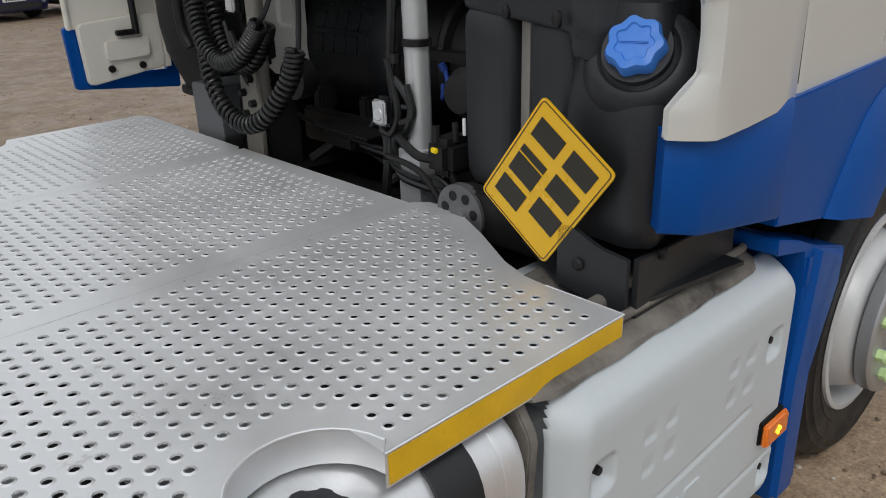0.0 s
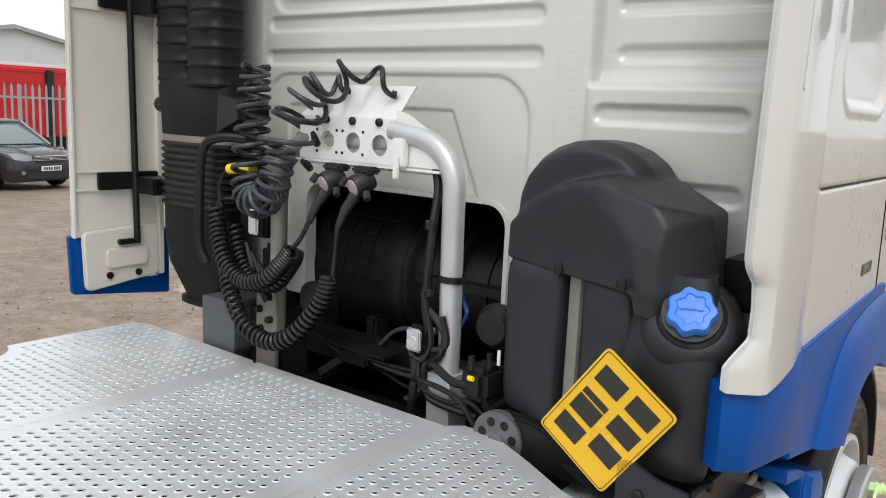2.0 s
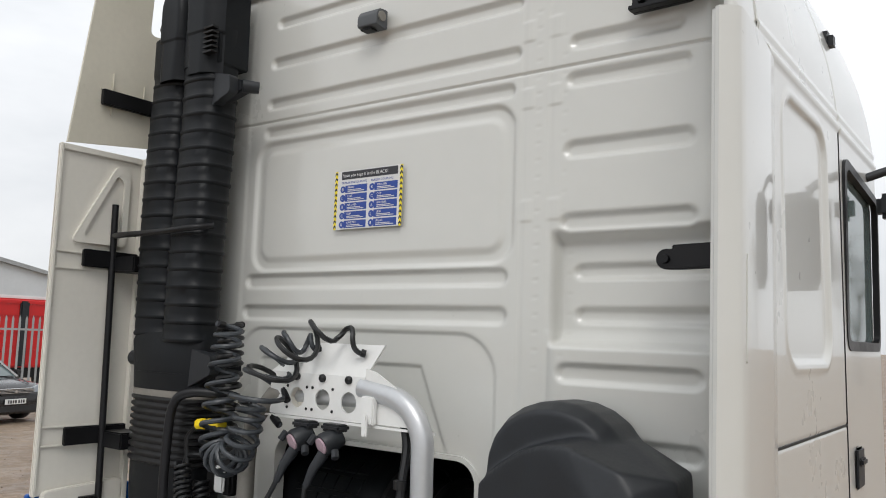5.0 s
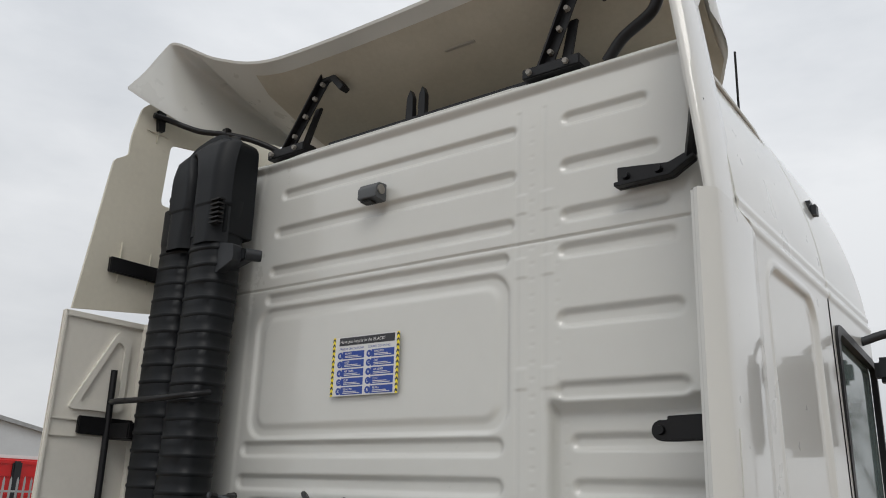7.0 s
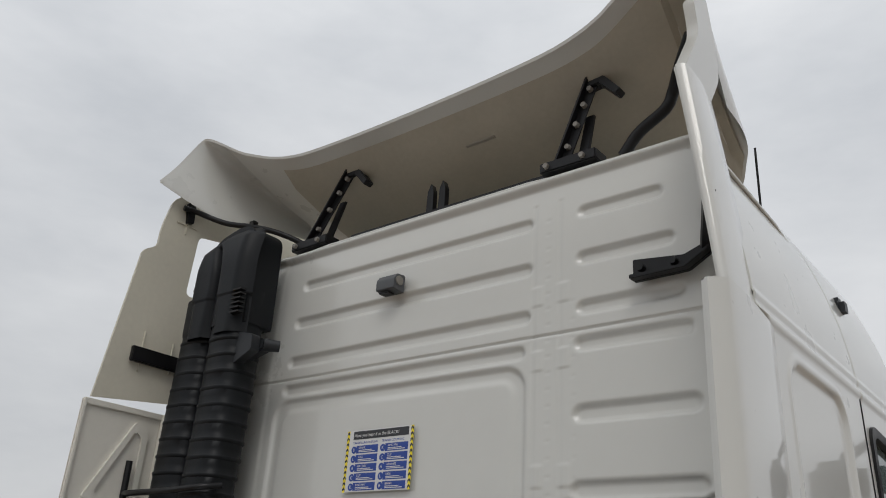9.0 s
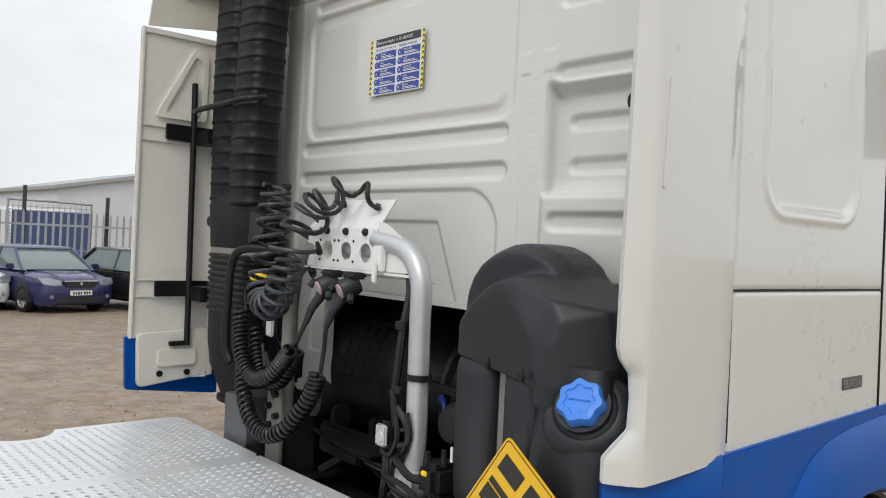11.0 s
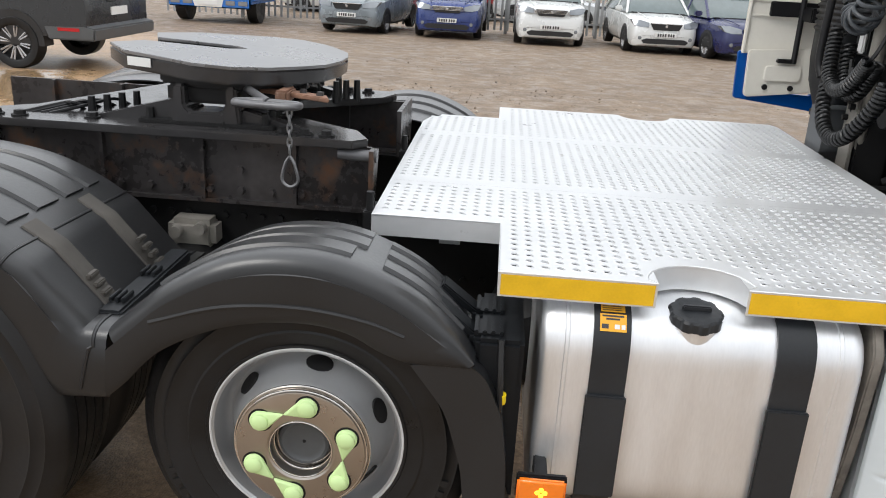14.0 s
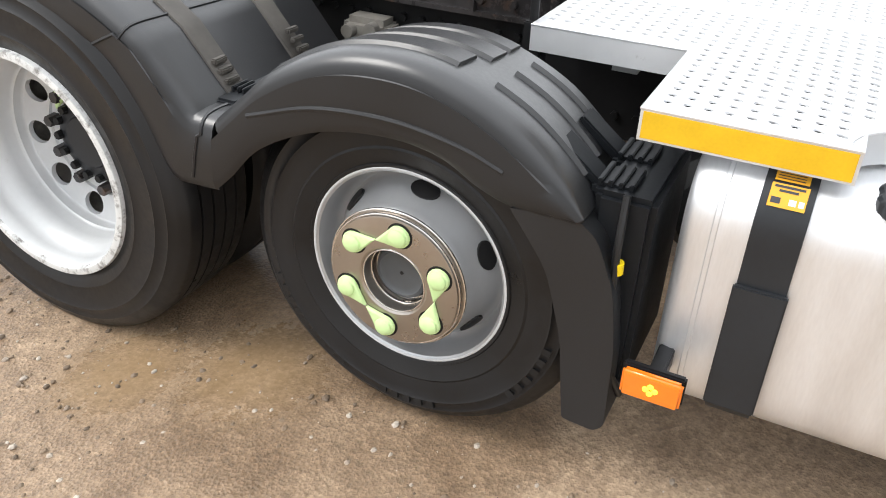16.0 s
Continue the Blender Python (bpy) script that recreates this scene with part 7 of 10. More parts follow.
def marker_lamp(y, x, z, reach=0.0):
    lamp = thing("marker_lamp", "lit amber side marker lamp with black rim", "marker lamp", "side marker lamps", at=(x, y, z))
    bm = B()
    box(bm, x - 0.014, x + 0.002, y - 0.060, y + 0.060, z - 0.030, z + 0.036, 0.004)
    part("housing", bm, M_BLACKMETAL, lamp)
    if reach:
        bm = B()
        box(bm, x - 0.013 - reach, x - 0.013, y - 0.016, y + 0.016, z - 0.024, z + 0.020, 0.003)
        part("bracket", bm, M_BLACKMETAL, lamp, "black bracket fixed to the tank")
    bm = B()
    box(bm, x, x + 0.018, y - 0.058, y + 0.058, z - 0.032, z + 0.031, 0.006, 3)
    lens = part("lens", bm, M_ORANGE, lamp, "orange reflector lens")
    bm = B()
    for dy, dz in ((0, 0.008), (-0.009, 0), (0.009, 0), (0, -0.008)):
        lathe(bm, [(0.0065, 0.0), (0.005, 0.003), (0, 0.004)], (x + 0.0175, y + dy, z + dz), (1, 0, 0), 10)
    part_each("lit_diode", bm, M_GLOW, lens, "glowing amber diodes")
    return lamp


marker_lamp(-1.02, 1.160, 0.37, 0.115)


def build_battery_box():
    b = thing("battery_box", "pale grey battery box cover below a dirty ledge", "battery box", at=(0.9, 0.15, 0.45))
    xf = 1.10
    Ys, Zs = np.linspace(-0.245, 0.66, 151), np.linspace(0.12, 0.80, 115)
    Y, Z = np.meshgrid(Ys, Zs, indexing="ij")
    d = np.zeros_like(Y)
    edge = round_rect(Y, Z, -0.245, 0.66, 0.12, 0.80, 0.085)
    d -= 0.06 * np.clip((edge + 0.06) / 0.06, 0, 1) ** 2
    d -= 0.03 * np.clip((Z - 0.70) / 0.10, 0, 1) ** 2
    for y, z in ((-0.148, 0.622), (0.528, 0.617), (0.572, 0.235), (-0.135, 0.25)):
        d -= 0.024 * ease(round_rect(Y, Z, y - 0.030, y + 0.034, z - 0.040, z + 0.026, 0.014), 0.016)
    for yb in (0.005, 0.335):
        for j in range(2):
            for i in range(2):
                d -= 0.005 * ease(round_rect(Y, Z, yb + 0.078 * i - 0.02, yb + 0.078 * i + 0.02, 0.612 - 0.075 * j, 0.650 - 0.075 * j, 0.006), 0.008) * np.clip((0.66 - 0.075 * j - Z) / 0.05, 0.2, 1)
    d -= 0.008 * ease(np.abs(Z - (0.432 + 0.065 * (Y + 0.2))) - 0.004, 0.012) * ease(np.abs(Y - 0.11) - 0.33, 0.05)
    d -= 0.008 * ease(np.abs(Z - 0.28) - 0.004, 0.012)
    verts = np.stack([xf + d, Y, Z], -1).reshape(-1, 3) - np.array(b.location)
    keep = edge < 0.003
    nz, faces = len(Zs), []
    for i in range(len(Ys) - 1):
        for j in range(nz - 1):
            if keep[i, j] and keep[i + 1, j + 1] and keep[i + 1, j] and keep[i, j + 1]:
                faces.append((i * nz + j, (i + 1) * nz + j, (i + 1) * nz + j + 1, i * nz + j + 1))
    mesh = bpy.data.meshes.new("cover")
    mesh.from_pydata(verts.tolist(), [], faces)
    mesh.materials.append(M_COVER)
    for p in mesh.polygons:
        p.use_smooth = True
    cover = new("cover", mesh)
    cover.parent = b
    mod = cover.modifiers.new("skin", "SOLIDIFY")
    mod.thickness = 0.005
    tagged(cover, "pale grey moulded cover")
    bm = B()
    box(bm, 0.55, xf - 0.055, -0.225, 0.63, 0.13, 0.765, 0.06, 4)
    part("body", bm, M_COVER, b)
    for y, z in ((-0.148, 0.622), (0.528, 0.617), (0.572, 0.235), (-0.135, 0.25)):
        bm = B()
        cyl(bm, (xf - 0.024, y, z), (xf - 0.008, y, z), 0.010, 0.009, 10)
        part("stud", bm, M_DARK, b, "dark fixing stud")
    bm = B()
    lip = [(0.72, 0.775), (0.72, 0.822), (0.96, 0.826), (1.02, 0.818), (1.045, 0.804), (1.048, 0.792), (1.03, 0.783), (0.98, 0.778)]
    rings = []
    for k in range(29):
        y = -0.262 + 0.80 * k / 28
        out = -0.03 * max(0.0, (y - 0.47) / 0.07) ** 2 - 0.02 * max(0.0, (-0.20 - y) / 0.06) ** 2
        rings.append([(px + (out + 0.004 * noise.noise((y * 14, j * 0.7, 2.0))) * (px > 0.9), y, pz + 0.004 * noise.noise((y * 11, j * 0.9, 7.0))) for j, (px, pz) in enumerate(lip)])
    loft(bm, rings)
    part("ledge", bm, M_DIRTY, b, "muddy steel ledge on top")
    for x, z, r in ((1.00, 0.832, 0.010), (0.94, 0.838, 0.018)):
        bm = B()
        tube(bm, smooth_path([(x - 0.03, -0.27, z - 0.01), (x, -0.22, z), (x + 0.004, 0.10, z + 0.004), (x + 0.012, 0.40, z + 0.008), (x + 0.008, 0.50, z + 0.006), (x - 0.04, 0.55, z)], 6), r, 10)
        part("rubber_lip", bm, M_DIRTY, b, "perished dirty rubber lip")
    bm = B()
    prism(bm, rounded([(0.62, 0.15), (0.62, 0.79), (0.99, 0.79), (1.035, 0.72), (1.02, 0.50), (0.97, 0.15)], 0.02), "y", -0.275, -0.25, 0.006)
    part("end_shield", bm, M_DIRTY, b, "dirty end plate between box and tank")
    # raised wordmark as plain strokes
    bm = B()
    for k in range(5):
        y = -0.19 + 0.086 * k
        lo, hi = 0.338 + 0.003 * k, 0.392 + 0.004 * k
        prism(bm, rounded([(y, lo), (y + 0.066, lo), (y + 0.072, hi), (y + 0.006, hi)], 0.008), "x", xf - 0.002, xf + 0.004, 0.0015)
    part_each("raised_stroke", bm, M_COVER, cover)
    return b


build_battery_box()
marker_lamp(0.568, 1.106, 0.365)

# ---- behind the cab ----


def build_def_tank():
    """Black moulded tank group with the blue filler cap."""
    t = thing("additive_tank", "black moulded additive tank with hooded cover", "tank", at=(0.8, 0.2, 1.0))
    # hood: overlapping solids melted into one moulding
    def hull(points):
        hb = B()
        bmesh.ops.convex_hull(hb, input=[hb.verts.new(p) for p in points])
        mesh = bpy.data.meshes.new("lump")
        hb.to_mesh(mesh)
        hb.free()
        return mesh
    front = [(0.362, 0.262, 1.345), (0.370, 0.256, 1.445), (0.45, 0.226, 1.505), (0.535, 0.192, 1.553), (0.62, 0.157, 1.578), (0.694, 0.135, 1.585), (0.80, 0.085, 1.46), (0.835, 0.070, 1.345)]
    wedge = front + [(0.372, 0.44, 1.34), (0.376, 0.44, 1.46), (0.53, 0.42, 1.57), (0.70, 0.40, 1.615), (0.835, 0.115, 1.545), (0.872, 0.110, 1.50), (0.862, 0.090, 1.44), (0.872, 0.085, 1.34), (0.940, 0.20, 1.525), (0.90, 0.42, 1.52), (0.978, 0.20, 1.34), (0.90, 0.44, 1.34), (0.76, 0.42, 1.59)]
    tab = [(0.80, 0.086, 1.36), (0.872, 0.086, 1.36), (0.977, 0.20, 1.36), (0.915, 0.40, 1.36), (0.86, 0.30, 1.36), (0.825, 0.080, 1.295), (0.865, 0.090, 1.29), (0.975, 0.21, 1.285), (0.91, 0.40, 1.285), (0.86, 0.30, 1.30)]
    hump = []
    for y, k in ((0.262, 0.90), (0.315, 1.0), (0.445, 1.0)):
        for a in np.linspace(0, math.pi, 13):
            hump.append((0.583 + 0.209 * k * math.cos(a), y - 0.008, 1.447 + 0.229 * k * math.sin(a) ** 0.74))
        hump += [(0.382 + 0.205 * (1 - k), y - 0.008, 1.34), (0.790 - 0.205 * (1 - k), y - 0.008, 1.34)]
    bm = B()
    for pts in (wedge, tab, hump):
        lump = hull(pts)
        bm.from_mesh(lump)
        bpy.data.meshes.remove(lump)
    hood = part("hood", bm, M_PLASTIC, t, "black hooded cover", sharp=180)
    melt = hood.modifiers.new("melt", "REMESH")
    melt.mode, melt.voxel_size, melt.use_smooth_shade = "VOXEL", 0.0065, True
    soft = hood.modifiers.new("soft", "SMOOTH")
    soft.factor, soft.iterations = 0.5, 9
    for x, y, z in ((0.578, 0.176, 1.357), (0.80, 0.068, 1.368)):
        bmb = B()
        lathe(bmb, [(0.016, 0), (0.016, 0.006), (0.010, 0.010), (0, 0.010)], (x, y, z), (-0.45, -1, 0), 14)
        part_each("bolt", bmb, M_BLACKMETAL, hood)
    # left cell
    bm = B()
    cell = rounded([(0.368, 0.250), (0.572, 0.182), (0.61, 0.30), (0.61, 0.43), (0.385, 0.43)], 0.03, 3)
    loft(bm, [[(0.50 + (x - 0.50) * k, 0.32 + (y - 0.32) * k, z) for x, y in cell] for z, k in ((0.93, 0.86), (0.95, 0.95), (1.0, 0.985), (1.30, 1.0), (1.33, 0.985), (1.345, 0.93))])
    part("small_cell", bm, M_PLASTIC, t, "black upright side cell")
    bm = B()
    prism(bm, [(0.595, 0.205), (0.635, 0.185), (0.645, 0.20), (0.605, 0.22)], "z", 0.90, 1.345)
    part("strip", bm, M_CASTALLOY, t, "grey metal strap between the cells")
    bm = B()
    cell = rounded([(0.648, 0.160), (0.80, 0.098), (0.86, 0.25), (0.84, 0.40), (0.67, 0.40)], 0.025, 3)
    loft(bm, [[(0.75 + (x - 0.75) * k, 0.26 + (y - 0.26) * k, z) for x, y in cell] for z, k in ((0.94, 0.90), (0.96, 0.97), (1.0, 0.99), (1.32, 1.0), (1.335, 0.98), (1.345, 0.94))])
    part("middle_cell", bm, M_PLASTIC, t, "flat-faced black middle cell")
    # main bottle
    bm = B()
    bottle = rounded([(0.645, 0.215), (0.80, 0.10), (0.965, 0.078), (1.014, 0.112), (0.945, 0.36), (0.90, 0.42), (0.66, 0.42)], [0.05, 0.05, 0.05, 0.05, 0.03, 0.03, 0.05], 4)
    def br(z, k):
        return [(0.86 + (x - 0.86) * k, 0.25 + (y - 0.25) * k, z) for x, y in bottle]
    loft(bm, [br(0.945, 0.93), br(0.965, 0.98), br(1.0, 1.0), br(1.19, 1.0), br(1.225, 0.985), br(1.26, 0.95), br(1.33, 0.90), br(1.40, 0.80)])
    part("bottle", bm, M_PLASTIC, t, "black blow-moulded bottle")
    axis = Vector((0.25, -0.72, 0.50)).normalized()
    o = Vector((0.938, 0.132, 1.306))
    bm = B()
    lathe(bm, [(0.125, -0.12), (0.112, -0.03), (0.098, 0.0), (0.086, 0.010), (0.076, 0.012), (0.070, 0.008), (0.064, 0.012), (0.064, 0.03), (0.0, 0.03)], o, axis, 36)
    neck = part("neck", bm, M_PLASTIC, t, "round black filler neck")
    bm = B()
    seg = 56
    def scal(r, h):
        q = axis.to_track_quat("Z", "Y").to_matrix()
        return [o + axis * h + q @ Vector(((r + 0.0036 * math.cos(7 * k * math.tau / seg)) * math.cos(k * math.tau / seg), (r + 0.0036 * math.cos(7 * k * math.tau / seg)) * math.sin(k * math.tau / seg), 0)) for k in range(seg)]
    loft(bm, [scal(0.049, 0.020), scal(0.0525, 0.024), scal(0.0525, 0.048), scal(0.048, 0.058), scal(0.034, 0.060), scal(0.031, 0.057), scal(0.01, 0.058)])
    cap = part("blue_cap", bm, M_CAPBLUE, t, "bright blue scalloped cap")
    bm = B()
    q = axis.to_track_quat("Z", "Y").to_matrix().to_4x4()
    box(bm, -0.026, 0.026, -0.003, 0.003, 0.056, 0.062, 0.002, 2, Matrix.Translation(o) @ q)
    part("cap_grip", bm, M_CAPBLUE, cap)
    # tray
    bm = B()
    prism(bm, [(0.84, 0.045), (1.005, 0.065), (1.06, 0.40), (0.60, 0.44), (0.60, 0.2)], "z", 0.84, 0.85)
    prism(bm, rounded([(0.835, 0.855), (0.835, 0.975), (0.86, 0.985), (0.93, 0.955), (1.0, 0.945), (1.0, 0.82)], [0.004, 0.004, 0.01, 0.01, 0.004, 0.004]), "y", 0.040, 0.052, 0.002)
    prism(bm, [(0.06, 0.82), (0.06, 0.945), (0.14, 0.94), (0.44, 0.94), (0.44, 0.82)], "x", 1.0, 1.012, 0.002)
    tray = part("tray", bm, M_PLASTIC, t, "dark steel tray")
    bm = B()
    lathe(bm, [(0.013, 0), (0.013, 0.006), (0.008, 0.010), (0, 0.010)], (0.89, 0.040, 0.909), (0, -1, 0), 14)
    lathe(bm, [(0.013, 0), (0.013, 0.006), (0.008, 0.010), (0, 0.010)], (1.012, 0.14, 0.935), (1, 0, 0), 14)
    part_each("bolt", bm, M_DARK, tray)
    bm = B()
    prism(bm, [(0.36, 0.86), (0.40, 0.93), (0.52, 0.93), (0.60, 0.90), (0.84, 0.83), (0.84, 0.80), (0.40, 0.80)], "y", 0.19, 0.24, 0.008)
    part("support_bracket", bm, M_DARK, t, "dark support bracket")
    return t


build_def_tank()


def build_number_plate():
    p = thing("number_plate", "yellow rear number plate leaning at an angle", "number plate", at=(0.80, 0.042, 1.05))
    T, R_, Bq, L = Vector((0.791, 1.230)), Vector((0.966, 1.105)), Vector((0.801, 0.883)), Vector((0.628, 1.006))
    u = (T - L + R_ - Bq) / 2
    v = (T - R_ + L - Bq) / 2
    c = (T + R_ + Bq + L) / 4
    def pt(a, b):
        q = c + u * a + v * b
        return (q.x, q.y)
    corner = [pt(-0.5, -0.5), pt(0.5, -0.5), pt(0.5, 0.5), pt(-0.5, 0.5)]
    bm = B()
    prism(bm, rounded(corner, 0.014, 4), "y", 0.040, 0.044, 0.0008)
    plate = part("plate", bm, M_PLATE, p, "yellow reflective plate")
    bm = B()
    inset, inset2 = [pt(a * 0.482, b * 0.475) for a, b in ((-1, -1), (1, -1), (1, 1), (-1, 1))], [pt(a * 0.476, b * 0.466) for a, b in ((-1, -1), (1, -1), (1, 1), (-1, 1))]
    loft(bm, [[(x, 0.0395, z) for x, z in rounded(inset, 0.010)], [(x, 0.0388, z) for x, z in rounded(inset, 0.010)], [(x, 0.0388, z) for x, z in rounded(inset2, 0.009)], [(x, 0.0395, z) for x, z in rounded(inset2, 0.009)]], caps=False)
    part("border_line", bm, M_PLATEBAR, p)
    # characters stand as plain bars
    for row, cells in ((0.22, (-0.375, -0.145, 0.045, 0.205)), (-0.22, (-0.28, -0.03, 0.215))):
        for k, a in enumerate(cells):
            w = 0.17 if not (row > 0 and k == 2) else 0.06
            bm = B()
            prism(bm, [pt(a, row - 0.17), pt(a + w, row - 0.17), pt(a + w, row + 0.17), pt(a, row + 0.17)], "y", 0.0382, 0.0396)
            part("bar", bm, M_PLATEBAR, plate)
    return p


build_number_plate()


def build_intake():
    """Twin ribbed black air intake stack."""
    s = thing("air_intake", "twin ribbed black plastic air intake", "air intake", at=(-1.06, 0.32, 1.0))
    y0 = 0.22
    def section(w, d, groove, k=1.0):
        pts = []
        n = 34
        for i in range(n):
            a = i / n * math.tau
            c, sn = math.cos(a), math.sin(a)
            x = w * math.copysign(abs(c) ** 0.72, c)
            y = d * math.copysign(abs(sn) ** 0.72, sn)
            if sn < -0.2:
                y += groove * math.exp(-((x / (0.16 * w)) ** 2))
            pts.append((x * k, y * k))
        return pts
    def at(z, w, d, g, cx, cy, k=1.0):
        return [(-1.09 + (cx + 1.065 + x) * 0.86, cy + y, z) for x, y in section(w, d, g, k)]
    bm = B()
    for side, cy in ((-1, 0.325), (1, 0.310)):
        rings = []
        z = 1.80 if side < 0 else 1.78
        while z < 2.82:
            bow = 0.006 * math.sin(z * 5.1 + side)
            for dz, k in ((0.0, 0.955), (0.005, 0.99), (0.010, 1.0), (0.015, 0.985), (0.018, 0.955), (0.042, 0.962), (0.0655, 0.955)):
                rings.append(at(z + dz, 0.122, 0.088, 0, -1.075 + side * 0.129 + 0.02 * (z - 1.7), cy + bow, k))
            z += 0.066
        for zz, w in ((2.835, 0.119), (2.85, 0.124), (2.99, 0.126)):
            rings.append(at(zz, w, 0.088, 0, -1.055 + side * 0.127, cy + 0.004))
        loft(bm, rings)
        part("duct", bm, M_INTAKE, s, "ribbed upright duct", sharp=50)
        bm = B()
    # one hood caps both ducts: higher towards the cab, a curved groove running down its face
    Xh, Zh = np.meshgrid(np.linspace(-1.29, -0.82, 85), np.linspace(2.80, 3.30, 105), indexing="ij")
    top = 3.288 - 0.085 * np.clip((-1.0 - Xh) / 0.24, 0, 1) ** 1.4 - 0.06 * np.clip((Xh + 0.94) / 0.09, 0, 1) ** 2
    left, right = -1.238 + 0.03 * np.clip((Zh - 3.12) / 0.15, 0, 1) + 0.012 * (Zh < 2.968), -0.852 - 0.010 * (Zh < 2.958)
    rim_d = np.minimum(np.minimum(Xh - left, right - Xh), np.minimum(top - Zh, 1.0))
    bulge = 0.060 * np.clip(1 - rim_d / 0.07, 0, 1) ** 2.2
    gx = -1.045 - 0.05 * np.clip((Zh - 3.06) / 0.16, 0, 1) ** 2
    valley = 0.016 + 0.012 * np.clip((3.0 - Zh) / 0.18, 0, 1)
    groove = 0.048 * np.exp(-((Xh - gx) / valley) ** 2) * (1 / (1 + np.exp((Zh - 3.20) / 0.008)))
    Yh = 0.218 + bulge + groove + 0.05 * np.clip((Zh - 3.08) / 0.24, 0, 1) ** 2 + 0.004 * (Zh < 2.963)
    keep = rim_d > -0.004
    nzh, faces = Xh.shape[1], []
    for i in range(Xh.shape[0] - 1):
        for j in range(nzh - 1):
            if keep[i, j] and keep[i + 1, j] and keep[i + 1, j + 1] and keep[i, j + 1]:
                faces.append((i * nzh + j, (i + 1) * nzh + j, (i + 1) * nzh + j + 1, i * nzh + j + 1))
    hm = bpy.data.meshes.new("top_hood")
    hm.from_pydata((np.stack([Xh, Yh, Zh], -1).reshape(-1, 3) - np.array(s.location)).tolist(), [], faces)
    hm.materials.append(M_INTAKE)
    for pg in hm.polygons:
        pg.use_smooth = True
    hood = tagged(new("top_hood", hm), "smooth black hood over both ducts")
    hood.parent = s
    bm = B()
    prism(bm, rounded([(-1.215, 2.84), (-1.228, 3.12), (-1.20, 3.185), (-1.12, 3.255), (-1.0, 3.282), (-0.925, 3.278), (-0.872, 3.235), (-0.864, 2.84)], [0.01, 0.03, 0.04, 0.04, 0.03, 0.04, 0.04, 0.01], 4), "y", 0.262, 0.405, 0.03)
    part("hood_back", bm, M_INTAKE, s)
    bm = B()
    tube(bm, smooth_path([(-1.215, 0.26, 3.055), (-1.243, 0.27, 3.04), (-1.250, 0.32, 3.02), (-1.225, 0.37, 2.99)], 5), 0.014, 8)
    part("mouth_lip", bm, M_INTAKE, s)
    bm = B()
    loft(bm, [at(1.66, 0.25, 0.10, 0, -1.065, 0.335), at(1.78, 0.256, 0.102, 0, -1.07, 0.33), at(1.815, 0.25, 0.085, 0, -1.07, 0.33)])
    part("junction", bm, M_INTAKE, s)
    bm = B()
    loft(bm, [at(1.80, 0.17, 0.035, 0, -1.08, 0.385), at(3.10, 0.17, 0.035, 0, -1.06, 0.385)])
    part("back_plate", bm, M_INTAKE, s)
    bm = B()
    loft(bm, [at(1.60, 0.245, 0.112, 0, -1.065, 0.345), at(1.665, 0.25, 0.115, 0.0, -1.065, 0.345)])
    part("neck_band", bm, M_INTAKE, s)
    bm = B()
    loft(bm, [at(1.568, 0.236, 0.108, 0, -1.065, 0.345), at(1.568, 0.240, 0.111, 0, -1.065, 0.345), at(1.60, 0.240, 0.111, 0, -1.065, 0.345), at(1.60, 0.236, 0.108, 0, -1.065, 0.345)])
    part("hose_clamp", bm, M_CASTALLOY, s, "metal hose clamp")
    rings, z = [], 1.325
    while z < 1.56:
        for dz, k in ((0.0, 0.93), (0.007, 1.0), (0.016, 1.0), (0.022, 0.93)):
            rings.append(at(z + dz, 0.248, 0.118, 0, -1.065, 0.345, k))
        z += 0.0255
    bm = B()
    loft(bm, rings)
    part("bellows", bm, M_RUBBER, s, "black rubber bellows", sharp=60)
    bm = B()
    loft(bm, [at(1.335, 0.235, 0.11, 0, -1.065, 0.345), at(1.20, 0.235, 0.11, 0, -1.06, 0.345), at(1.10, 0.22, 0.105, 0, -1.045, 0.345), at(1.02, 0.17, 0.09, 0, -1.02, 0.345), at(0.975, 0.14, 0.08, 0, -1.01, 0.345), at(0.97, 0.18, 0.09, 0, -1.01, 0.345), at(0.95, 0.18, 0.09, 0, -1.01, 0.345)])
    part("lower_duct", bm, M_INTAKE, s, "smooth black lower duct")
    bm = B()
    for z0, x0 in ((2.745, -0.865), (1.70, -0.875)):
        prism(bm, rounded([(x0 - 0.05, z0 - 0.085), (x0 - 0.04, z0 + 0.06), (x0 + 0.075, z0 + 0.035), (x0 + 0.08, z0 - 0.03), (x0 + 0.02, z0 - 0.055)], 0.012), "y", 0.26, 0.30, 0.004)
        prism(bm, [(x0 - 0.02, z0 - 0.05), (x0 + 0.0, z0 + 0.05), (x0 + 0.10, z0 + 0.02), (x0 + 0.10, z0 - 0.02)], "y", 0.30, 0.345, 0.006)
        cyl(bm, (x0 + 0.09, 0.31, z0), (x0 + 0.125, 0.36, z0), 0.026, 0.022, 14)
    cyl(bm, (-1.33, 0.30, 1.71), (-1.27, 0.30, 1.71), 0.03, 0.03, 12)
    part_each("mounting_lug", bm, M_PLASTIC, s, "black mounting lugs with bolts")
    bm = B()
    for k in range(6):
        box(bm, -0.90, -0.845, 0.212, 0.24, 2.866 + 0.019 * k, 2.873 + 0.019 * k)
    part_each("grille_slot", bm, M_DARK, s)
    return s


build_intake()


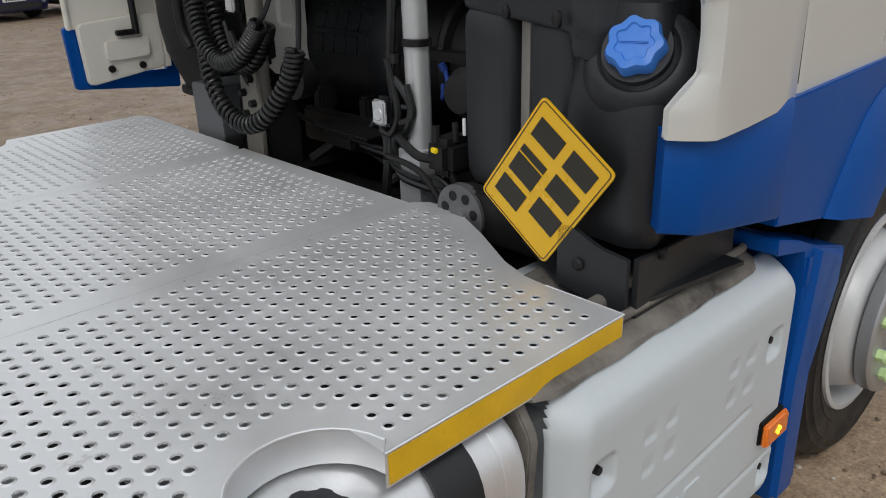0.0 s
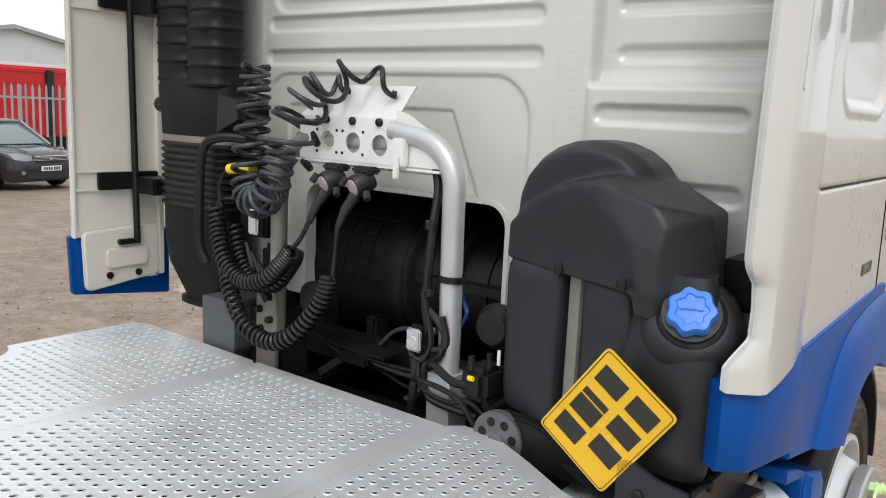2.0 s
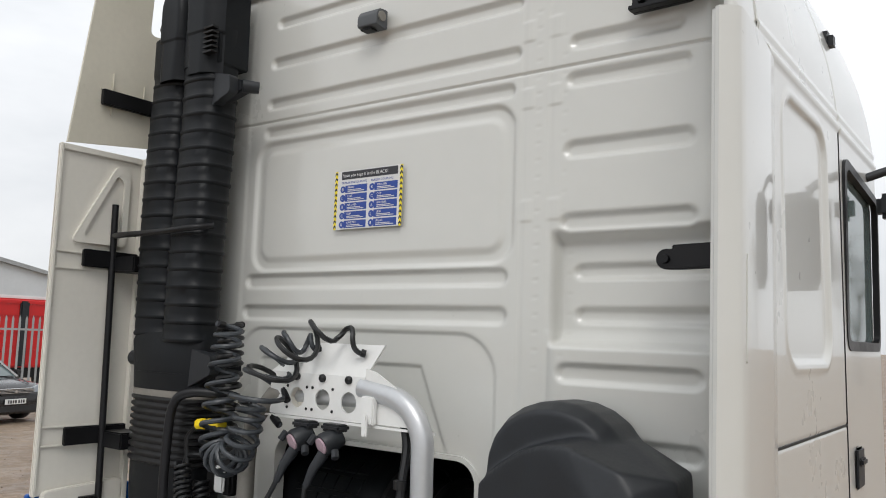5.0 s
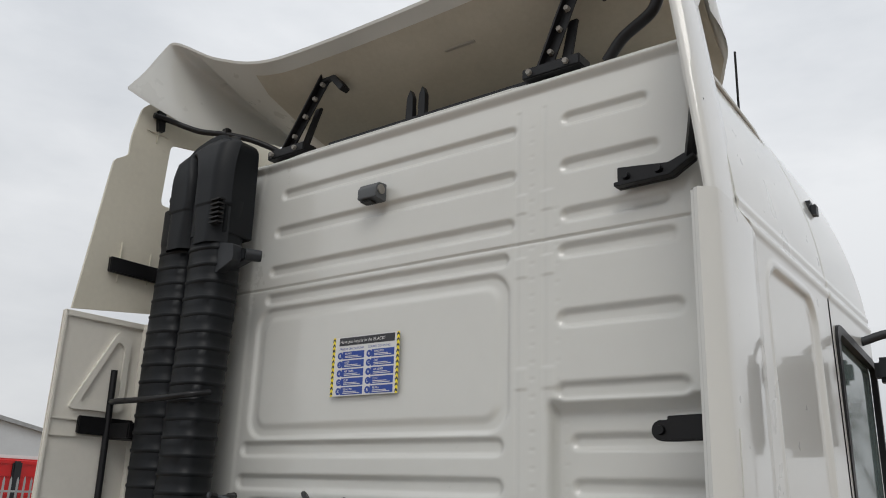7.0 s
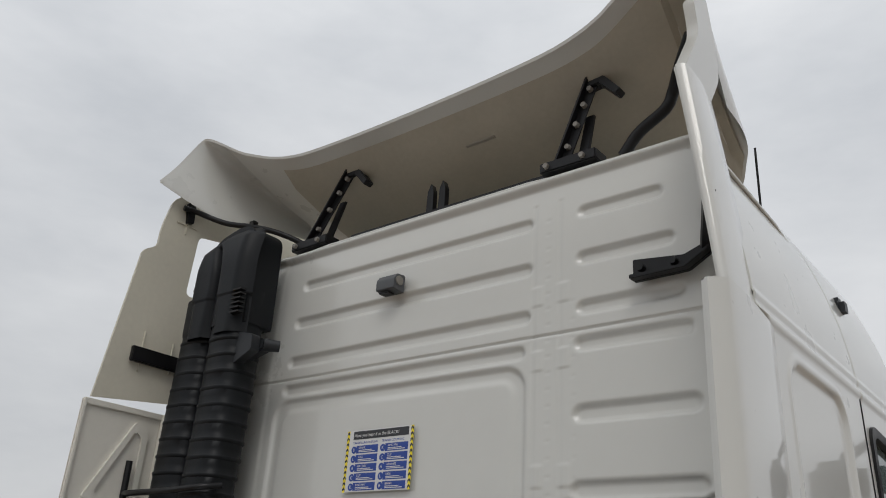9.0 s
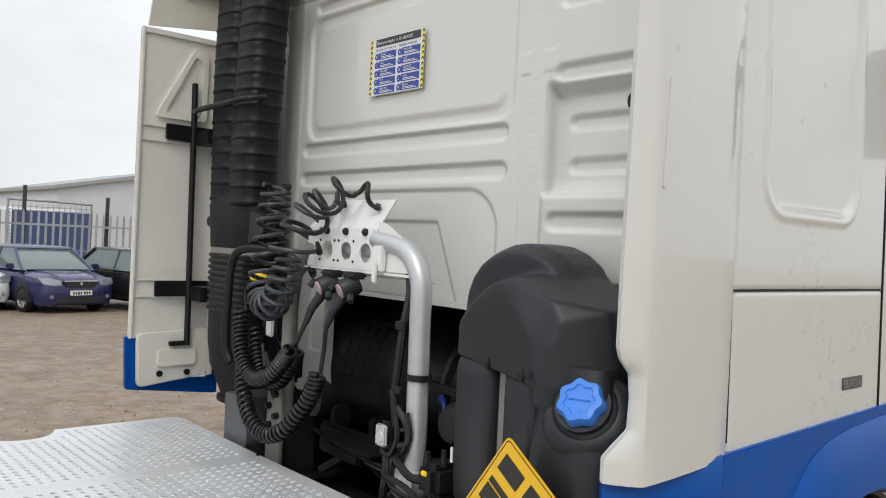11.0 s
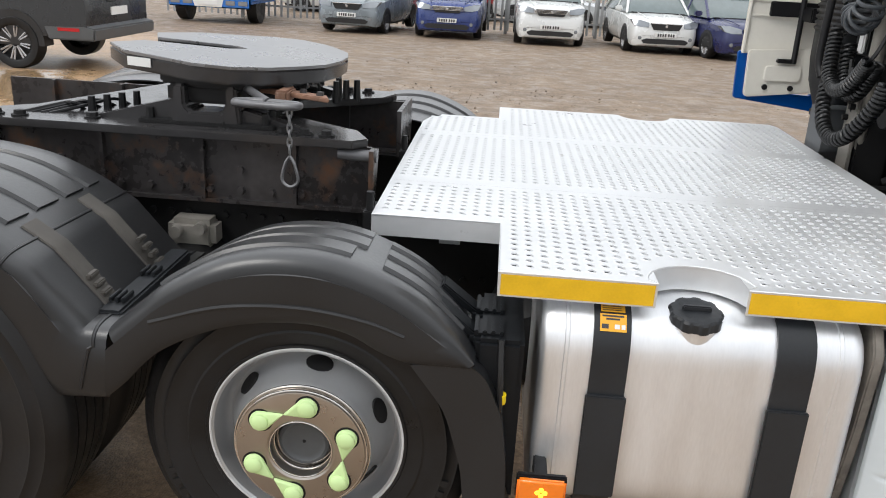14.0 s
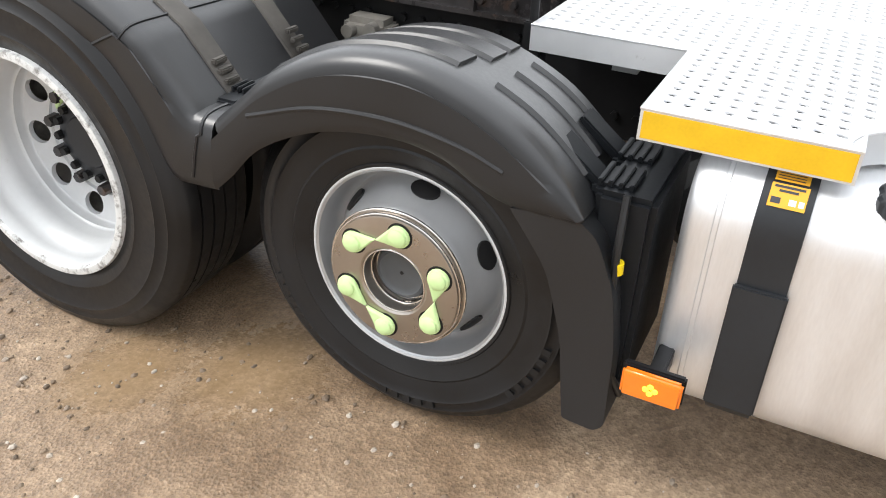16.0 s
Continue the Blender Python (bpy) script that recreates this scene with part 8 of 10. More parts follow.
def build_air_cleaner():
    a = thing("air_cleaner", "large black round air cleaner in the engine tunnel", "air cleaner", at=(-0.25, 0.75, 1.15))
    bm = B()
    o = (-0.78, 0.80, 1.13)
    lathe(bm, [(0.0, 0.0), (0.22, 0.0), (0.255, 0.03), (0.265, 0.08), (0.265, 0.10), (0.262, 0.11), (0.262, 0.40), (0.265, 0.41), (0.265, 0.49), (0.25, 0.52), (0.215, 0.54), (0.0, 0.54)], o, (1, 0, 0), 48)
    body = part("drum", bm, M_INTAKE, a, "black drum with raised squares")
    for i in range(5):
        for j in range(4):
            bm = B()
            ang = radians(185 + 17 * j)
            x = -0.62 + 0.062 * i
            c = Vector((x, 0.80 + 0.262 * math.cos(ang), 1.13 - 0.262 * math.sin(ang)))
            box(bm, -0.027, 0.027, -0.030, 0.030, -0.004, 0.004, 0.002, 1, Matrix.Translation(c) @ Matrix.Rotation(math.pi / 2 - ang + math.pi, 4, "X"))
            part("raised_square", bm, M_INTAKE, body)
    bm = B()
    lathe(bm, [(0.235, 0.0), (0.25, 0.01), (0.25, 0.03), (0.235, 0.04)], (-0.25, 0.78, 1.13), (1, 0, 0), 36)
    lathe(bm, [(0.235, 0.0), (0.20, 0.02), (0.185, 0.05), (0.180, 0.14), (0.205, 0.15), (0.212, 0.165), (0.205, 0.18), (0.18, 0.19), (0.175, 0.30), (0.15, 0.36), (0.0, 0.36)], (-0.22, 0.78, 1.13), (1, 0, 0), 36)
    part("end_cover", bm, M_DARK, a, "black end cover with clamp ring")
    bm = B()
    lathe(bm, [(0.165, 0.0), (0.186, 0.004), (0.186, 0.018), (0.165, 0.022)], (0.055, 0.78, 1.13), (1, 0, 0), 32)
    lathe(bm, [(0.185, 0.0), (0.196, 0.004), (0.196, 0.014), (0.185, 0.018)], (-0.205, 0.78, 1.13), (1, 0, 0), 36)
    part_each("clamp_ring", bm, M_DARK, a)
    # tunnel walls, roof and engine filler are added to shut daylight out
    for name, dims in (("floor_plate", (-0.72, 0.36, 0.62, 1.4, 0.55, 0.62)), ("bulkhead", (-0.85, 0.36, 1.10, 1.16, 0.45, 1.5)), ("added_tunnel_wall", (-0.88, -0.84, 0.50, 1.15, 0.45, 1.5)), ("added_tunnel_wall", (0.37, 0.41, 0.50, 1.11, 0.45, 1.5)), ("added_tunnel_roof", (-0.86, 0.41, 0.52, 1.15, 1.47, 1.50)), ("engine_filler", (-0.70, 0.30, 1.12, 2.3, 0.40, 1.12)), ("cross_beam", (-0.70, 0.30, 0.50, 0.545, 0.80, 0.92)), ("cradle", (-0.40, -0.35, 0.52, 0.60, 0.90, 0.99)), ("cradle", (-0.66, -0.61, 0.52, 0.60, 0.90, 0.99)), ("valve_plate", (-0.46, -0.16, 0.36, 0.47, 0.905, 0.915)), ("valve_box", (-0.40, -0.26, 0.38, 0.46, 0.85, 0.905))):
        bm = B()
        box(bm, *dims, 0.01)
        part(name, bm, M_DARK, a)
    for k in range(9):
        bm = B()
        tube(bm, [(0.02 + 0.018 * k, 0.30, 0.78), (0.02 + 0.018 * k, 0.62, 0.80)], 0.006, 6)
        part("pipe", bm, M_DARK, a)
    for k, (xa, xb, za, zb) in enumerate(((-0.62, 0.10, 0.93, 0.90), (-0.60, 0.12, 0.905, 0.87), (-0.30, 0.30, 0.84, 0.95), (-0.55, -0.10, 0.86, 0.99))):
        bm = B()
        ya = 0.40 + 0.03 * k
        tube(bm, smooth_path([(xa, ya, za), (xa * 0.6 + xb * 0.4, ya - 0.02, za - 0.03), (xa * 0.3 + xb * 0.7, ya + 0.01, zb - 0.02), (xb, ya + 0.04, zb)], 6), 0.008, 8)
        part("pipe", bm, M_HOSE_GREY if k % 2 else M_DARK, a)
        bm = B()
        cyl(bm, (xb - 0.02, ya + 0.035, zb - 0.004), (xb + 0.02, ya + 0.045, zb + 0.004), 0.014, 0.014, 6)
        part("pipe_union", bm, M_HANDLE, a, "dull metal pipe union")
    for x in (-0.45, -0.05, 0.22):
        bm = B()
        tube(bm, smooth_path([(x, 0.35, 0.80), (x + 0.06, 0.45, 0.86), (x + 0.02, 0.60, 0.80), (x + 0.1, 0.8, 0.75)], 6), 0.018, 8)
        part("hose", bm, M_DARK, a)
    bm = B()
    tube(bm, smooth_path([(0.05, 0.50, 1.13), (0.09, 0.47, 1.10), (0.06, 0.48, 1.05), (0.02, 0.52, 1.08)], 6), 0.007, 8)
    cyl(bm, (0.05, 0.50, 1.13), (0.045, 0.49, 1.15), 0.012, 0.010, 10)
    part("blue_plug", bm, M_WEED, a, "small blue pipe fitting")
    return a


build_air_cleaner()


def build_gantry():
    g = thing("hose_gantry", "silver tubular hose gantry with a perforated plate", "gantry", at=(-0.17, 0.28, 0.8))
    bm = B()
    line = [(0.155, 0.30, 0.74), (0.152, 0.30, 1.10), (0.145, 0.30, 1.45)]
    bend = [(0.145 - 0.15 + 0.15 * math.cos(a), 0.30, 1.50 + 0.15 * math.sin(a)) for a in np.linspace(0, math.radians(78), 10)]
    tube(bm, line + bend + [(-0.10, 0.305, 1.668)], 0.034, 20)
    tube(bm, [(-0.10, 0.335, 1.63), (-0.42, 0.335, 1.62)], 0.028, 14)
    part("right_post", bm, M_SILVER, g, "bent silver tube")
    bm = B()
    prism(bm, rounded([(0.11, 0.70), (0.11, 0.96), (0.195, 0.96), (0.195, 0.70)], 0.006), "y", 0.255, 0.345, 0.006)
    part("post_socket", bm, M_SILVER, g, "grey steel socket")
    bm = B()
    tube(bm, [(-0.597, 0.28, 0.72), (-0.594, 0.28, 1.40), (-0.58, 0.285, 1.52), (-0.50, 0.30, 1.62), (-0.44, 0.32, 1.63)], 0.029, 14)
    prism(bm, [(-0.66, 0.72), (-0.66, 1.12), (-0.57, 1.14), (-0.55, 1.00), (-0.555, 0.72)], "y", 0.235, 0.25, 0.003)
    part("left_post", bm, M_CASTALLOY, g, "grey post with bolted bracket")
    bm = B()
    for x, z in ((-0.64, 1.09), (-0.635, 1.02), (-0.585, 1.07), (-0.63, 0.95), (-0.58, 0.99)):
        cyl(bm, (x, 0.235, z), (x, 0.215, z), 0.014, 0.012, 6)
    part_each("bolt", bm, M_DARK, g)
    # plate with sockets: a front face, a sloped top and a folded lower lip
    bm = B()
    yb = 0.285
    holes = [(-0.372, 1.62), (-0.256, 1.62), (-0.142, 1.618)]
    def plate_with_holes(x0, x1, z0, z1, cs, r):
        xs = [x0] + [(a[0] + b[0]) / 2 for a, b in zip(cs, cs[1:])] + [x1]
        for (cx, cz), xa, xb in zip(cs, xs, xs[1:]):
            n = 24
            inner, outer, back = [], [], []
            for k in range(n):
                a = (k + 0.5) / n * math.tau
                c, s = math.cos(a), math.sin(a)
                m = min(((xb - cx) / c if c > 0 else (xa - cx) / c), ((z1 - cz) / s if s > 0 else (z0 - cz) / s))
                outer.append(bm.verts.new((cx + c * m, yb, cz + s * m)))
                inner.append(bm.verts.new((cx + c * r, yb, cz + s * r)))
                back.append(bm.verts.new((cx + c * r, yb + 0.006, cz + s * r)))
            for k in range(n):
                j = (k + 1) % n
                bm.faces.new((outer[k], outer[j], inner[j], inner[k]))
                bm.faces.new((inner[k], inner[j], back[j], back[k]))
                a, b = outer[k].co, outer[j].co
                if abs(a.x - b.x) > 1e-5 and abs(a.z - b.z) > 1e-5:
                    xx = a.x if a.x in (xa, xb) or min(abs(a.x - xa), abs(a.x - xb)) < 1e-5 else b.x
                    zz = a.z if min(abs(a.z - z0), abs(a.z - z1)) < 1e-5 else b.z
                    bm.faces.new((outer[k], bm.verts.new((xx, yb, zz)), outer[j]))
    plate_with_holes(-0.50, -0.075, 1.56, 1.70, holes, 0.033)
    bmesh.ops.remove_doubles(bm, verts=bm.verts, dist=1e-4)
    bm_top = B()
    loft(bm_top, [[(-0.50, 0.285, 1.70), (-0.075, 0.285, 1.70), (-0.075, 0.291, 1.70), (-0.50, 0.291, 1.70)], [(-0.375, 0.325, 1.80), (-0.035, 0.325, 1.80), (-0.035, 0.331, 1.80), (-0.375, 0.331, 1.80)]])
    part("sloped_top", bm_top, M_WHITE, g, "pale sloping top of the socket plate")
    plate = part("socket_plate", bm, M_WHITE, g, "pale perforated socket plate")
    bm = B()
    prism(bm, [(0.283, 1.55), (0.283, 1.558), (0.42, 1.54), (0.42, 1.53)], "x", -0.56, 0.10)
    part("lower_lip", bm, M_WHITE, g, "folded pale lower lip")
    bm = B()
    prism(bm, [(-0.0748, 1.562), (-0.0748, 1.728), (-0.03, 1.716), (0.045, 1.676), (0.095, 1.605), (0.102, 1.562)], "y", 0.287, 0.292)
    part("plate_wing", bm, M_WHITE, g, "pale wing of the plate behind the post")
    bm = B()
    box(bm, -0.072, -0.02, 0.262, 0.284, 1.56, 1.645, 0.004)
    part("side_clip", bm, M_WHITE, g, "pale hose clip")
    bm = B()
    box(bm, -0.055, -0.035, 0.250, 0.261, 1.525, 1.59, 0.003)
    part("clip_tongue", bm, M_WHITE, g)
    bm = B()
    for x, z in ((-0.372, 1.688), (-0.256, 1.688), (-0.142, 1.688)):
        lathe(bm, [(0.013, 0), (0.013, 0.008), (0.007, 0.014), (0, 0.014)], (x, yb, z), (0, -1, 0), 12)
    for cx, cz in holes[:2]:
        for dx, dz in ((-0.045, 0.035), (0.045, 0.035), (-0.045, -0.035), (0.045, -0.035)):
            lathe(bm, [(0.005, 0), (0.005, 0.002), (0, 0.002)], (cx + dx, yb, cz + dz), (0, -1, 0), 8)
    part_each("plate_bolt", bm, M_BLACKMETAL, plate)
    bm = B()
    lathe(bm, [(0.034, 0.006), (0.034, 0.03), (0.0, 0.03)], (-0.372, yb, 1.62), (0, 1, 0), 20)
    part("blank_plug", bm, M_CREAM_IN, plate, "pale blanking plug")
    # dummy couplings
    for x in (-0.312, -0.182):
        bm = B()
        axis = Vector((-0.25, -0.8, -0.35)).normalized()
        o = Vector((x, 0.25, 1.497))
        lathe(bm, [(0.0, -0.04), (0.030, -0.04), (0.035, -0.02), (0.037, 0.02), (0.034, 0.028), (0.0, 0.029)], o, axis, 24)
        box(bm, x - 0.042, x + 0.042, 0.245, 0.30, 1.528, 1.552, 0.008)
        tube(bm, [(x - 0.038, 0.225, 1.515), (x - 0.052, 0.215, 1.49)], 0.011, 8)
        tube(bm, [(x + 0.038, 0.235, 1.475), (x + 0.052, 0.225, 1.455)], 0.012, 8)
        tube(bm, [(x - 0.008, 0.235, 1.462), (x - 0.026, 0.21, 1.415), (x - 0.045, 0.20, 1.36)], [0.019, 0.015, 0.010], 12)
        c = part("socket", bm, M_PLASTIC, g, "black electrical socket with lid")
        bm = B()
        lathe(bm, [(0.026, 0.027), (0.026, 0.034), (0.0, 0.036)], o, axis, 24)
        part("socket_lid", bm, M_CONNECT, c, "faded pinkish lid")
    return g


build_gantry()


def hose(name, label, pts, material, r):
    h = thing(name, label, "hose", "coiled hoses", at=pts[0])
    bm = B()
    tube(bm, pts, r, 8)
    part("coil", bm, material, h)
    for p, q in ((pts[0], pts[3]), (pts[-1], pts[-4])):
        bm = B()
        tube(bm, [p, Vector(p).lerp(Vector(q), 0.6)], r * 1.45, 8)
        part("end_sleeve", bm, M_BLACKMETAL, h)
    return h


def build_hoses():
    # standing coil by the post, doubled over
    up = smooth_path([(-0.715, 0.27, 1.46), (-0.71, 0.275, 1.60), (-0.715, 0.28, 1.75), (-0.72, 0.28, 1.85)], 8)
    hose("coiled_air_hose", "dark grey coiled air hose bunched upright", coil_line(up, 12, 0.040), M_HOSE, 0.0085)
    up2 = smooth_path([(-0.655, 0.22, 1.85), (-0.665, 0.22, 1.76), (-0.665, 0.21, 1.62), (-0.66, 0.20, 1.49), (-0.63, 0.19, 1.42), (-0.57, 0.185, 1.41), (-0.525, 0.19, 1.46), (-0.505, 0.20, 1.54), (-0.50, 0.21, 1.60)], 8)
    hose("coiled_air_hose", "grey coiled air hose hanging in a loop", coil_line(up2, 17, lambda t: 0.040 + 0.016 * math.sin(t * math.pi)), M_HOSE_GREY, 0.0085)
    stretch1 = smooth_path([(-0.50, 0.21, 1.55), (-0.47, 0.225, 1.66), (-0.43, 0.24, 1.745), (-0.37, 0.265, 1.80), (-0.29, 0.30, 1.79)], 8)
    hose("coiled_air_hose", "stretched grey air hose running to the plate", coil_line(stretch1, 5, lambda t: 0.085 * (1 - t) ** 0.7 + 0.008, 18), M_HOSE_GREY, 0.0085)
    stretch2 = smooth_path([(-0.46, 0.22, 1.64), (-0.40, 0.22, 1.73), (-0.30, 0.235, 1.80), (-0.19, 0.26, 1.845), (-0.09, 0.30, 1.775)], 8)
    hose("coiled_air_hose", "stretched black air hose running to the plate", coil_line(stretch2, 4, lambda t: 0.078 * (1 - t) ** 0.7 + 0.006, 18), M_HOSE, 0.0085)
    # suzi coils drooping across
    sag1 = smooth_path([(-0.85, 0.21, 1.36), (-0.815, 0.19, 1.26), (-0.74, 0.17, 1.17), (-0.64, 0.165, 1.125), (-0.53, 0.165, 1.15), (-0.46, 0.175, 1.21), (-0.415, 0.18, 1.26)], 8)
    hose("coiled_electric_cable", "drooping black coiled electric cable", coil_line(sag1, 34, 0.025, 12), M_HOSE, 0.0068)
    sag1b = smooth_path([(-0.80, 0.25, 1.30), (-0.74, 0.23, 1.19), (-0.64, 0.21, 1.12), (-0.53, 0.21, 1.13), (-0.46, 0.22, 1.21), (-0.44, 0.22, 1.25)], 8)
    hose("coiled_electric_cable", "second drooping black coiled cable behind", coil_line(sag1b, 30, 0.024, 12), M_HOSE, 0.0068)
    sag2 = smooth_path([(-0.74, 0.17, 1.16), (-0.68, 0.145, 1.07), (-0.59, 0.13, 0.99), (-0.48, 0.13, 0.955), (-0.38, 0.14, 0.985), (-0.31, 0.16, 1.055), (-0.265, 0.18, 1.13), (-0.25, 0.19, 1.20)], 8)
    hose("coiled_electric_cable", "low hanging black coiled cable", coil_line(sag2, 34, 0.025, 12), M_HOSE, 0.0068)
    for a, b, c in (((-0.228, 0.20, 1.362), (-0.235, 0.20, 1.28), (-0.235, 0.19, 1.20)), ((-0.358, 0.20, 1.362), (-0.39, 0.19, 1.30), (-0.44, 0.18, 1.245))):
        bm = B()
        tube(bm, smooth_path([a, b, c], 8), 0.008, 8)
        single("electric_cable", bm, M_HOSE, "straight black cable end below a socket", "cable", "cable ends")
    bm = B()
    tube(bm, smooth_path([(0.055, 0.32, 1.58), (0.078, 0.31, 1.50), (0.084, 0.285, 1.40), (0.086, 0.272, 1.30), (0.085, 0.262, 1.18), (0.105, 0.255, 1.08), (0.08, 0.26, 1.02), (0.03, 0.27, 1.03), (0.05, 0.27, 0.95), (0.04, 0.26, 0.80)], 8), 0.014, 8)
    tube(bm, smooth_path([(0.085, 0.25, 1.20), (0.11, 0.25, 1.12), (0.125, 0.245, 1.05), (0.10, 0.24, 1.0), (0.05, 0.25, 1.0)], 8), 0.010, 8)
    for z in (1.40, 1.20):
        cyl(bm, (0.09, 0.27, z - 0.012), (0.09, 0.27, z + 0.012), 0.020, 0.020, 10)
    single("corrugated_conduit", bm, M_HOSE, "black corrugated conduit tied to the post", "conduit")
    bm = B()
    lathe(bm, [(0.040, 0.0), (0.041, 0.010), (0.041, 0.018), (0.038, 0.02)], (0.152, 0.30, 1.235), (0, 0, 1), 20)
    single("cable_tie", bm, M_BLACKMETAL, "black band round the silver post", "cable tie")
    w = thing("work_lamp", "small clear work lamp below the gantry", "lamp", at=(0.03, 0.25, 1.03))
    bm = B()
    box(bm, 0.048, 0.112, 0.225, 0.262, 1.018, 1.10, 0.012)
    part("housing", bm, M_BLACKMETAL, w)
    bm = B()
    box(bm, 0.052, 0.108, 0.214, 0.227, 1.024, 1.094, 0.009, 3)
    lens = part("lens", bm, M_LAMPLENS, w, "clear ribbed lens")
    bm = B()
    lathe(bm, [(0.018, 0.0), (0.016, 0.003), (0.006, 0.004), (0.0, 0.002)], (0.080, 0.2145, 1.055), (0, -1, 0), 16)
    part("bulb_cap", bm, M_SILVER, lens)
    # cable loops tied to the silver post
    for line, r in (([(0.08, 0.262, 1.16), (0.13, 0.255, 1.13), (0.172, 0.252, 1.08), (0.15, 0.25, 1.01), (0.105, 0.252, 0.99), (0.10, 0.255, 0.93), (0.13, 0.245, 0.885), (0.22, 0.24, 0.875), (0.30, 0.25, 0.87)], 0.011), ([(0.07, 0.262, 0.98), (0.085, 0.25, 0.92), (0.13, 0.24, 0.90), (0.21, 0.235, 0.895), (0.27, 0.245, 0.91), (0.31, 0.26, 0.88)], 0.008), ([(0.16, 0.252, 1.14), (0.18, 0.25, 1.06), (0.12, 0.248, 1.035), (0.09, 0.25, 1.06), (0.11, 0.255, 1.11)], 0.009)):
        bm = B()
        tube(bm, smooth_path(line, 8), r, 8)
        single("looped_cable", bm, M_HOSE, "thin black cable looped against the silver post", "cable", "cables at the post")
    # bent black handrail and yellow coupling
    bm = B()
    tube(bm, smooth_path([(-0.74, 0.30, 1.60), (-0.84, 0.22, 1.605), (-0.90, 0.19, 1.56), (-0.91, 0.18, 1.40), (-0.91, 0.18, 1.22), (-0.88, 0.19, 1.15)], 8), 0.017, 12)
    single("grab_rail", bm, M_BLACKMETAL, "bent black grab rail beside the intake", "rail")
    bm = B()
    p = Vector((-0.82, 0.24, 1.495))
    tube(bm, [p, p + Vector((0.03, 0.004, 0.004)), p + Vector((0.031, 0.004, 0.004)), p + Vector((0.05, 0.006, 0.005)), p + Vector((0.051, 0.006, 0.005)), p + Vector((0.12, 0.01, 0.006))], [0.018, 0.020, 0.014, 0.014, 0.019, 0.022], 14)
    single("yellow_air_coupling", bm, M_YCONN, "yellow air line coupling on a stowed hose", "coupling")
    bm = B()
    tube(bm, smooth_path([(-0.82, 0.24, 1.495), (-0.87, 0.235, 1.44), (-0.86, 0.235, 1.36), (-0.84, 0.22, 1.30)], 8), 0.008, 8)
    tube(bm, smooth_path([(-0.70, 0.28, 1.40), (-0.80, 0.25, 1.39), (-0.86, 0.24, 1.38), (-0.88, 0.235, 1.34)], 8), 0.010, 8)
    single("air_line", bm, M_HOSE, "thin black air lines below the coupling", "hose")
    b = thing("control_box", "dark grey moulded box on a black bracket", "box", at=(-0.85, 0.25, 0.95))
    bm = B()
    prism(bm, rounded([(-0.905, 1.03), (-0.72, 1.035), (-0.715, 0.86), (-0.76, 0.78), (-0.90, 0.78)], 0.012), "y", 0.185, 0.36, 0.01)
    part("body", bm, M_GREYBOX, b)
    bm = B()
    prism(bm, [(-0.74, 0.70), (-0.74, 1.02), (-0.60, 1.02), (-0.56, 0.90), (-0.56, 0.70)], "y", 0.26, 0.40, 0.01)
    for k in range(5):
        tube(bm, smooth_path([(-0.72 + 0.03 * k, 0.24, 1.24 - 0.03 * k), (-0.66 + 0.03 * k, 0.23, 1.14), (-0.60, 0.26, 1.02 + 0.03 * k), (-0.62, 0.40, 1.0)], 6), 0.010, 6)
    lathe(bm, [(0.0, 0), (0.06, 0.0), (0.065, 0.02), (0.065, 0.06), (0.0, 0.07)], (-0.42, 0.34, 1.08), (0, -1, 0), 22)
    box(bm, -0.80, -0.66, 0.27, 0.34, 1.26, 1.42, 0.01)
    box(bm, -0.70, -0.60, 0.28, 0.36, 1.10, 1.24, 0.02)
    part("bracket", bm, M_DARK, b, "dark brackets, valves and pipes")
    bm = B()
    box(bm, -0.735, -0.685, 0.255, 0.27, 1.27, 1.36, 0.006)
    part("valve_label", bm, M_LABELWHITE, b, "pale valve label")
    bm = B()
    box(bm, 0.25, 0.34, 0.22, 0.34, 0.92, 1.02, 0.02)
    cyl(bm, (0.28, 0.24, 1.01), (0.28, 0.24, 1.05), 0.012, 0.010, 8)
    cyl(bm, (0.32, 0.27, 1.01), (0.32, 0.27, 1.06), 0.010, 0.008, 8)
    tube(bm, smooth_path([(0.10, 0.27, 0.98), (0.16, 0.22, 1.0), (0.24, 0.21, 0.97), (0.30, 0.25, 0.95), (0.34, 0.27, 0.86)], 8), 0.012, 8)
    tube(bm, smooth_path([(0.05, 0.26, 0.92), (0.14, 0.20, 0.95), (0.26, 0.20, 0.93), (0.33, 0.22, 0.84)], 8), 0.009, 8)
    lathe(bm, [(0.0, 0), (0.065, 0.0), (0.068, 0.02), (0.05, 0.05), (0.0, 0.06)], (0.29, 0.36, 1.12), (0, -1, 0), 24)
    single("valve_block", bm, M_DARK, "black valves and wiring between post and tank", "valve")
    bm = B()
    box(bm, 0.285, 0.308, 0.211, 0.222, 0.986, 1.000, 0.003)
    single("yellow_clip", bm, M_YCONN, "small yellow connector clip", "clip")
    bm = B()
    box(bm, 0.345, 0.355, 0.27, 0.275, 1.03, 1.075, 0.001)
    single("paper_tag", bm, M_LABELWHITE, "small white paper tag on a cable", "tag")
    # perforated alloy wheel of the tank bracket
    wv = thing("alloy_bracket", "dull alloy bracket with a pierced round end", "bracket", at=(0.45, 0.2, 0.87))
    c = Vector((0.418, 0.20, 0.858))
    bm = B()
    lathe(bm, [(0.030, -0.004), (0.030, -0.010), (0.072, -0.010), (0.078, -0.004), (0.078, 0.020), (0.0, 0.020)], c, (0, -1, 0), 36)
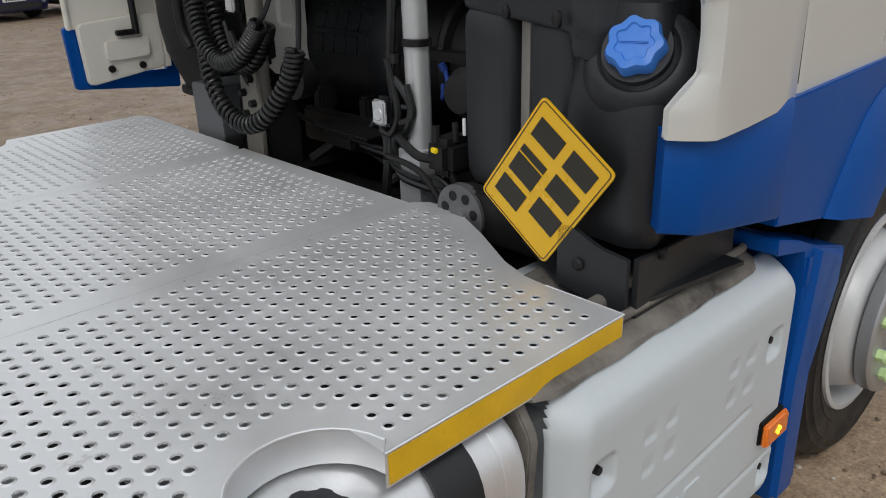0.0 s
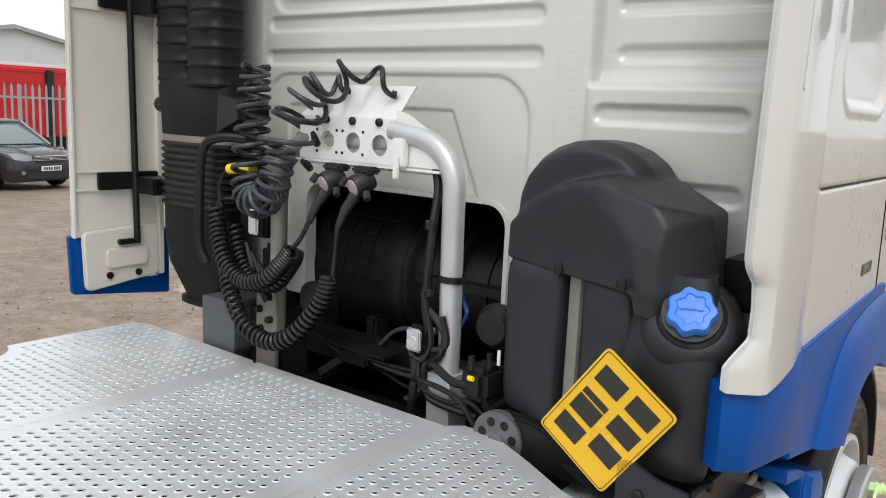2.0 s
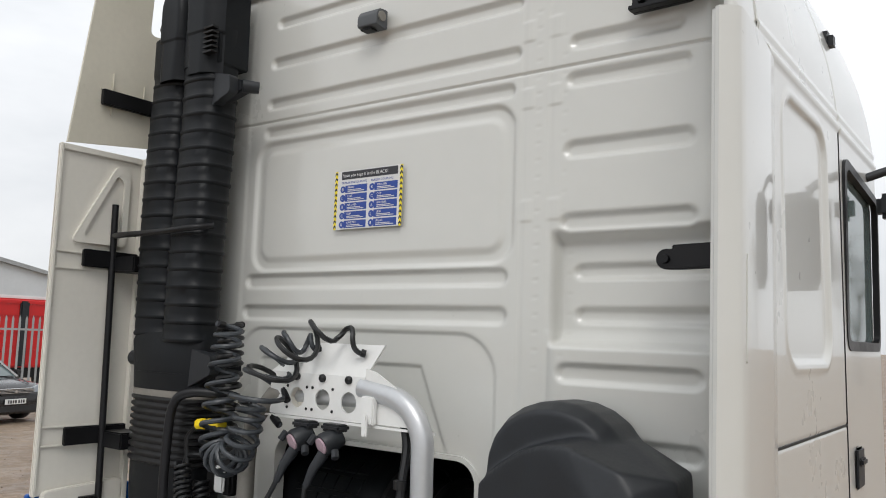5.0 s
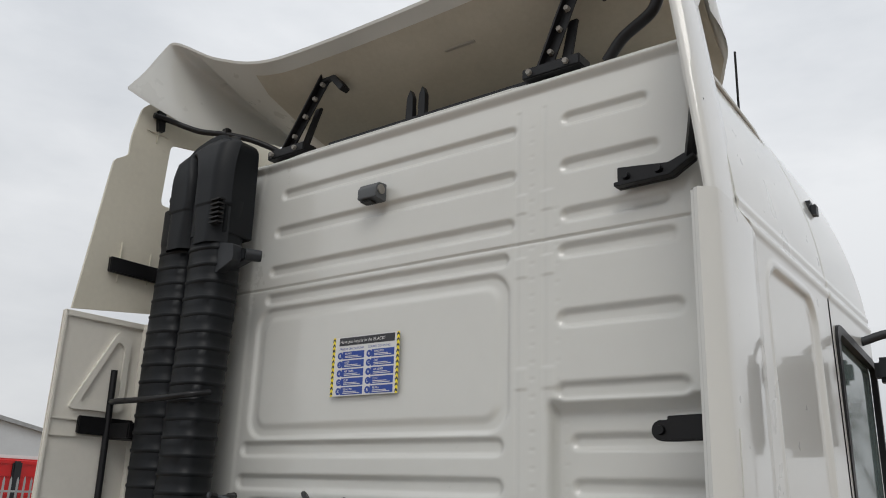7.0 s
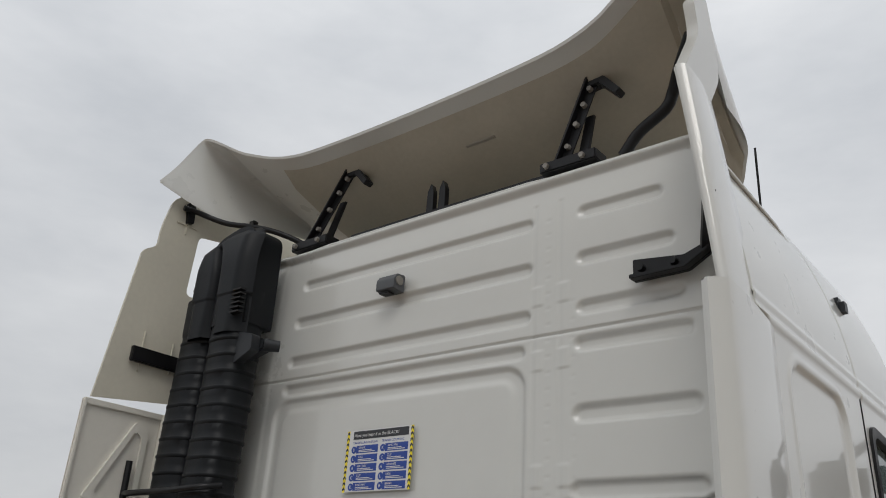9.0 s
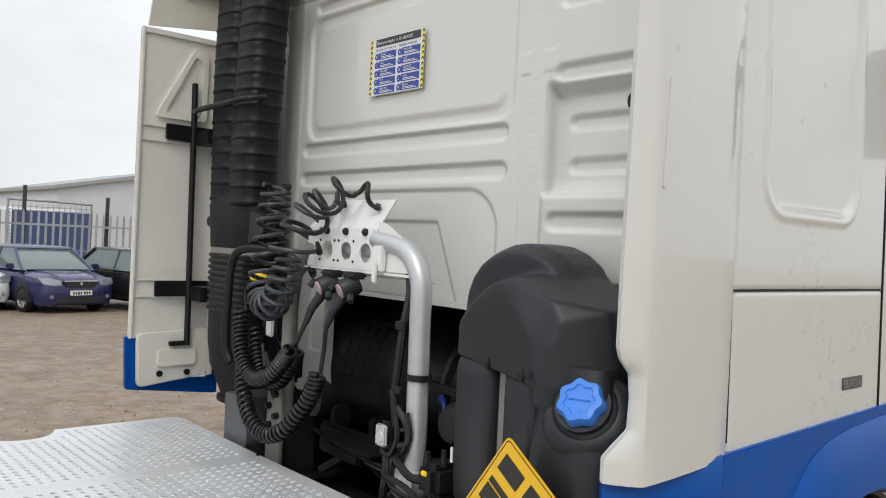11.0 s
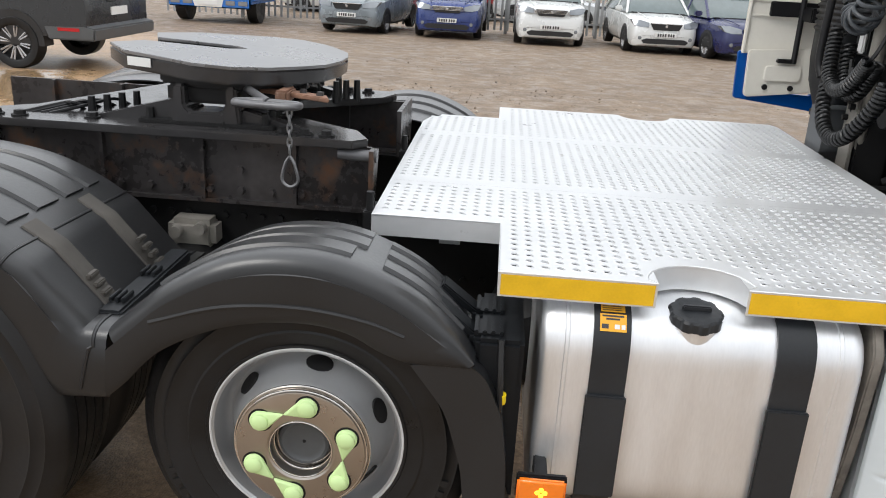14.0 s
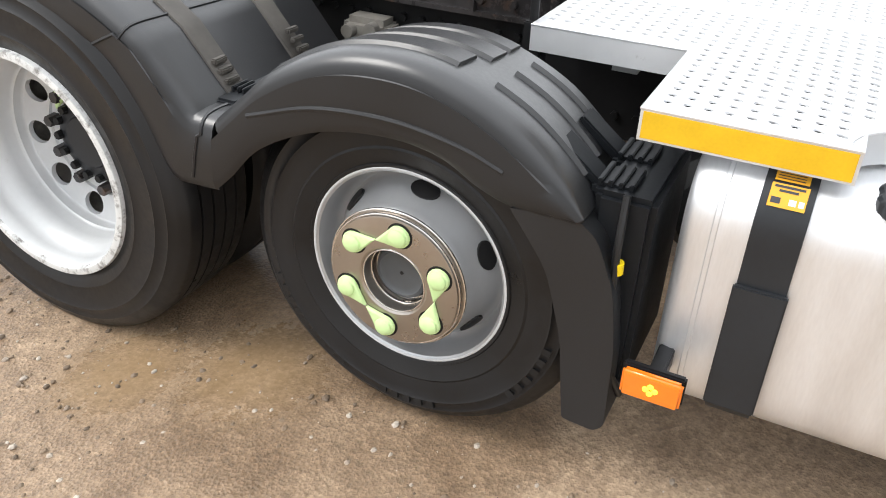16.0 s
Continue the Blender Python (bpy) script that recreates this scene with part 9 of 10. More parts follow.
    lathe(bm, [(0.0, 0.012), (0.022, 0.012), (0.026, 0.0)], c - Vector((0, 0.018, 0)), (0, -1, 0), 20)
    part("pierced_disc", bm, M_HANDLE, wv)
    # dark discs on the solid face paint the shade of seven holes
    for k in range(7):
        a = k * math.tau / 7 + 0.2
        bm = B()
        cyl(bm, c + Vector((0.050 * math.cos(a), -0.019, 0.050 * math.sin(a))), c + Vector((0.050 * math.cos(a), -0.0215, 0.050 * math.sin(a))), 0.013, 0.013, 14)
        part("opening", bm, M_DARK, wv)
    bm = B()
    prism(bm, rounded([(0.50, 0.83), (0.50, 0.93), (0.62, 0.90), (0.74, 0.85), (0.74, 0.80)], 0.015), "y", 0.205, 0.225, 0.004)
    part("arm", bm, M_HANDLE, wv)


build_hoses()


def build_sticker():
    s = thing("coupling_notice", "printed trailer coupling notice on the rear wall", "notice", at=(-0.30, WY - 0.03, 2.32))
    x0, x1, z0, z1, y = -0.432, -0.117, 2.202, 2.414, WY - 0.0105
    def pt(u, v):
        return (x0 + (x1 - x0) * u, z0 + (z1 - z0) * v)
    def bar(u0, u1, v0, v1, lift, material, name, parent):
        bm = B()
        (xa, za), (xb, zb) = pt(u0, v0), pt(u1, v1)
        box(bm, xa, xb, y - 0.0006 - lift, y - lift, za, zb)
        return part(name, bm, material, parent)
    sheet = bar(0, 1, 0, 1, 0.0, M_LABELWHITE, "sheet", s)
    bar(0.10, 0.93, 0.85, 0.985, 0.0008, M_LABELBLACK, "title_band", s)
    for u in (0.0, 0.962):
        bm = B()
        (xa, za), (xb, zb) = pt(u, 0), pt(u + 0.038, 1)
        box(bm, xa, xb, y - 0.0012, y - 0.0006, za, zb)
        edge = part("chevron_edge", bm, M_LABELYELLOW, s)
        bm = B()
        w = xb - xa
        for k in range(11):
            zz = za + (zb - za) * (k + 0.15) / 11
            h = (zb - za) / 11
            prism(bm, [(xa, zz), (xa + w / 2, zz + h * 0.35), (xb, zz), (xb, zz + h * 0.4), (xa + w / 2, zz + h * 0.75), (xa, zz + h * 0.4)], "y", y - 0.0018, y - 0.0012)
        part_each("chevron", bm, M_LABELBLACK, edge)
    def words(text, size, u, v, material, name, parent, lift=0.0022):
        cu = bpy.data.curves.new(name, "FONT")
        cu.body, cu.size, cu.extrude = text, size, 0.0002
        ob = new(name, cu)
        ob.data.materials.append(material)
        X, Zp = pt(u, v)
        ob.parent = parent
        base = parent.matrix_basis if parent.parent is None else parent.parent.matrix_basis @ parent.matrix_basis
        ob.matrix_local = base.inverted() @ Matrix.Translation((X, y - lift, Zp)) @ Matrix.Rotation(math.pi / 2, 4, "X")
        return ob
    words("Have you kept it in the BLACK!", 0.0165, 0.115, 0.89, M_LABELWHITE, "title_text", s)
    for u0, head, rows in ((0.09, "TRAILER UNCOUPLING", ("BRAKE", "LEGS", "AIR LINES", "CLIP", "KING PIN")), (0.53, "TRAILER COUPLING", ("KING PIN", "CLIP", "AIR LINES", "LEGS", "BRAKE"))):
        words(head, 0.0115, u0 + 0.01, 0.775, M_WEED, "heading_text", s, 0.0010)
        for k, word in enumerate(rows):
            v = 0.62 - 0.15 * k
            panel = bar(u0 + 0.07, u0 + 0.40, v, v + 0.125, 0.0008, M_WEED, "blue_panel", s)
            words(word, 0.0105, u0 + 0.11, v + 0.072, M_LABELWHITE, "row_text", s)
            for j in range(2):
                bar(u0 + 0.11, u0 + 0.36 - 0.05 * j, v + 0.018 + 0.024 * j, v + 0.03 + 0.024 * j, 0.0016, M_LABELWHITE, "print_line", panel)
            bm = B()
            X, Zp = pt(u0 + 0.035, v + 0.06)
            lathe(bm, [(0.0125, 0.0008), (0.0125, 0.0016), (0, 0.0016)], (X, y, Zp), (0, -1, 0), 20)
            disc = part("letter_disc", bm, M_WEED, s)
            words(word[0], 0.015, u0 + 0.02, v + 0.035, M_LABELWHITE, "letter_text", s)
    return s


build_sticker()


def build_lampbox():
    p = thing("wall_lamp_box", "small grey box lamp on the rear wall", "lamp", at=(-0.25, 0.42, 2.94))
    bm = B()
    prism(bm, rounded([(0.478, 2.905), (0.478, 2.975), (0.435, 2.972), (0.42, 2.95), (0.42, 2.912)], 0.006), "x", -0.305, -0.215, 0.004)
    body = part("housing", bm, M_GREYBOX, p, "grey housing")
    bm = B()
    box(bm, -0.295, -0.245, 0.425, 0.46, 2.900, 2.9055, 0.002)
    part("lens", bm, M_DARK, p)
    bm = B()
    cyl(bm, (-0.216, 0.445, 2.945), (-0.209, 0.445, 2.945), 0.018, 0.018, 16)
    part("side_screw", bm, M_CASTALLOY, p)


build_lampbox()

# ---- the yard beyond ----
M_GALV = mat("weathered_galvanised_fence", (0.34, 0.35, 0.35), 0.6, metal=0.3, vary=0.15, scale=2, fine=20, random_tone=0.12)
M_CARGLASS = mat("car_glass", (0.10, 0.13, 0.13), 0.08, vary=0.1, rvary=0.03, spec=0.8)
M_CARTRIM = mat("car_black_trim", (0.015, 0.015, 0.016), 0.45, vary=0.2)
M_CHROMECAR = mat("car_chrome", (0.6, 0.6, 0.6), 0.2, metal=0.9, vary=0.05)
M_LAMPGLASS = mat("headlamp_glass", (0.27, 0.29, 0.31), 0.10, metal=0.4, vary=0.1)
M_PLATEWHITE = mat("white_plate", (0.74, 0.74, 0.72), 0.4, vary=0.03)
M_ALLOY = mat("alloy_wheel", (0.42, 0.42, 0.43), 0.3, metal=0.6, vary=0.1)
M_RED = mat("red_lorry_paint", (0.52, 0.012, 0.012), 0.35, vary=0.1, scale=1.5, fine=10)
M_TAILRED = mat("red_tail_lens", (0.45, 0.01, 0.015), 0.2, vary=0.05)


def car_paint(name, c):
    return mat(name, c, 0.28, vary=0.04, scale=1.5, fine=10, coat=0.5, metal=0.15)


def wheel_parts(parent, at, r, w, out):
    """A car wheel: tyre with a spoked rim."""
    x, y, z = at
    bm = B()
    prof = [(r * 0.66, 0.0), (r * 0.72, 0.012), (r * 0.95, 0.010), (r, -0.02), (r, -w + 0.02), (r * 0.95, -w), (r * 0.66, -w)]
    lathe(bm, prof, (x, y, z), (0, out, 0), 28)
    tyre = part("wheel", bm, M_RUBBER, parent, "road wheel")
    bm = B()
    lathe(bm, [(r * 0.67, 0.004), (r * 0.62, -0.02), (r * 0.58, -0.05), (0.0, -0.06)], (x, y, z), (0, out, 0), 24)
    for k in range(10):
        a = k * math.tau / 10
        p0, p1 = (x + 0.03 * math.cos(a), y - 0.02 * out, z + 0.03 * math.sin(a)), (x + r * 0.62 * math.cos(a), y + 0.0 * out, z + r * 0.62 * math.sin(a))
        tube(bm, [p0, p1], 0.014, 5)
    part("rim", bm, M_ALLOY, tyre, "alloy rim")


def build_car(label, paint, L=4.4, W=1.76, H=1.46, hood=0.90, sill=0.26, grille="dark", estate=True, chrome=False, lamp_h=0.66):
    """A parked car, its nose at the origin and its length along minus x."""
    c = thing("parked_car", label, "car", "parked cars")
    hw = W / 2
    stations = [(0.0, 0.66, 0.60, 0.30), (-0.015, 0.80, 0.66, 0.24), (-0.06, 0.875, hood - 0.19, 0.205), (-0.16, 0.925, hood - 0.115, 0.195), (-0.34, 0.965, hood - 0.07, 0.195), (-0.75, 1.0, hood - 0.02, sill), (-1.12, 1.0, hood + 0.015, sill), (-2.2, 1.0, hood + 0.03, sill), (-3.3, 1.0, hood + 0.04, sill), (-L + 0.35, 0.97, hood + 0.03, sill), (-L + 0.05, 0.88, hood - 0.02, 0.32), (-L, 0.80, hood - 0.12, 0.40)]
    bm = B()
    rings = []
    for x, k, top, low in stations:
        w = hw * k
        rings.append([(x, -w * 0.92, low), (x, -w, low + 0.16), (x, -w, (low + top) / 2), (x, -w * 0.97, top - 0.06), (x, -w * 0.84, top), (x, -w * 0.4, top + 0.025), (x, w * 0.4, top + 0.025), (x, w * 0.84, top), (x, w * 0.97, top - 0.06), (x, w, (low + top) / 2), (x, w, low + 0.16), (x, w * 0.92, low)])
    loft(bm, rings)
    part("body", bm, paint, c, "painted body")
    # glasshouse
    base, roof = hood + 0.02, H
    xw0, xw1, xr1, xr0 = -1.02, -1.78, (-L + 0.75 if estate else -L + 1.35), (-L + 0.25 if estate else -L + 0.75)
    def gl(x, z, w):
        return [(x, -w, z), (x, w, z)]
    g0, g1 = hw * 0.93, hw * 0.72
    bm = B()
    loft(bm, [[(xw0, -g0, base), (xr0, -g0, base), (xr0, g0, base), (xw0, g0, base)], [(xw1, -g1, roof - 0.03), (xr1, -g1, roof - 0.03), (xr1, g1, roof - 0.03), (xw1, g1, roof - 0.03)]])
    part("glasshouse", bm, M_CARGLASS, c, "tinted car glass")
    bm = B()
    loft(bm, [[(xw1 + 0.06, -g1 - 0.03, roof - 0.05), (xr1 - 0.06, -g1 - 0.03, roof - 0.05), (xr1 - 0.06, g1 + 0.03, roof - 0.05), (xw1 + 0.06, g1 + 0.03, roof - 0.05)], [(xw1, -g1, roof - 0.01), (xr1, -g1, roof - 0.01), (xr1, g1, roof - 0.01), (xw1, g1, roof - 0.01)], [(xw1 - 0.2, -g1 * 0.7, roof + 0.015), (xr1 + 0.2, -g1 * 0.7, roof + 0.015), (xr1 + 0.2, g1 * 0.7, roof + 0.015), (xw1 - 0.2, g1 * 0.7, roof + 0.015)]])
    part("roof", bm, paint, c)
    for s in (-1, 1):
        bm = B()
        tube(bm, [(xw0 + 0.03, s * g0, base - 0.01), (xw1 + 0.02, s * (g1 + 0.02), roof - 0.03)], 0.035, 6)
        tube(bm, [(-2.35, s * (g0 - 0.0), base), (-2.4, s * (g1 + 0.012), roof - 0.04)], 0.03, 6)
        tube(bm, [(xr0, s * g0, base), (xr1, s * (g1 + 0.01), roof - 0.04)], 0.06, 6)
        part_each("pillar", bm, paint, c)
        bm = B()
        box(bm, -1.30, -1.16, s * (hw + 0.02), s * (hw + 0.20), base + 0.02, base + 0.15, 0.03)
        part("door_mirror", bm, paint, c)
        bm = B()
        corner = [(0.016, 0.50, 0.0), (0.004, 0.50, 0.105), (-0.015, 0.72, -0.005), (-0.075, 0.90, 0.03), (-0.20, 0.955, 0.145), (-0.10, 0.78, 0.165), (-0.30, 0.975, 0.155)]
        pts = [bm.verts.new((x + dx, s * hw * k, lamp_h + h)) for x, k, h in corner for dx in (0.0, -0.12)]
        bmesh.ops.convex_hull(bm, input=pts)
        part("headlamp", bm, M_LAMPGLASS, c, "clear headlamp")
        for x in (-0.82, -L + 0.85):
            wheel_parts(c, (x, s * (hw - 0.005), 0.31), 0.31, 0.2, s)
            bm = B()
            ring = [(x + 0.37 * math.cos(a), 0.31 + 0.37 * math.sin(a)) for a in np.linspace(-0.1, math.pi + 0.1, 15)]
            prism(bm, ring, "y", s * (hw - 0.14), s * (hw + 0.004))
            part("wheel_arch", bm, M_CARTRIM, c)
    bm = B()
    prism(bm, rounded([(-hw * 0.36, lamp_h - 0.06), (hw * 0.36, lamp_h - 0.06), (hw * 0.46, lamp_h + 0.10), (-hw * 0.46, lamp_h + 0.10)], 0.03), "x", -0.06, 0.022, 0.006)
    g = part("grille", bm, M_CARTRIM, c, "black front grille")
    if chrome:
        bm = B()
        for k in range(3):
            box(bm, 0.02, 0.04, -hw * 0.5, hw * 0.5, lamp_h + 0.0 + 0.03 * k, lamp_h + 0.012 + 0.03 * k, 0.004)
        part_each("grille_bar", bm, M_CHROMECAR, g)
    bm = B()
    prism(bm, rounded([(-hw * 0.60, 0.27), (hw * 0.60, 0.27), (hw * 0.68, 0.34), (hw * 0.55, 0.39), (-hw * 0.55, 0.39), (-hw * 0.68, 0.34)], 0.02), "x", -0.12, 0.012, 0.006)
    part("lower_intake", bm, M_CARTRIM, c, "black lower bumper intake")
    bm = B()
    prism(bm, [(0.024, lamp_h + 0.105), (0.036, lamp_h + 0.098), (0.036, lamp_h + 0.085), (0.020, lamp_h + 0.085)], "y", -hw * 0.44, hw * 0.44)
    part("grille_surround", bm, M_CHROMECAR, g, "bright strip over the grille")
    bm = B()
    lathe(bm, [(0.0, 0.012), (0.035, 0.010), (0.04, 0.0)], (0.024, 0.0, lamp_h + 0.035), (1, 0, 0), 16)
    part("badge", bm, M_CHROMECAR, g, "plain round badge")
    for s in (-1, 1):
        bm = B()
        tube(bm, [(-1.0, s * hw * 0.62, hood + 0.035), (-0.45, s * hw * 0.58, hood - 0.005), (-0.16, s * hw * 0.5, hood - 0.075)], 0.012, 6)
        part("bonnet_crease", bm, paint, c)
    bm = B()
    box(bm, -1.06, -0.98, -hw * 0.80, hw * 0.80, hood + 0.018, hood + 0.045, 0.01)
    part("wiper_scuttle", bm, M_CARTRIM, c, "black scuttle below the windscreen")
    bm = B()
    box(bm, 0.02, 0.045, -0.26, 0.26, 0.43, 0.54, 0.005)
    pl = part("number_plate", bm, M_PLATEWHITE, c, "white front number plate")
    bm = B()
    for k in range(7):
        y = -0.205 + 0.06 * k + (0.02 if k > 3 else 0)
        box(bm, 0.044, 0.048, y, y + 0.038, 0.45, 0.52)
    part_each("plate_mark", bm, M_CARTRIM, pl)
    bm = B()
    for s in (-1, 1):
        lathe(bm, [(0.05, 0.0), (0.045, 0.02), (0.0, 0.022)], (-0.02, s * hw * 0.72, 0.40), (1, 0, 0), 12)
    part_each("fog_lamp", bm, M_LAMPGLASS, c)
    bm = B()
    box(bm, -L + 0.2, -0.15, -hw * 0.85, hw * 0.85, 0.20, 0.30)
    part("underbody", bm, M_CARTRIM, c)
    return c


def park(car, x, y, turn):
    car.matrix_basis = pose(x, y, ground_height(x, y) - 0.01, 0, 0, turn)


park(build_car("silver-grey estate car parked nose out", car_paint("grey_blue_car", (0.20, 0.23, 0.25)), L=4.5, hood=0.92, H=1.50, lamp_h=0.68), -19.2, -5.4, -8)
park(build_car("dark blue people carrier parked nose out", car_paint("dark_blue_car", (0.025, 0.045, 0.17)), L=4.4, W=1.79, H=1.63, hood=1.0, lamp_h=0.74, chrome=True), -19.3, -2.75, -1)
park(build_car("white sports utility vehicle with black grille", car_paint("white_car", (0.70, 0.71, 0.70)), L=4.7, W=1.80, H=1.70, hood=1.06, sill=0.36, lamp_h=0.82, chrome=True), -18.8, -0.05, 0)
park(build_car("white hatchback parked nose out", car_paint("white_hatch_paint", (0.70, 0.71, 0.70)), L=4.2, W=1.73, H=1.46, hood=0.92), -18.2, 2.75, 4)
park(build_car("purplish blue saloon parked nose out", car_paint("violet_blue_car", (0.016, 0.020, 0.085)), L=4.85, W=1.85, H=1.48, hood=0.92, estate=False), -17.3, 4.75, 12)
park(build_car("charcoal saloon with pale headlamps", car_paint("charcoal_car", (0.014, 0.014, 0.016)), L=4.8, W=1.85, H=1.48, hood=0.92, estate=False, chrome=True), -16.3, 7.25, 14)
park(build_car("silver car parked beyond the fence", car_paint("far_silver_car", (0.50, 0.52, 0.53)), L=4.3), -29.5, 2.6, 80)
park(build_car("red car parked beyond the fence", car_paint("far_red_car", (0.30, 0.02, 0.02)), L=4.3), -30.5, -1.2, 95)
park(build_car("white car parked beyond the fence", car_paint("far_white_car", (0.66, 0.67, 0.67)), L=4.3), -29.0, -5.4, 86)


def build_fence():
    f = thing("palisade_fence", "tall grey galvanised palisade fence", "fence", kind="structure", at=(-23.5, 2.0, -0.5))
    x, zb, zt = -23.5, ground_height(-23.5, 0) - 0.03, 2.04
    def pale():
        bm = B()
        w, d = 0.036, 0.012
        lo = [(x + d, -w, zb + 0.12), (x, -w * 0.4, zb + 0.12), (x, w * 0.4, zb + 0.12), (x + d, w, zb + 0.12)]
        hi = [(px, py, zt - 0.10) for px, py, pz in lo]
        tip = [(x + d, -0.004, zt), (x, -0.002, zt), (x, 0.002, zt), (x + d, 0.004, zt)]
        loft(bm, [lo, hi, tip])
        return finish("pale", bm, M_GALV)
    mesh = pale()
    mesh.transform(Matrix.Translation(-Vector(f.location)))
    rnd = random.Random(4)
    y = -12.0
    while y < 16.0:
        ob = new("pale", mesh)
        ob.parent = f
        ob.location = (0, y, rnd.uniform(-0.015, 0.015))
        y += 0.205
    for z in (zb + 0.45, zt - 0.42):
        bm = B()
        prism(bm, [(x - 0.05, z - 0.03), (x - 0.002, z - 0.03), (x - 0.002, z + 0.03), (x - 0.008, z + 0.03), (x - 0.008, z - 0.02), (x - 0.05, z - 0.02)], "y", -12.1, 16.1)
        part("rail", bm, M_GALV, f)
    for y in (-9.6, -6.8, -4.0, -1.2, 1.6, 5.05, 7.4, 10.0, 12.8):
        bm = B()
        tall = {5.05: 0.75, 7.4: 0.55}.get(y, 0.0)
        box(bm, x - 0.13, x - 0.05, y - 0.05, y + 0.05, zb, zt - 0.05 + tall, 0.006)
        part("post", bm, M_RUST if tall else M_GALV, f, "rusty tall gate post" if tall else "")
    return f


build_fence()


def build_far_lorry():
    g = ground_height(-30, 0)
    l = thing("far_lorry", "white lorry cab standing beyond the fence", "lorry", "distant lorries", at=(-30, 3.6, g))
    bm = B()
    box(bm, -32.0, -29.5, 2.75, 5.15, g + 0.9, g + 3.15, 0.08, 3)
    cabm = part("cab", bm, M_WHITE, l, "white cab rear wall")
    bm = B()
    for z in (1.6, 1.9, 2.2, 2.6):
        box(bm, -29.5, -29.48, 3.4, 4.9, g + z, g + z + 0.04, 0.01)
    part_each("rib", bm, M_WHITE, cabm)
    rows = [[(-29.9 + 1.6 * s * -1 + 0.5, 2.65 + 2.6 * t, g + 3.62 - 0.3 * s + 0.14 * (2 * t - 1) ** 2) for s in (0, 0.5, 1)] for t in np.linspace(0, 1, 9)]
    bm = B()
    curved_panel(bm, rows, [[(x, y, z - 0.03) for x, y, z in r] for r in rows])
    part("deflector", bm, M_CREAM_UNDER, l, "weathered roof deflector")
    for y in (3.1, 4.6):
        bm = B()
        tube(bm, [(-29.6, y, g + 3.1), (-29.7, y, g + 3.55)], 0.03, 6)
        part("stay", bm, M_DARK, l)
    bm = B()
    tube(bm, [(-29.35, 3.0, g + 1.0), (-29.35, 3.0, g + 2.95), (-29.5, 3.0, g + 3.15)], 0.17, 12)
    part("intake", bm, M_PLASTIC, l, "black intake stack")
    bm = B()
    box(bm, -29.5, -24.8, 3.4, 4.5, g + 0.75, g + 0.98, 0.02)
    part("chassis", bm, M_DARK, l)
    for x in (-31.2, -27.0, -25.7):
        for y in (2.9, 5.0):
            bm = B()
            lathe(bm, [(0.0, -0.15), (0.5, -0.15), (0.5, 0.15), (0.3, 0.15), (0.28, 0.08), (0.0, 0.08)], (x, y, g + 0.48), (0, 1 if y > 4 else -1, 0), 24)
            part("wheel", bm, M_RUBBER, l)
    return l


build_far_lorry()


def build_tipper():
    g = ground_height(-29, 0)
    l = thing("tipper_lorry", "white and blue tipper lorry with mesh headboard", "lorry", "distant lorries", at=(-29, 7, g))
    bm = B()
    box(bm, -29.6, -27.6, 5.6, 7.9, g + 0.7, g + 2.75, 0.12, 3)
    c = part("cab", bm, M_WHITE, l, "white cab")
    bm = B()
    box(bm, -27.6, -27.58, 5.8, 7.7, g + 1.6, g + 2.5, 0.05)
    part("windscreen", bm, M_CARGLASS, c)
    bm = B()
    tube(bm, smooth_path([(-27.4, 5.5, g + 1.2), (-27.4, 5.5, g + 2.8), (-27.4, 5.8, g + 2.95), (-27.4, 7.9, g + 2.92), (-27.4, 8.15, g + 2.8), (-27.4, 8.15, g + 1.2)], 5), 0.04, 8)
    part("headboard_frame", bm, M_GALV, l, "tubular headboard frame")
    bm = B()
    for k in range(14):
        tube(bm, [(-27.4, 5.65 + 0.18 * k, g + 1.2), (-27.4, 5.65 + 0.18 * k, g + 2.85)], 0.012, 4)
        tube(bm, [(-27.4, 5.5, g + 1.25 + 0.115 * k), (-27.4, 8.1, g + 1.25 + 0.115 * k)], 0.012, 4)
    part("headboard_mesh", bm, M_GALV, l)
    M_TB = mat("faded_blue_body", (0.05, 0.075, 0.16), 0.5, vary=0.15, scale=2, fine=15)
    bm = B()
    box(bm, -27.35, -25.0, 5.5, 8.2, g + 0.95, g + 1.35, 0.02)
    box(bm, -27.30, -27.2, 5.6, 8.1, g + 1.3, g + 2.6, 0.02)
    part("body", bm, M_TB, l, "faded blue tipper body")
    for x in (-28.8, -26.0):
        for y in (5.7, 7.9):
            bm = B()
            lathe(bm, [(0.0, -0.14), (0.45, -0.14), (0.45, 0.14), (0.26, 0.14), (0.24, 0.06), (0.0, 0.06)], (x, y, g + 0.44), (0, 1 if y > 7 else -1, 0), 24)
            part("wheel", bm, M_RUBBER, l)
    bm = B()
    box(bm, -24.9, -24.8, 5.6, 5.9, g + 0.8, g + 1.0, 0.01)
    part("tail_lamp", bm, M_TAILRED, l)
    return l


build_tipper()


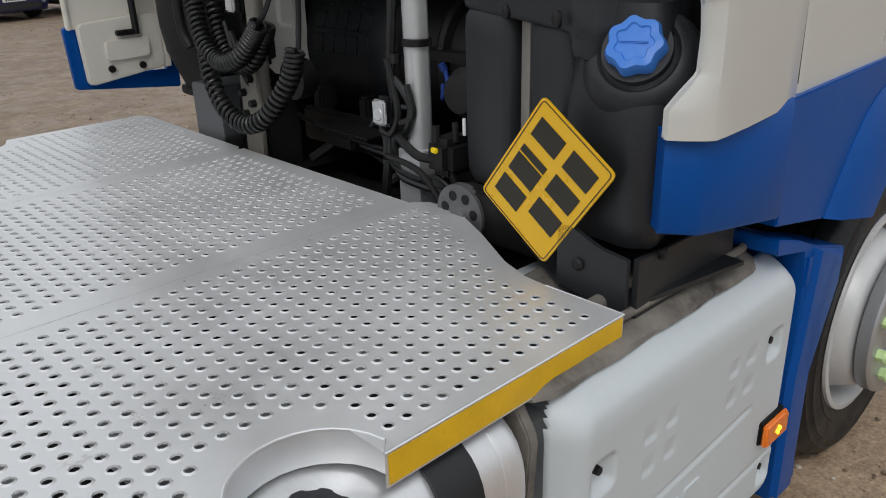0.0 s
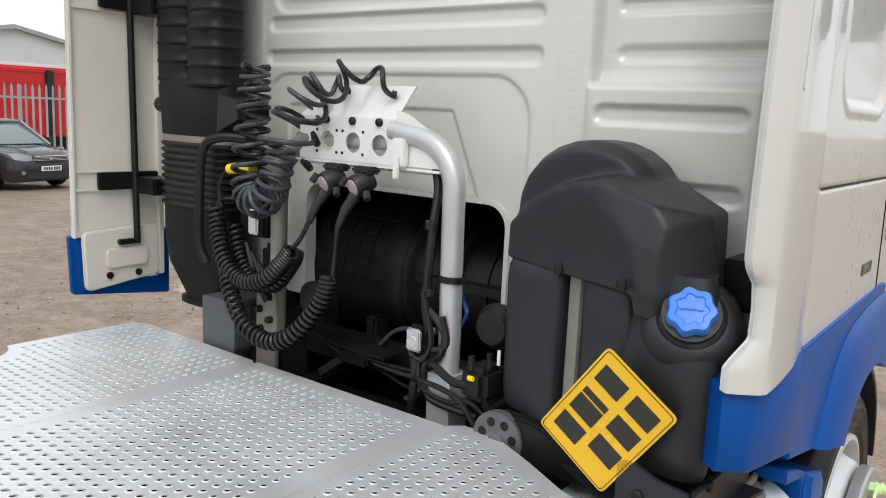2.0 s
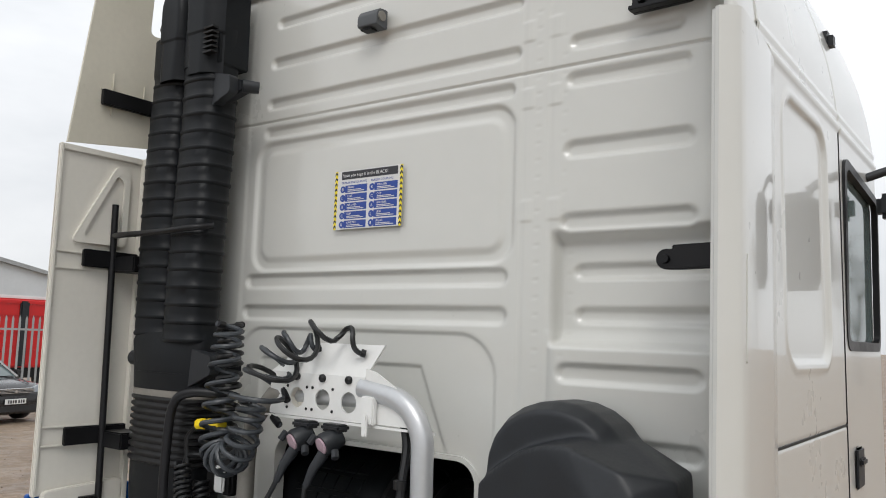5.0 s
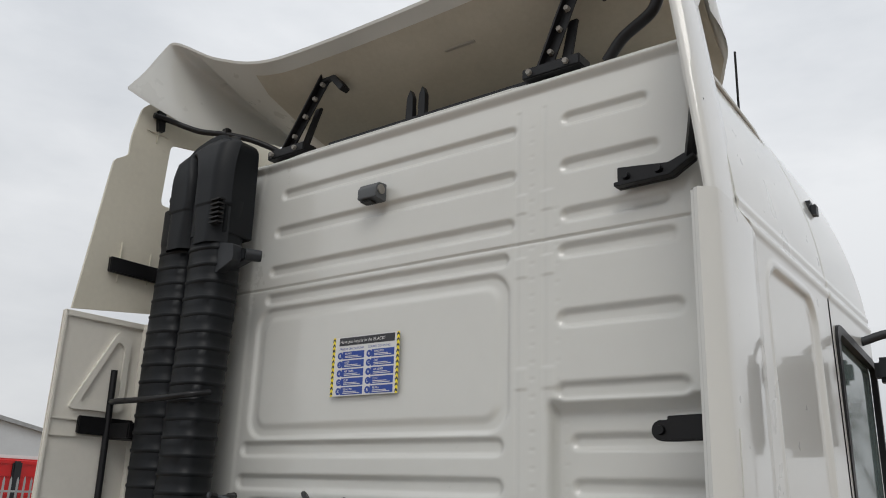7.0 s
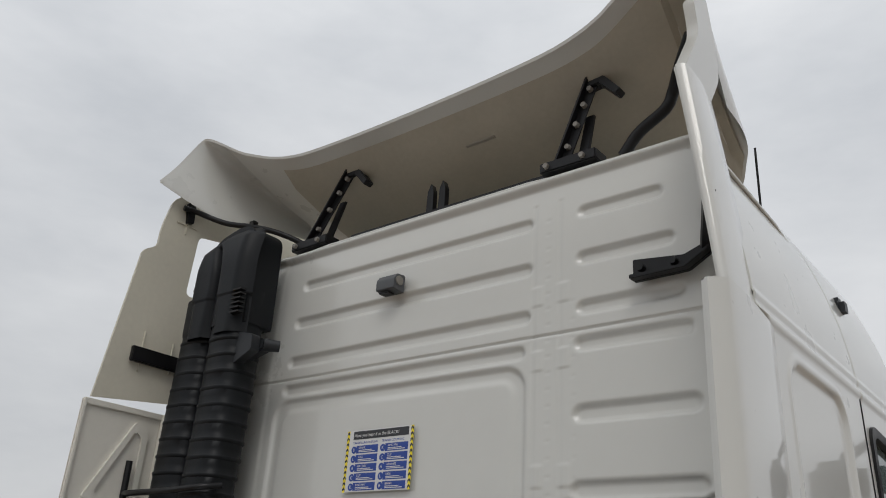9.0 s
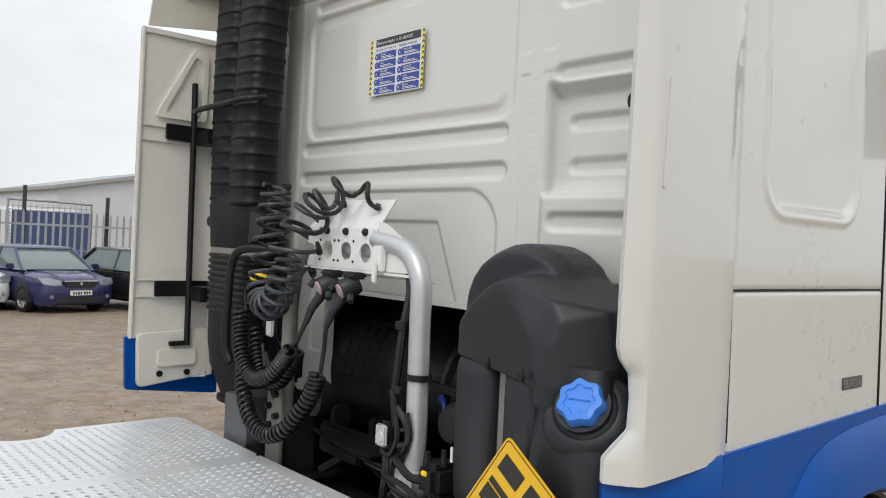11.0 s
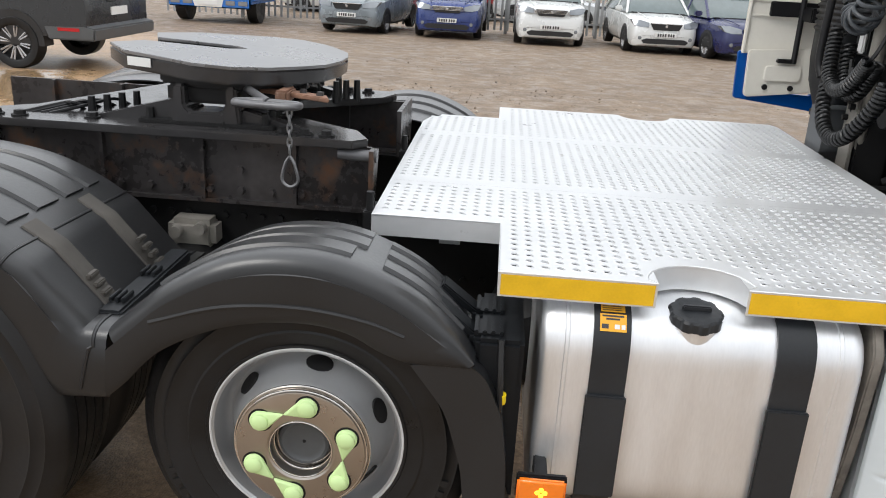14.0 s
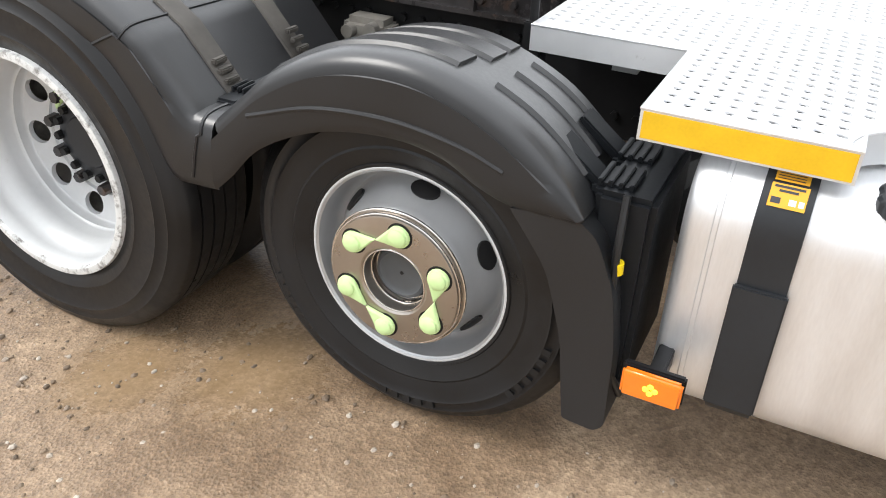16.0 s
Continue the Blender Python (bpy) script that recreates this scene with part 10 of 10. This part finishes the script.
def build_red_lorry():
    g = ground_height(-27, 0)
    l = thing("red_lorry", "red lorry body beyond the fence", "lorry", "distant lorries", at=(-27, 11, g))
    bm = B()
    box(bm, -29.0, -26.4, 10.3, 14.4, g + 0.85, g + 3.18, 0.06, 3)
    b = part("body", bm, M_RED, l, "red painted body")
    bm = B()
    for z in (1.4, 2.0, 2.6, 3.0):
        box(bm, -26.41, -26.37, 10.5, 14.2, g + z, g + z + 0.05, 0.01)
    part_each("rib", bm, M_RED, b)
    bm = B()
    box(bm, -26.5, -26.3, 12.15, 12.45, g + 0.9, g + 3.1, 0.05)
    part("intake", bm, M_PLASTIC, l, "black intake stack")
    bm = B()
    box(bm, -28.8, -26.5, 10.4, 14.3, g + 0.5, g + 0.86, 0.02)
    part("chassis", bm, M_DARK, l)
    for y in (11.0, 13.4):
        bm = B()
        lathe(bm, [(0.0, 0.0), (0.48, 0.0), (0.48, 0.28), (0.0, 0.28)], (-26.75, y, g + 0.47), (1, 0, 0), 24)
        part("wheel", bm, M_RUBBER, l)
    bm = B()
    box(bm, -29.0, -26.6, 10.4, 14.3, g + 3.16, g + 3.30, 0.03)
    part("roof_cover", bm, M_LABELWHITE, l, "pale roof cover")
    return l


build_red_lorry()


def build_van():
    x0, y0 = -7.95, -7.75
    g = ground_height(-8, -8)
    v = thing("panel_van", "black panel van with blue and white stripes", "van", at=(x0, y0, g))
    M_VAN = car_paint("black_van", (0.008, 0.008, 0.009))
    M_VBLUE = car_paint("blue_stripe", (0.02, 0.09, 0.40))
    M_VWHITE = car_paint("pale_stripe", (0.55, 0.55, 0.52))
    # near side faces the lorry (+x); tail towards +y
    side = [(y0 + 1.02, 0.46), (y0 + 1.02, 1.05), (y0 + 0.92, 1.85), (y0 + 0.75, 1.95), (y0 - 3.0, 1.95), (y0 - 3.75, 1.22), (y0 - 4.15, 1.05), (y0 - 4.2, 0.40)]
    bm = B()
    rings = []
    for dx, k, low in ((0.0, 0.0, 0.0), (-0.06, 0.02, 0.0), (-1.84, 0.02, 0.0), (-1.90, 0.0, 0.0)):
        rings.append([(x0 + 0.02 + dx - (0.10 * max(0, z - 1.1) if dx > -1 else -0.10 * max(0, z - 1.1)), y, g + z) for y, z in side])
    loft(bm, rings)
    part("body", bm, M_VAN, v, "black van body")
    bm = B()
    prism(bm, [(y0 - 2.95, g + 0.50), (y0 - 1.15, g + 0.50), (y0 - 1.75, g + 0.95), (y0 - 2.2, g + 1.09), (y0 - 4.0, g + 1.09), (y0 - 4.1, g + 0.6)], "x", x0 + 0.02, x0 + 0.026)
    part("blue_stripe", bm, M_VBLUE, v)
    bm = B()
    prism(bm, [(y0 - 2.30, g + 0.50), (y0 - 1.85, g + 0.50), (y0 - 2.35, g + 1.09), (y0 - 2.80, g + 1.09)], "x", x0 + 0.026, x0 + 0.031)
    part("white_stripe", bm, M_VWHITE, v)
    for dy in (0.0, -3.1):
        for s in (1, -1):
            x = x0 + 0.03 if s > 0 else x0 - 1.91
            bm = B()
            lathe(bm, [(0.23, 0.0), (0.25, 0.012), (0.33, 0.010), (0.345, -0.02), (0.345, -0.20), (0.23, -0.22)], (x, y0 + dy, g + 0.345), (s, 0, 0), 32)
            w = part("wheel", bm, M_RUBBER, v, "van tyre")
            bm = B()
            lathe(bm, [(0.235, 0.005), (0.222, -0.02), (0.20, -0.07), (0.0, -0.08)], (x, y0 + dy, g + 0.345), (s, 0, 0), 28)
            part("rim_well", bm, M_CARTRIM, w)
            for k in range(16):
                a = k * math.tau / 16 + (0.09 if k % 2 else -0.09)
                bm2 = B()
                tube(bm2, [(x - 0.02 * s, y0 + dy + 0.05 * math.cos(a), g + 0.345 + 0.05 * math.sin(a)), (x, y0 + dy + 0.225 * math.cos(a), g + 0.345 + 0.225 * math.sin(a))], 0.013, 5)
                part("spoke", bm2, M_ALLOY, w)
            bm = B()
            ring = [(y0 + dy + 0.42 * math.cos(a), g + 0.36 + 0.42 * math.sin(a)) for a in np.linspace(-0.1, math.pi + 0.1, 17)]
            prism(bm, ring, "x", x - 0.24 * s, x - 0.006 * s)
            part("wheel_arch", bm, M_CARTRIM, v)
    bm = B()
    prism(bm, [(y0 + 0.48, g + 0.42), (y0 + 1.12, g + 0.42), (y0 + 1.14, g + 0.58), (y0 + 0.98, g + 0.62), (y0 + 0.42, g + 0.60)], "x", x0 - 1.88, x0 + 0.03, 0.02)
    part("rear_bumper", bm, M_GREYBOX, v, "dark grey rear bumper")
    bm = B()
    box(bm, x0 + 0.0, x0 + 0.035, y0 + 0.62, y0 + 0.93, g + 0.53, g + 0.585, 0.006)
    part("rear_reflector", bm, M_TAILRED, v, "red bumper reflector")
    bm = B()
    box(bm, x0 - 0.05, x0 + 0.005, y0 + 0.86, y0 + 1.035, g + 1.05, g + 1.5, 0.01)
    part("tail_lamp", bm, M_TAILRED, v, "red tail lamp")
    bm = B()
    box(bm, x0 - 1.2, x0 - 0.7, y0 + 1.02, y0 + 1.035, g + 0.72, g + 0.83)
    part("number_plate", bm, M_PLATEWHITE, v)
    bm = B()
    box(bm, x0 - 0.9, x0 - 0.6, y0 + 1.015, y0 + 1.03, g + 0.9, g + 1.0, 0.01)
    part("door_handle", bm, M_CARTRIM, v)
    # small plain strokes where the side lettering runs
    bm = B()
    for k in range(9):
        box(bm, x0 - 0.0, x0 + 0.024, y0 - 1.2 + 0.24 * k, y0 - 1.02 + 0.24 * k, g + 1.03, g + 1.07)
    part_each("lettering_stroke", bm, M_VWHITE, v)
    return v


build_van()


def build_blue_lorry():
    g = ground_height(-20, -9)
    l = thing("blue_lorry", "blue and white lorry facing the yard", "lorry", "distant lorries", at=(-20.5, -9.3, g))
    M_LB = car_paint("bright_blue_lorry", (0.02, 0.16, 0.55))
    bm = B()
    box(bm, -22.4, -19.9, -10.6, -8.1, g + 0.55, g + 3.0, 0.1, 3)
    c = part("cab", bm, M_LB, l, "bright blue cab")
    bm = B()
    box(bm, -19.92, -19.86, -10.5, -8.2, g + 0.42, g + 0.72, 0.04)
    bump = part("bumper", bm, M_LB, l)
    bm = B()
    prism(bm, [(-9.75, g + 0.44), (-9.0, g + 0.44), (-8.8, g + 1.1), (-9.95, g + 1.1)], "x", -19.88, -19.85)
    part("white_panel", bm, M_WHITE, bump)
    for y in (-10.3, -9.95, -8.75, -8.4):
        bm = B()
        box(bm, -19.87, -19.84, y - 0.13, y + 0.13, g + 0.5, g + 0.62, 0.01)
        part("lamp", bm, M_LAMPGLASS, bump)
    bm = B()
    box(bm, -19.86, -19.83, -9.63, -9.12, g + 0.50, g + 0.61)
    part("number_plate", bm, M_PLATEWHITE, l)
    for y in (-10.4, -8.35):
        bm = B()
        lathe(bm, [(0.0, -0.14), (0.47, -0.14), (0.47, 0.14), (0.28, 0.14), (0.0, 0.1)], (-20.9, y, g + 0.46), (0, 1 if y > -9 else -1, 0), 26)
        part("wheel", bm, M_RUBBER, l)
    bm = B()
    box(bm, -26.0, -21.0, -10.0, -8.7, g + 0.6, g + 0.9, 0.02)
    part("chassis", bm, M_DARK, l)
    return l


build_blue_lorry()


def build_far():
    g = ground_height(-60, 0)
    s = thing("warehouse", "pale grey metal warehouse beyond the yard", "building", at=(-70, 22, g))
    M_SHED = mat("pale_cladding", (0.55, 0.57, 0.58), 0.6, vary=0.06, scale=0.4, fine=4)
    bm = B()
    prism(bm, [(19, g), (19, g + 5.2), (31, g + 7.6), (43, g + 5.2), (43, g)], "x", -95, -70)
    part("wall", bm, M_SHED, s)
    bm = B()
    prism(bm, [(18.6, g + 5.1), (31, g + 7.6), (43.4, g + 5.1), (43.4, g + 5.4), (31, g + 7.95), (18.6, g + 5.4)], "x", -95.3, -69.6)
    part("roof", bm, M_GALV, s)
    rnd = random.Random(8)
    M_LEAF = mat("dull_far_foliage", (0.075, 0.07, 0.045), 0.9, vary=0.35, scale=0.6, fine=4)
    bm = B()
    for k in range(420):
        y = rnd.uniform(-70, 120)
        h = 2.2 + 1.6 * noise.noise((y * 0.05, 0, 0)) + rnd.uniform(-0.8, 0.6)
        m = Matrix.Translation((-105 + rnd.uniform(-4, 4), y, g + max(0.6, h) * rnd.uniform(0.2, 1.0))) @ Euler((rnd.random() * 3, rnd.random() * 3, rnd.random() * 3)).to_matrix().to_4x4() @ Matrix.Diagonal((rnd.uniform(0.6, 1.6), rnd.uniform(0.6, 1.6), rnd.uniform(0.5, 1.1), 1))
        bmesh.ops.create_icosphere(bm, subdivisions=1, radius=1.0, matrix=m)
    for v in bm.verts:
        v.co += 0.25 * noise.noise_vector(v.co * 0.9)
    single("hedgerow", bm, M_LEAF, "dull distant line of hedges and trees", "hedge", kind="stuff")
    # bare tree beyond the cab front
    M_BARK = mat("bare_bark", (0.10, 0.085, 0.07), 0.9, vary=0.2)
    t = thing("bare_tree", "leafless tree beyond the yard", "tree", at=(9.0, 50.0, GZ))
    bm = B()
    def limb(p, d, length, r, depth):
        q = p + d * length
        tube(bm, [p, p.lerp(q, 0.5) + Vector((rnd.uniform(-1, 1), rnd.uniform(-1, 1), 0)) * 0.05 * length, q], [r, r * 0.8, r * 0.6], 5 if depth < 3 else 4)
        if depth < 6:
            for _ in range(3 if depth < 4 else 2):
                nd = (d + Vector((rnd.uniform(-1, 1), rnd.uniform(-1, 1), rnd.uniform(-0.2, 0.7))) * 0.62).normalized()
                limb(q, nd, length * rnd.uniform(0.62, 0.82), r * 0.62, depth + 1)
    limb(Vector((9.0, 50.0, GZ)), Vector((0, 0, 1)), 2.6, 0.22, 0)
    part("trunk_and_branches", bm, M_BARK, t)


build_far()
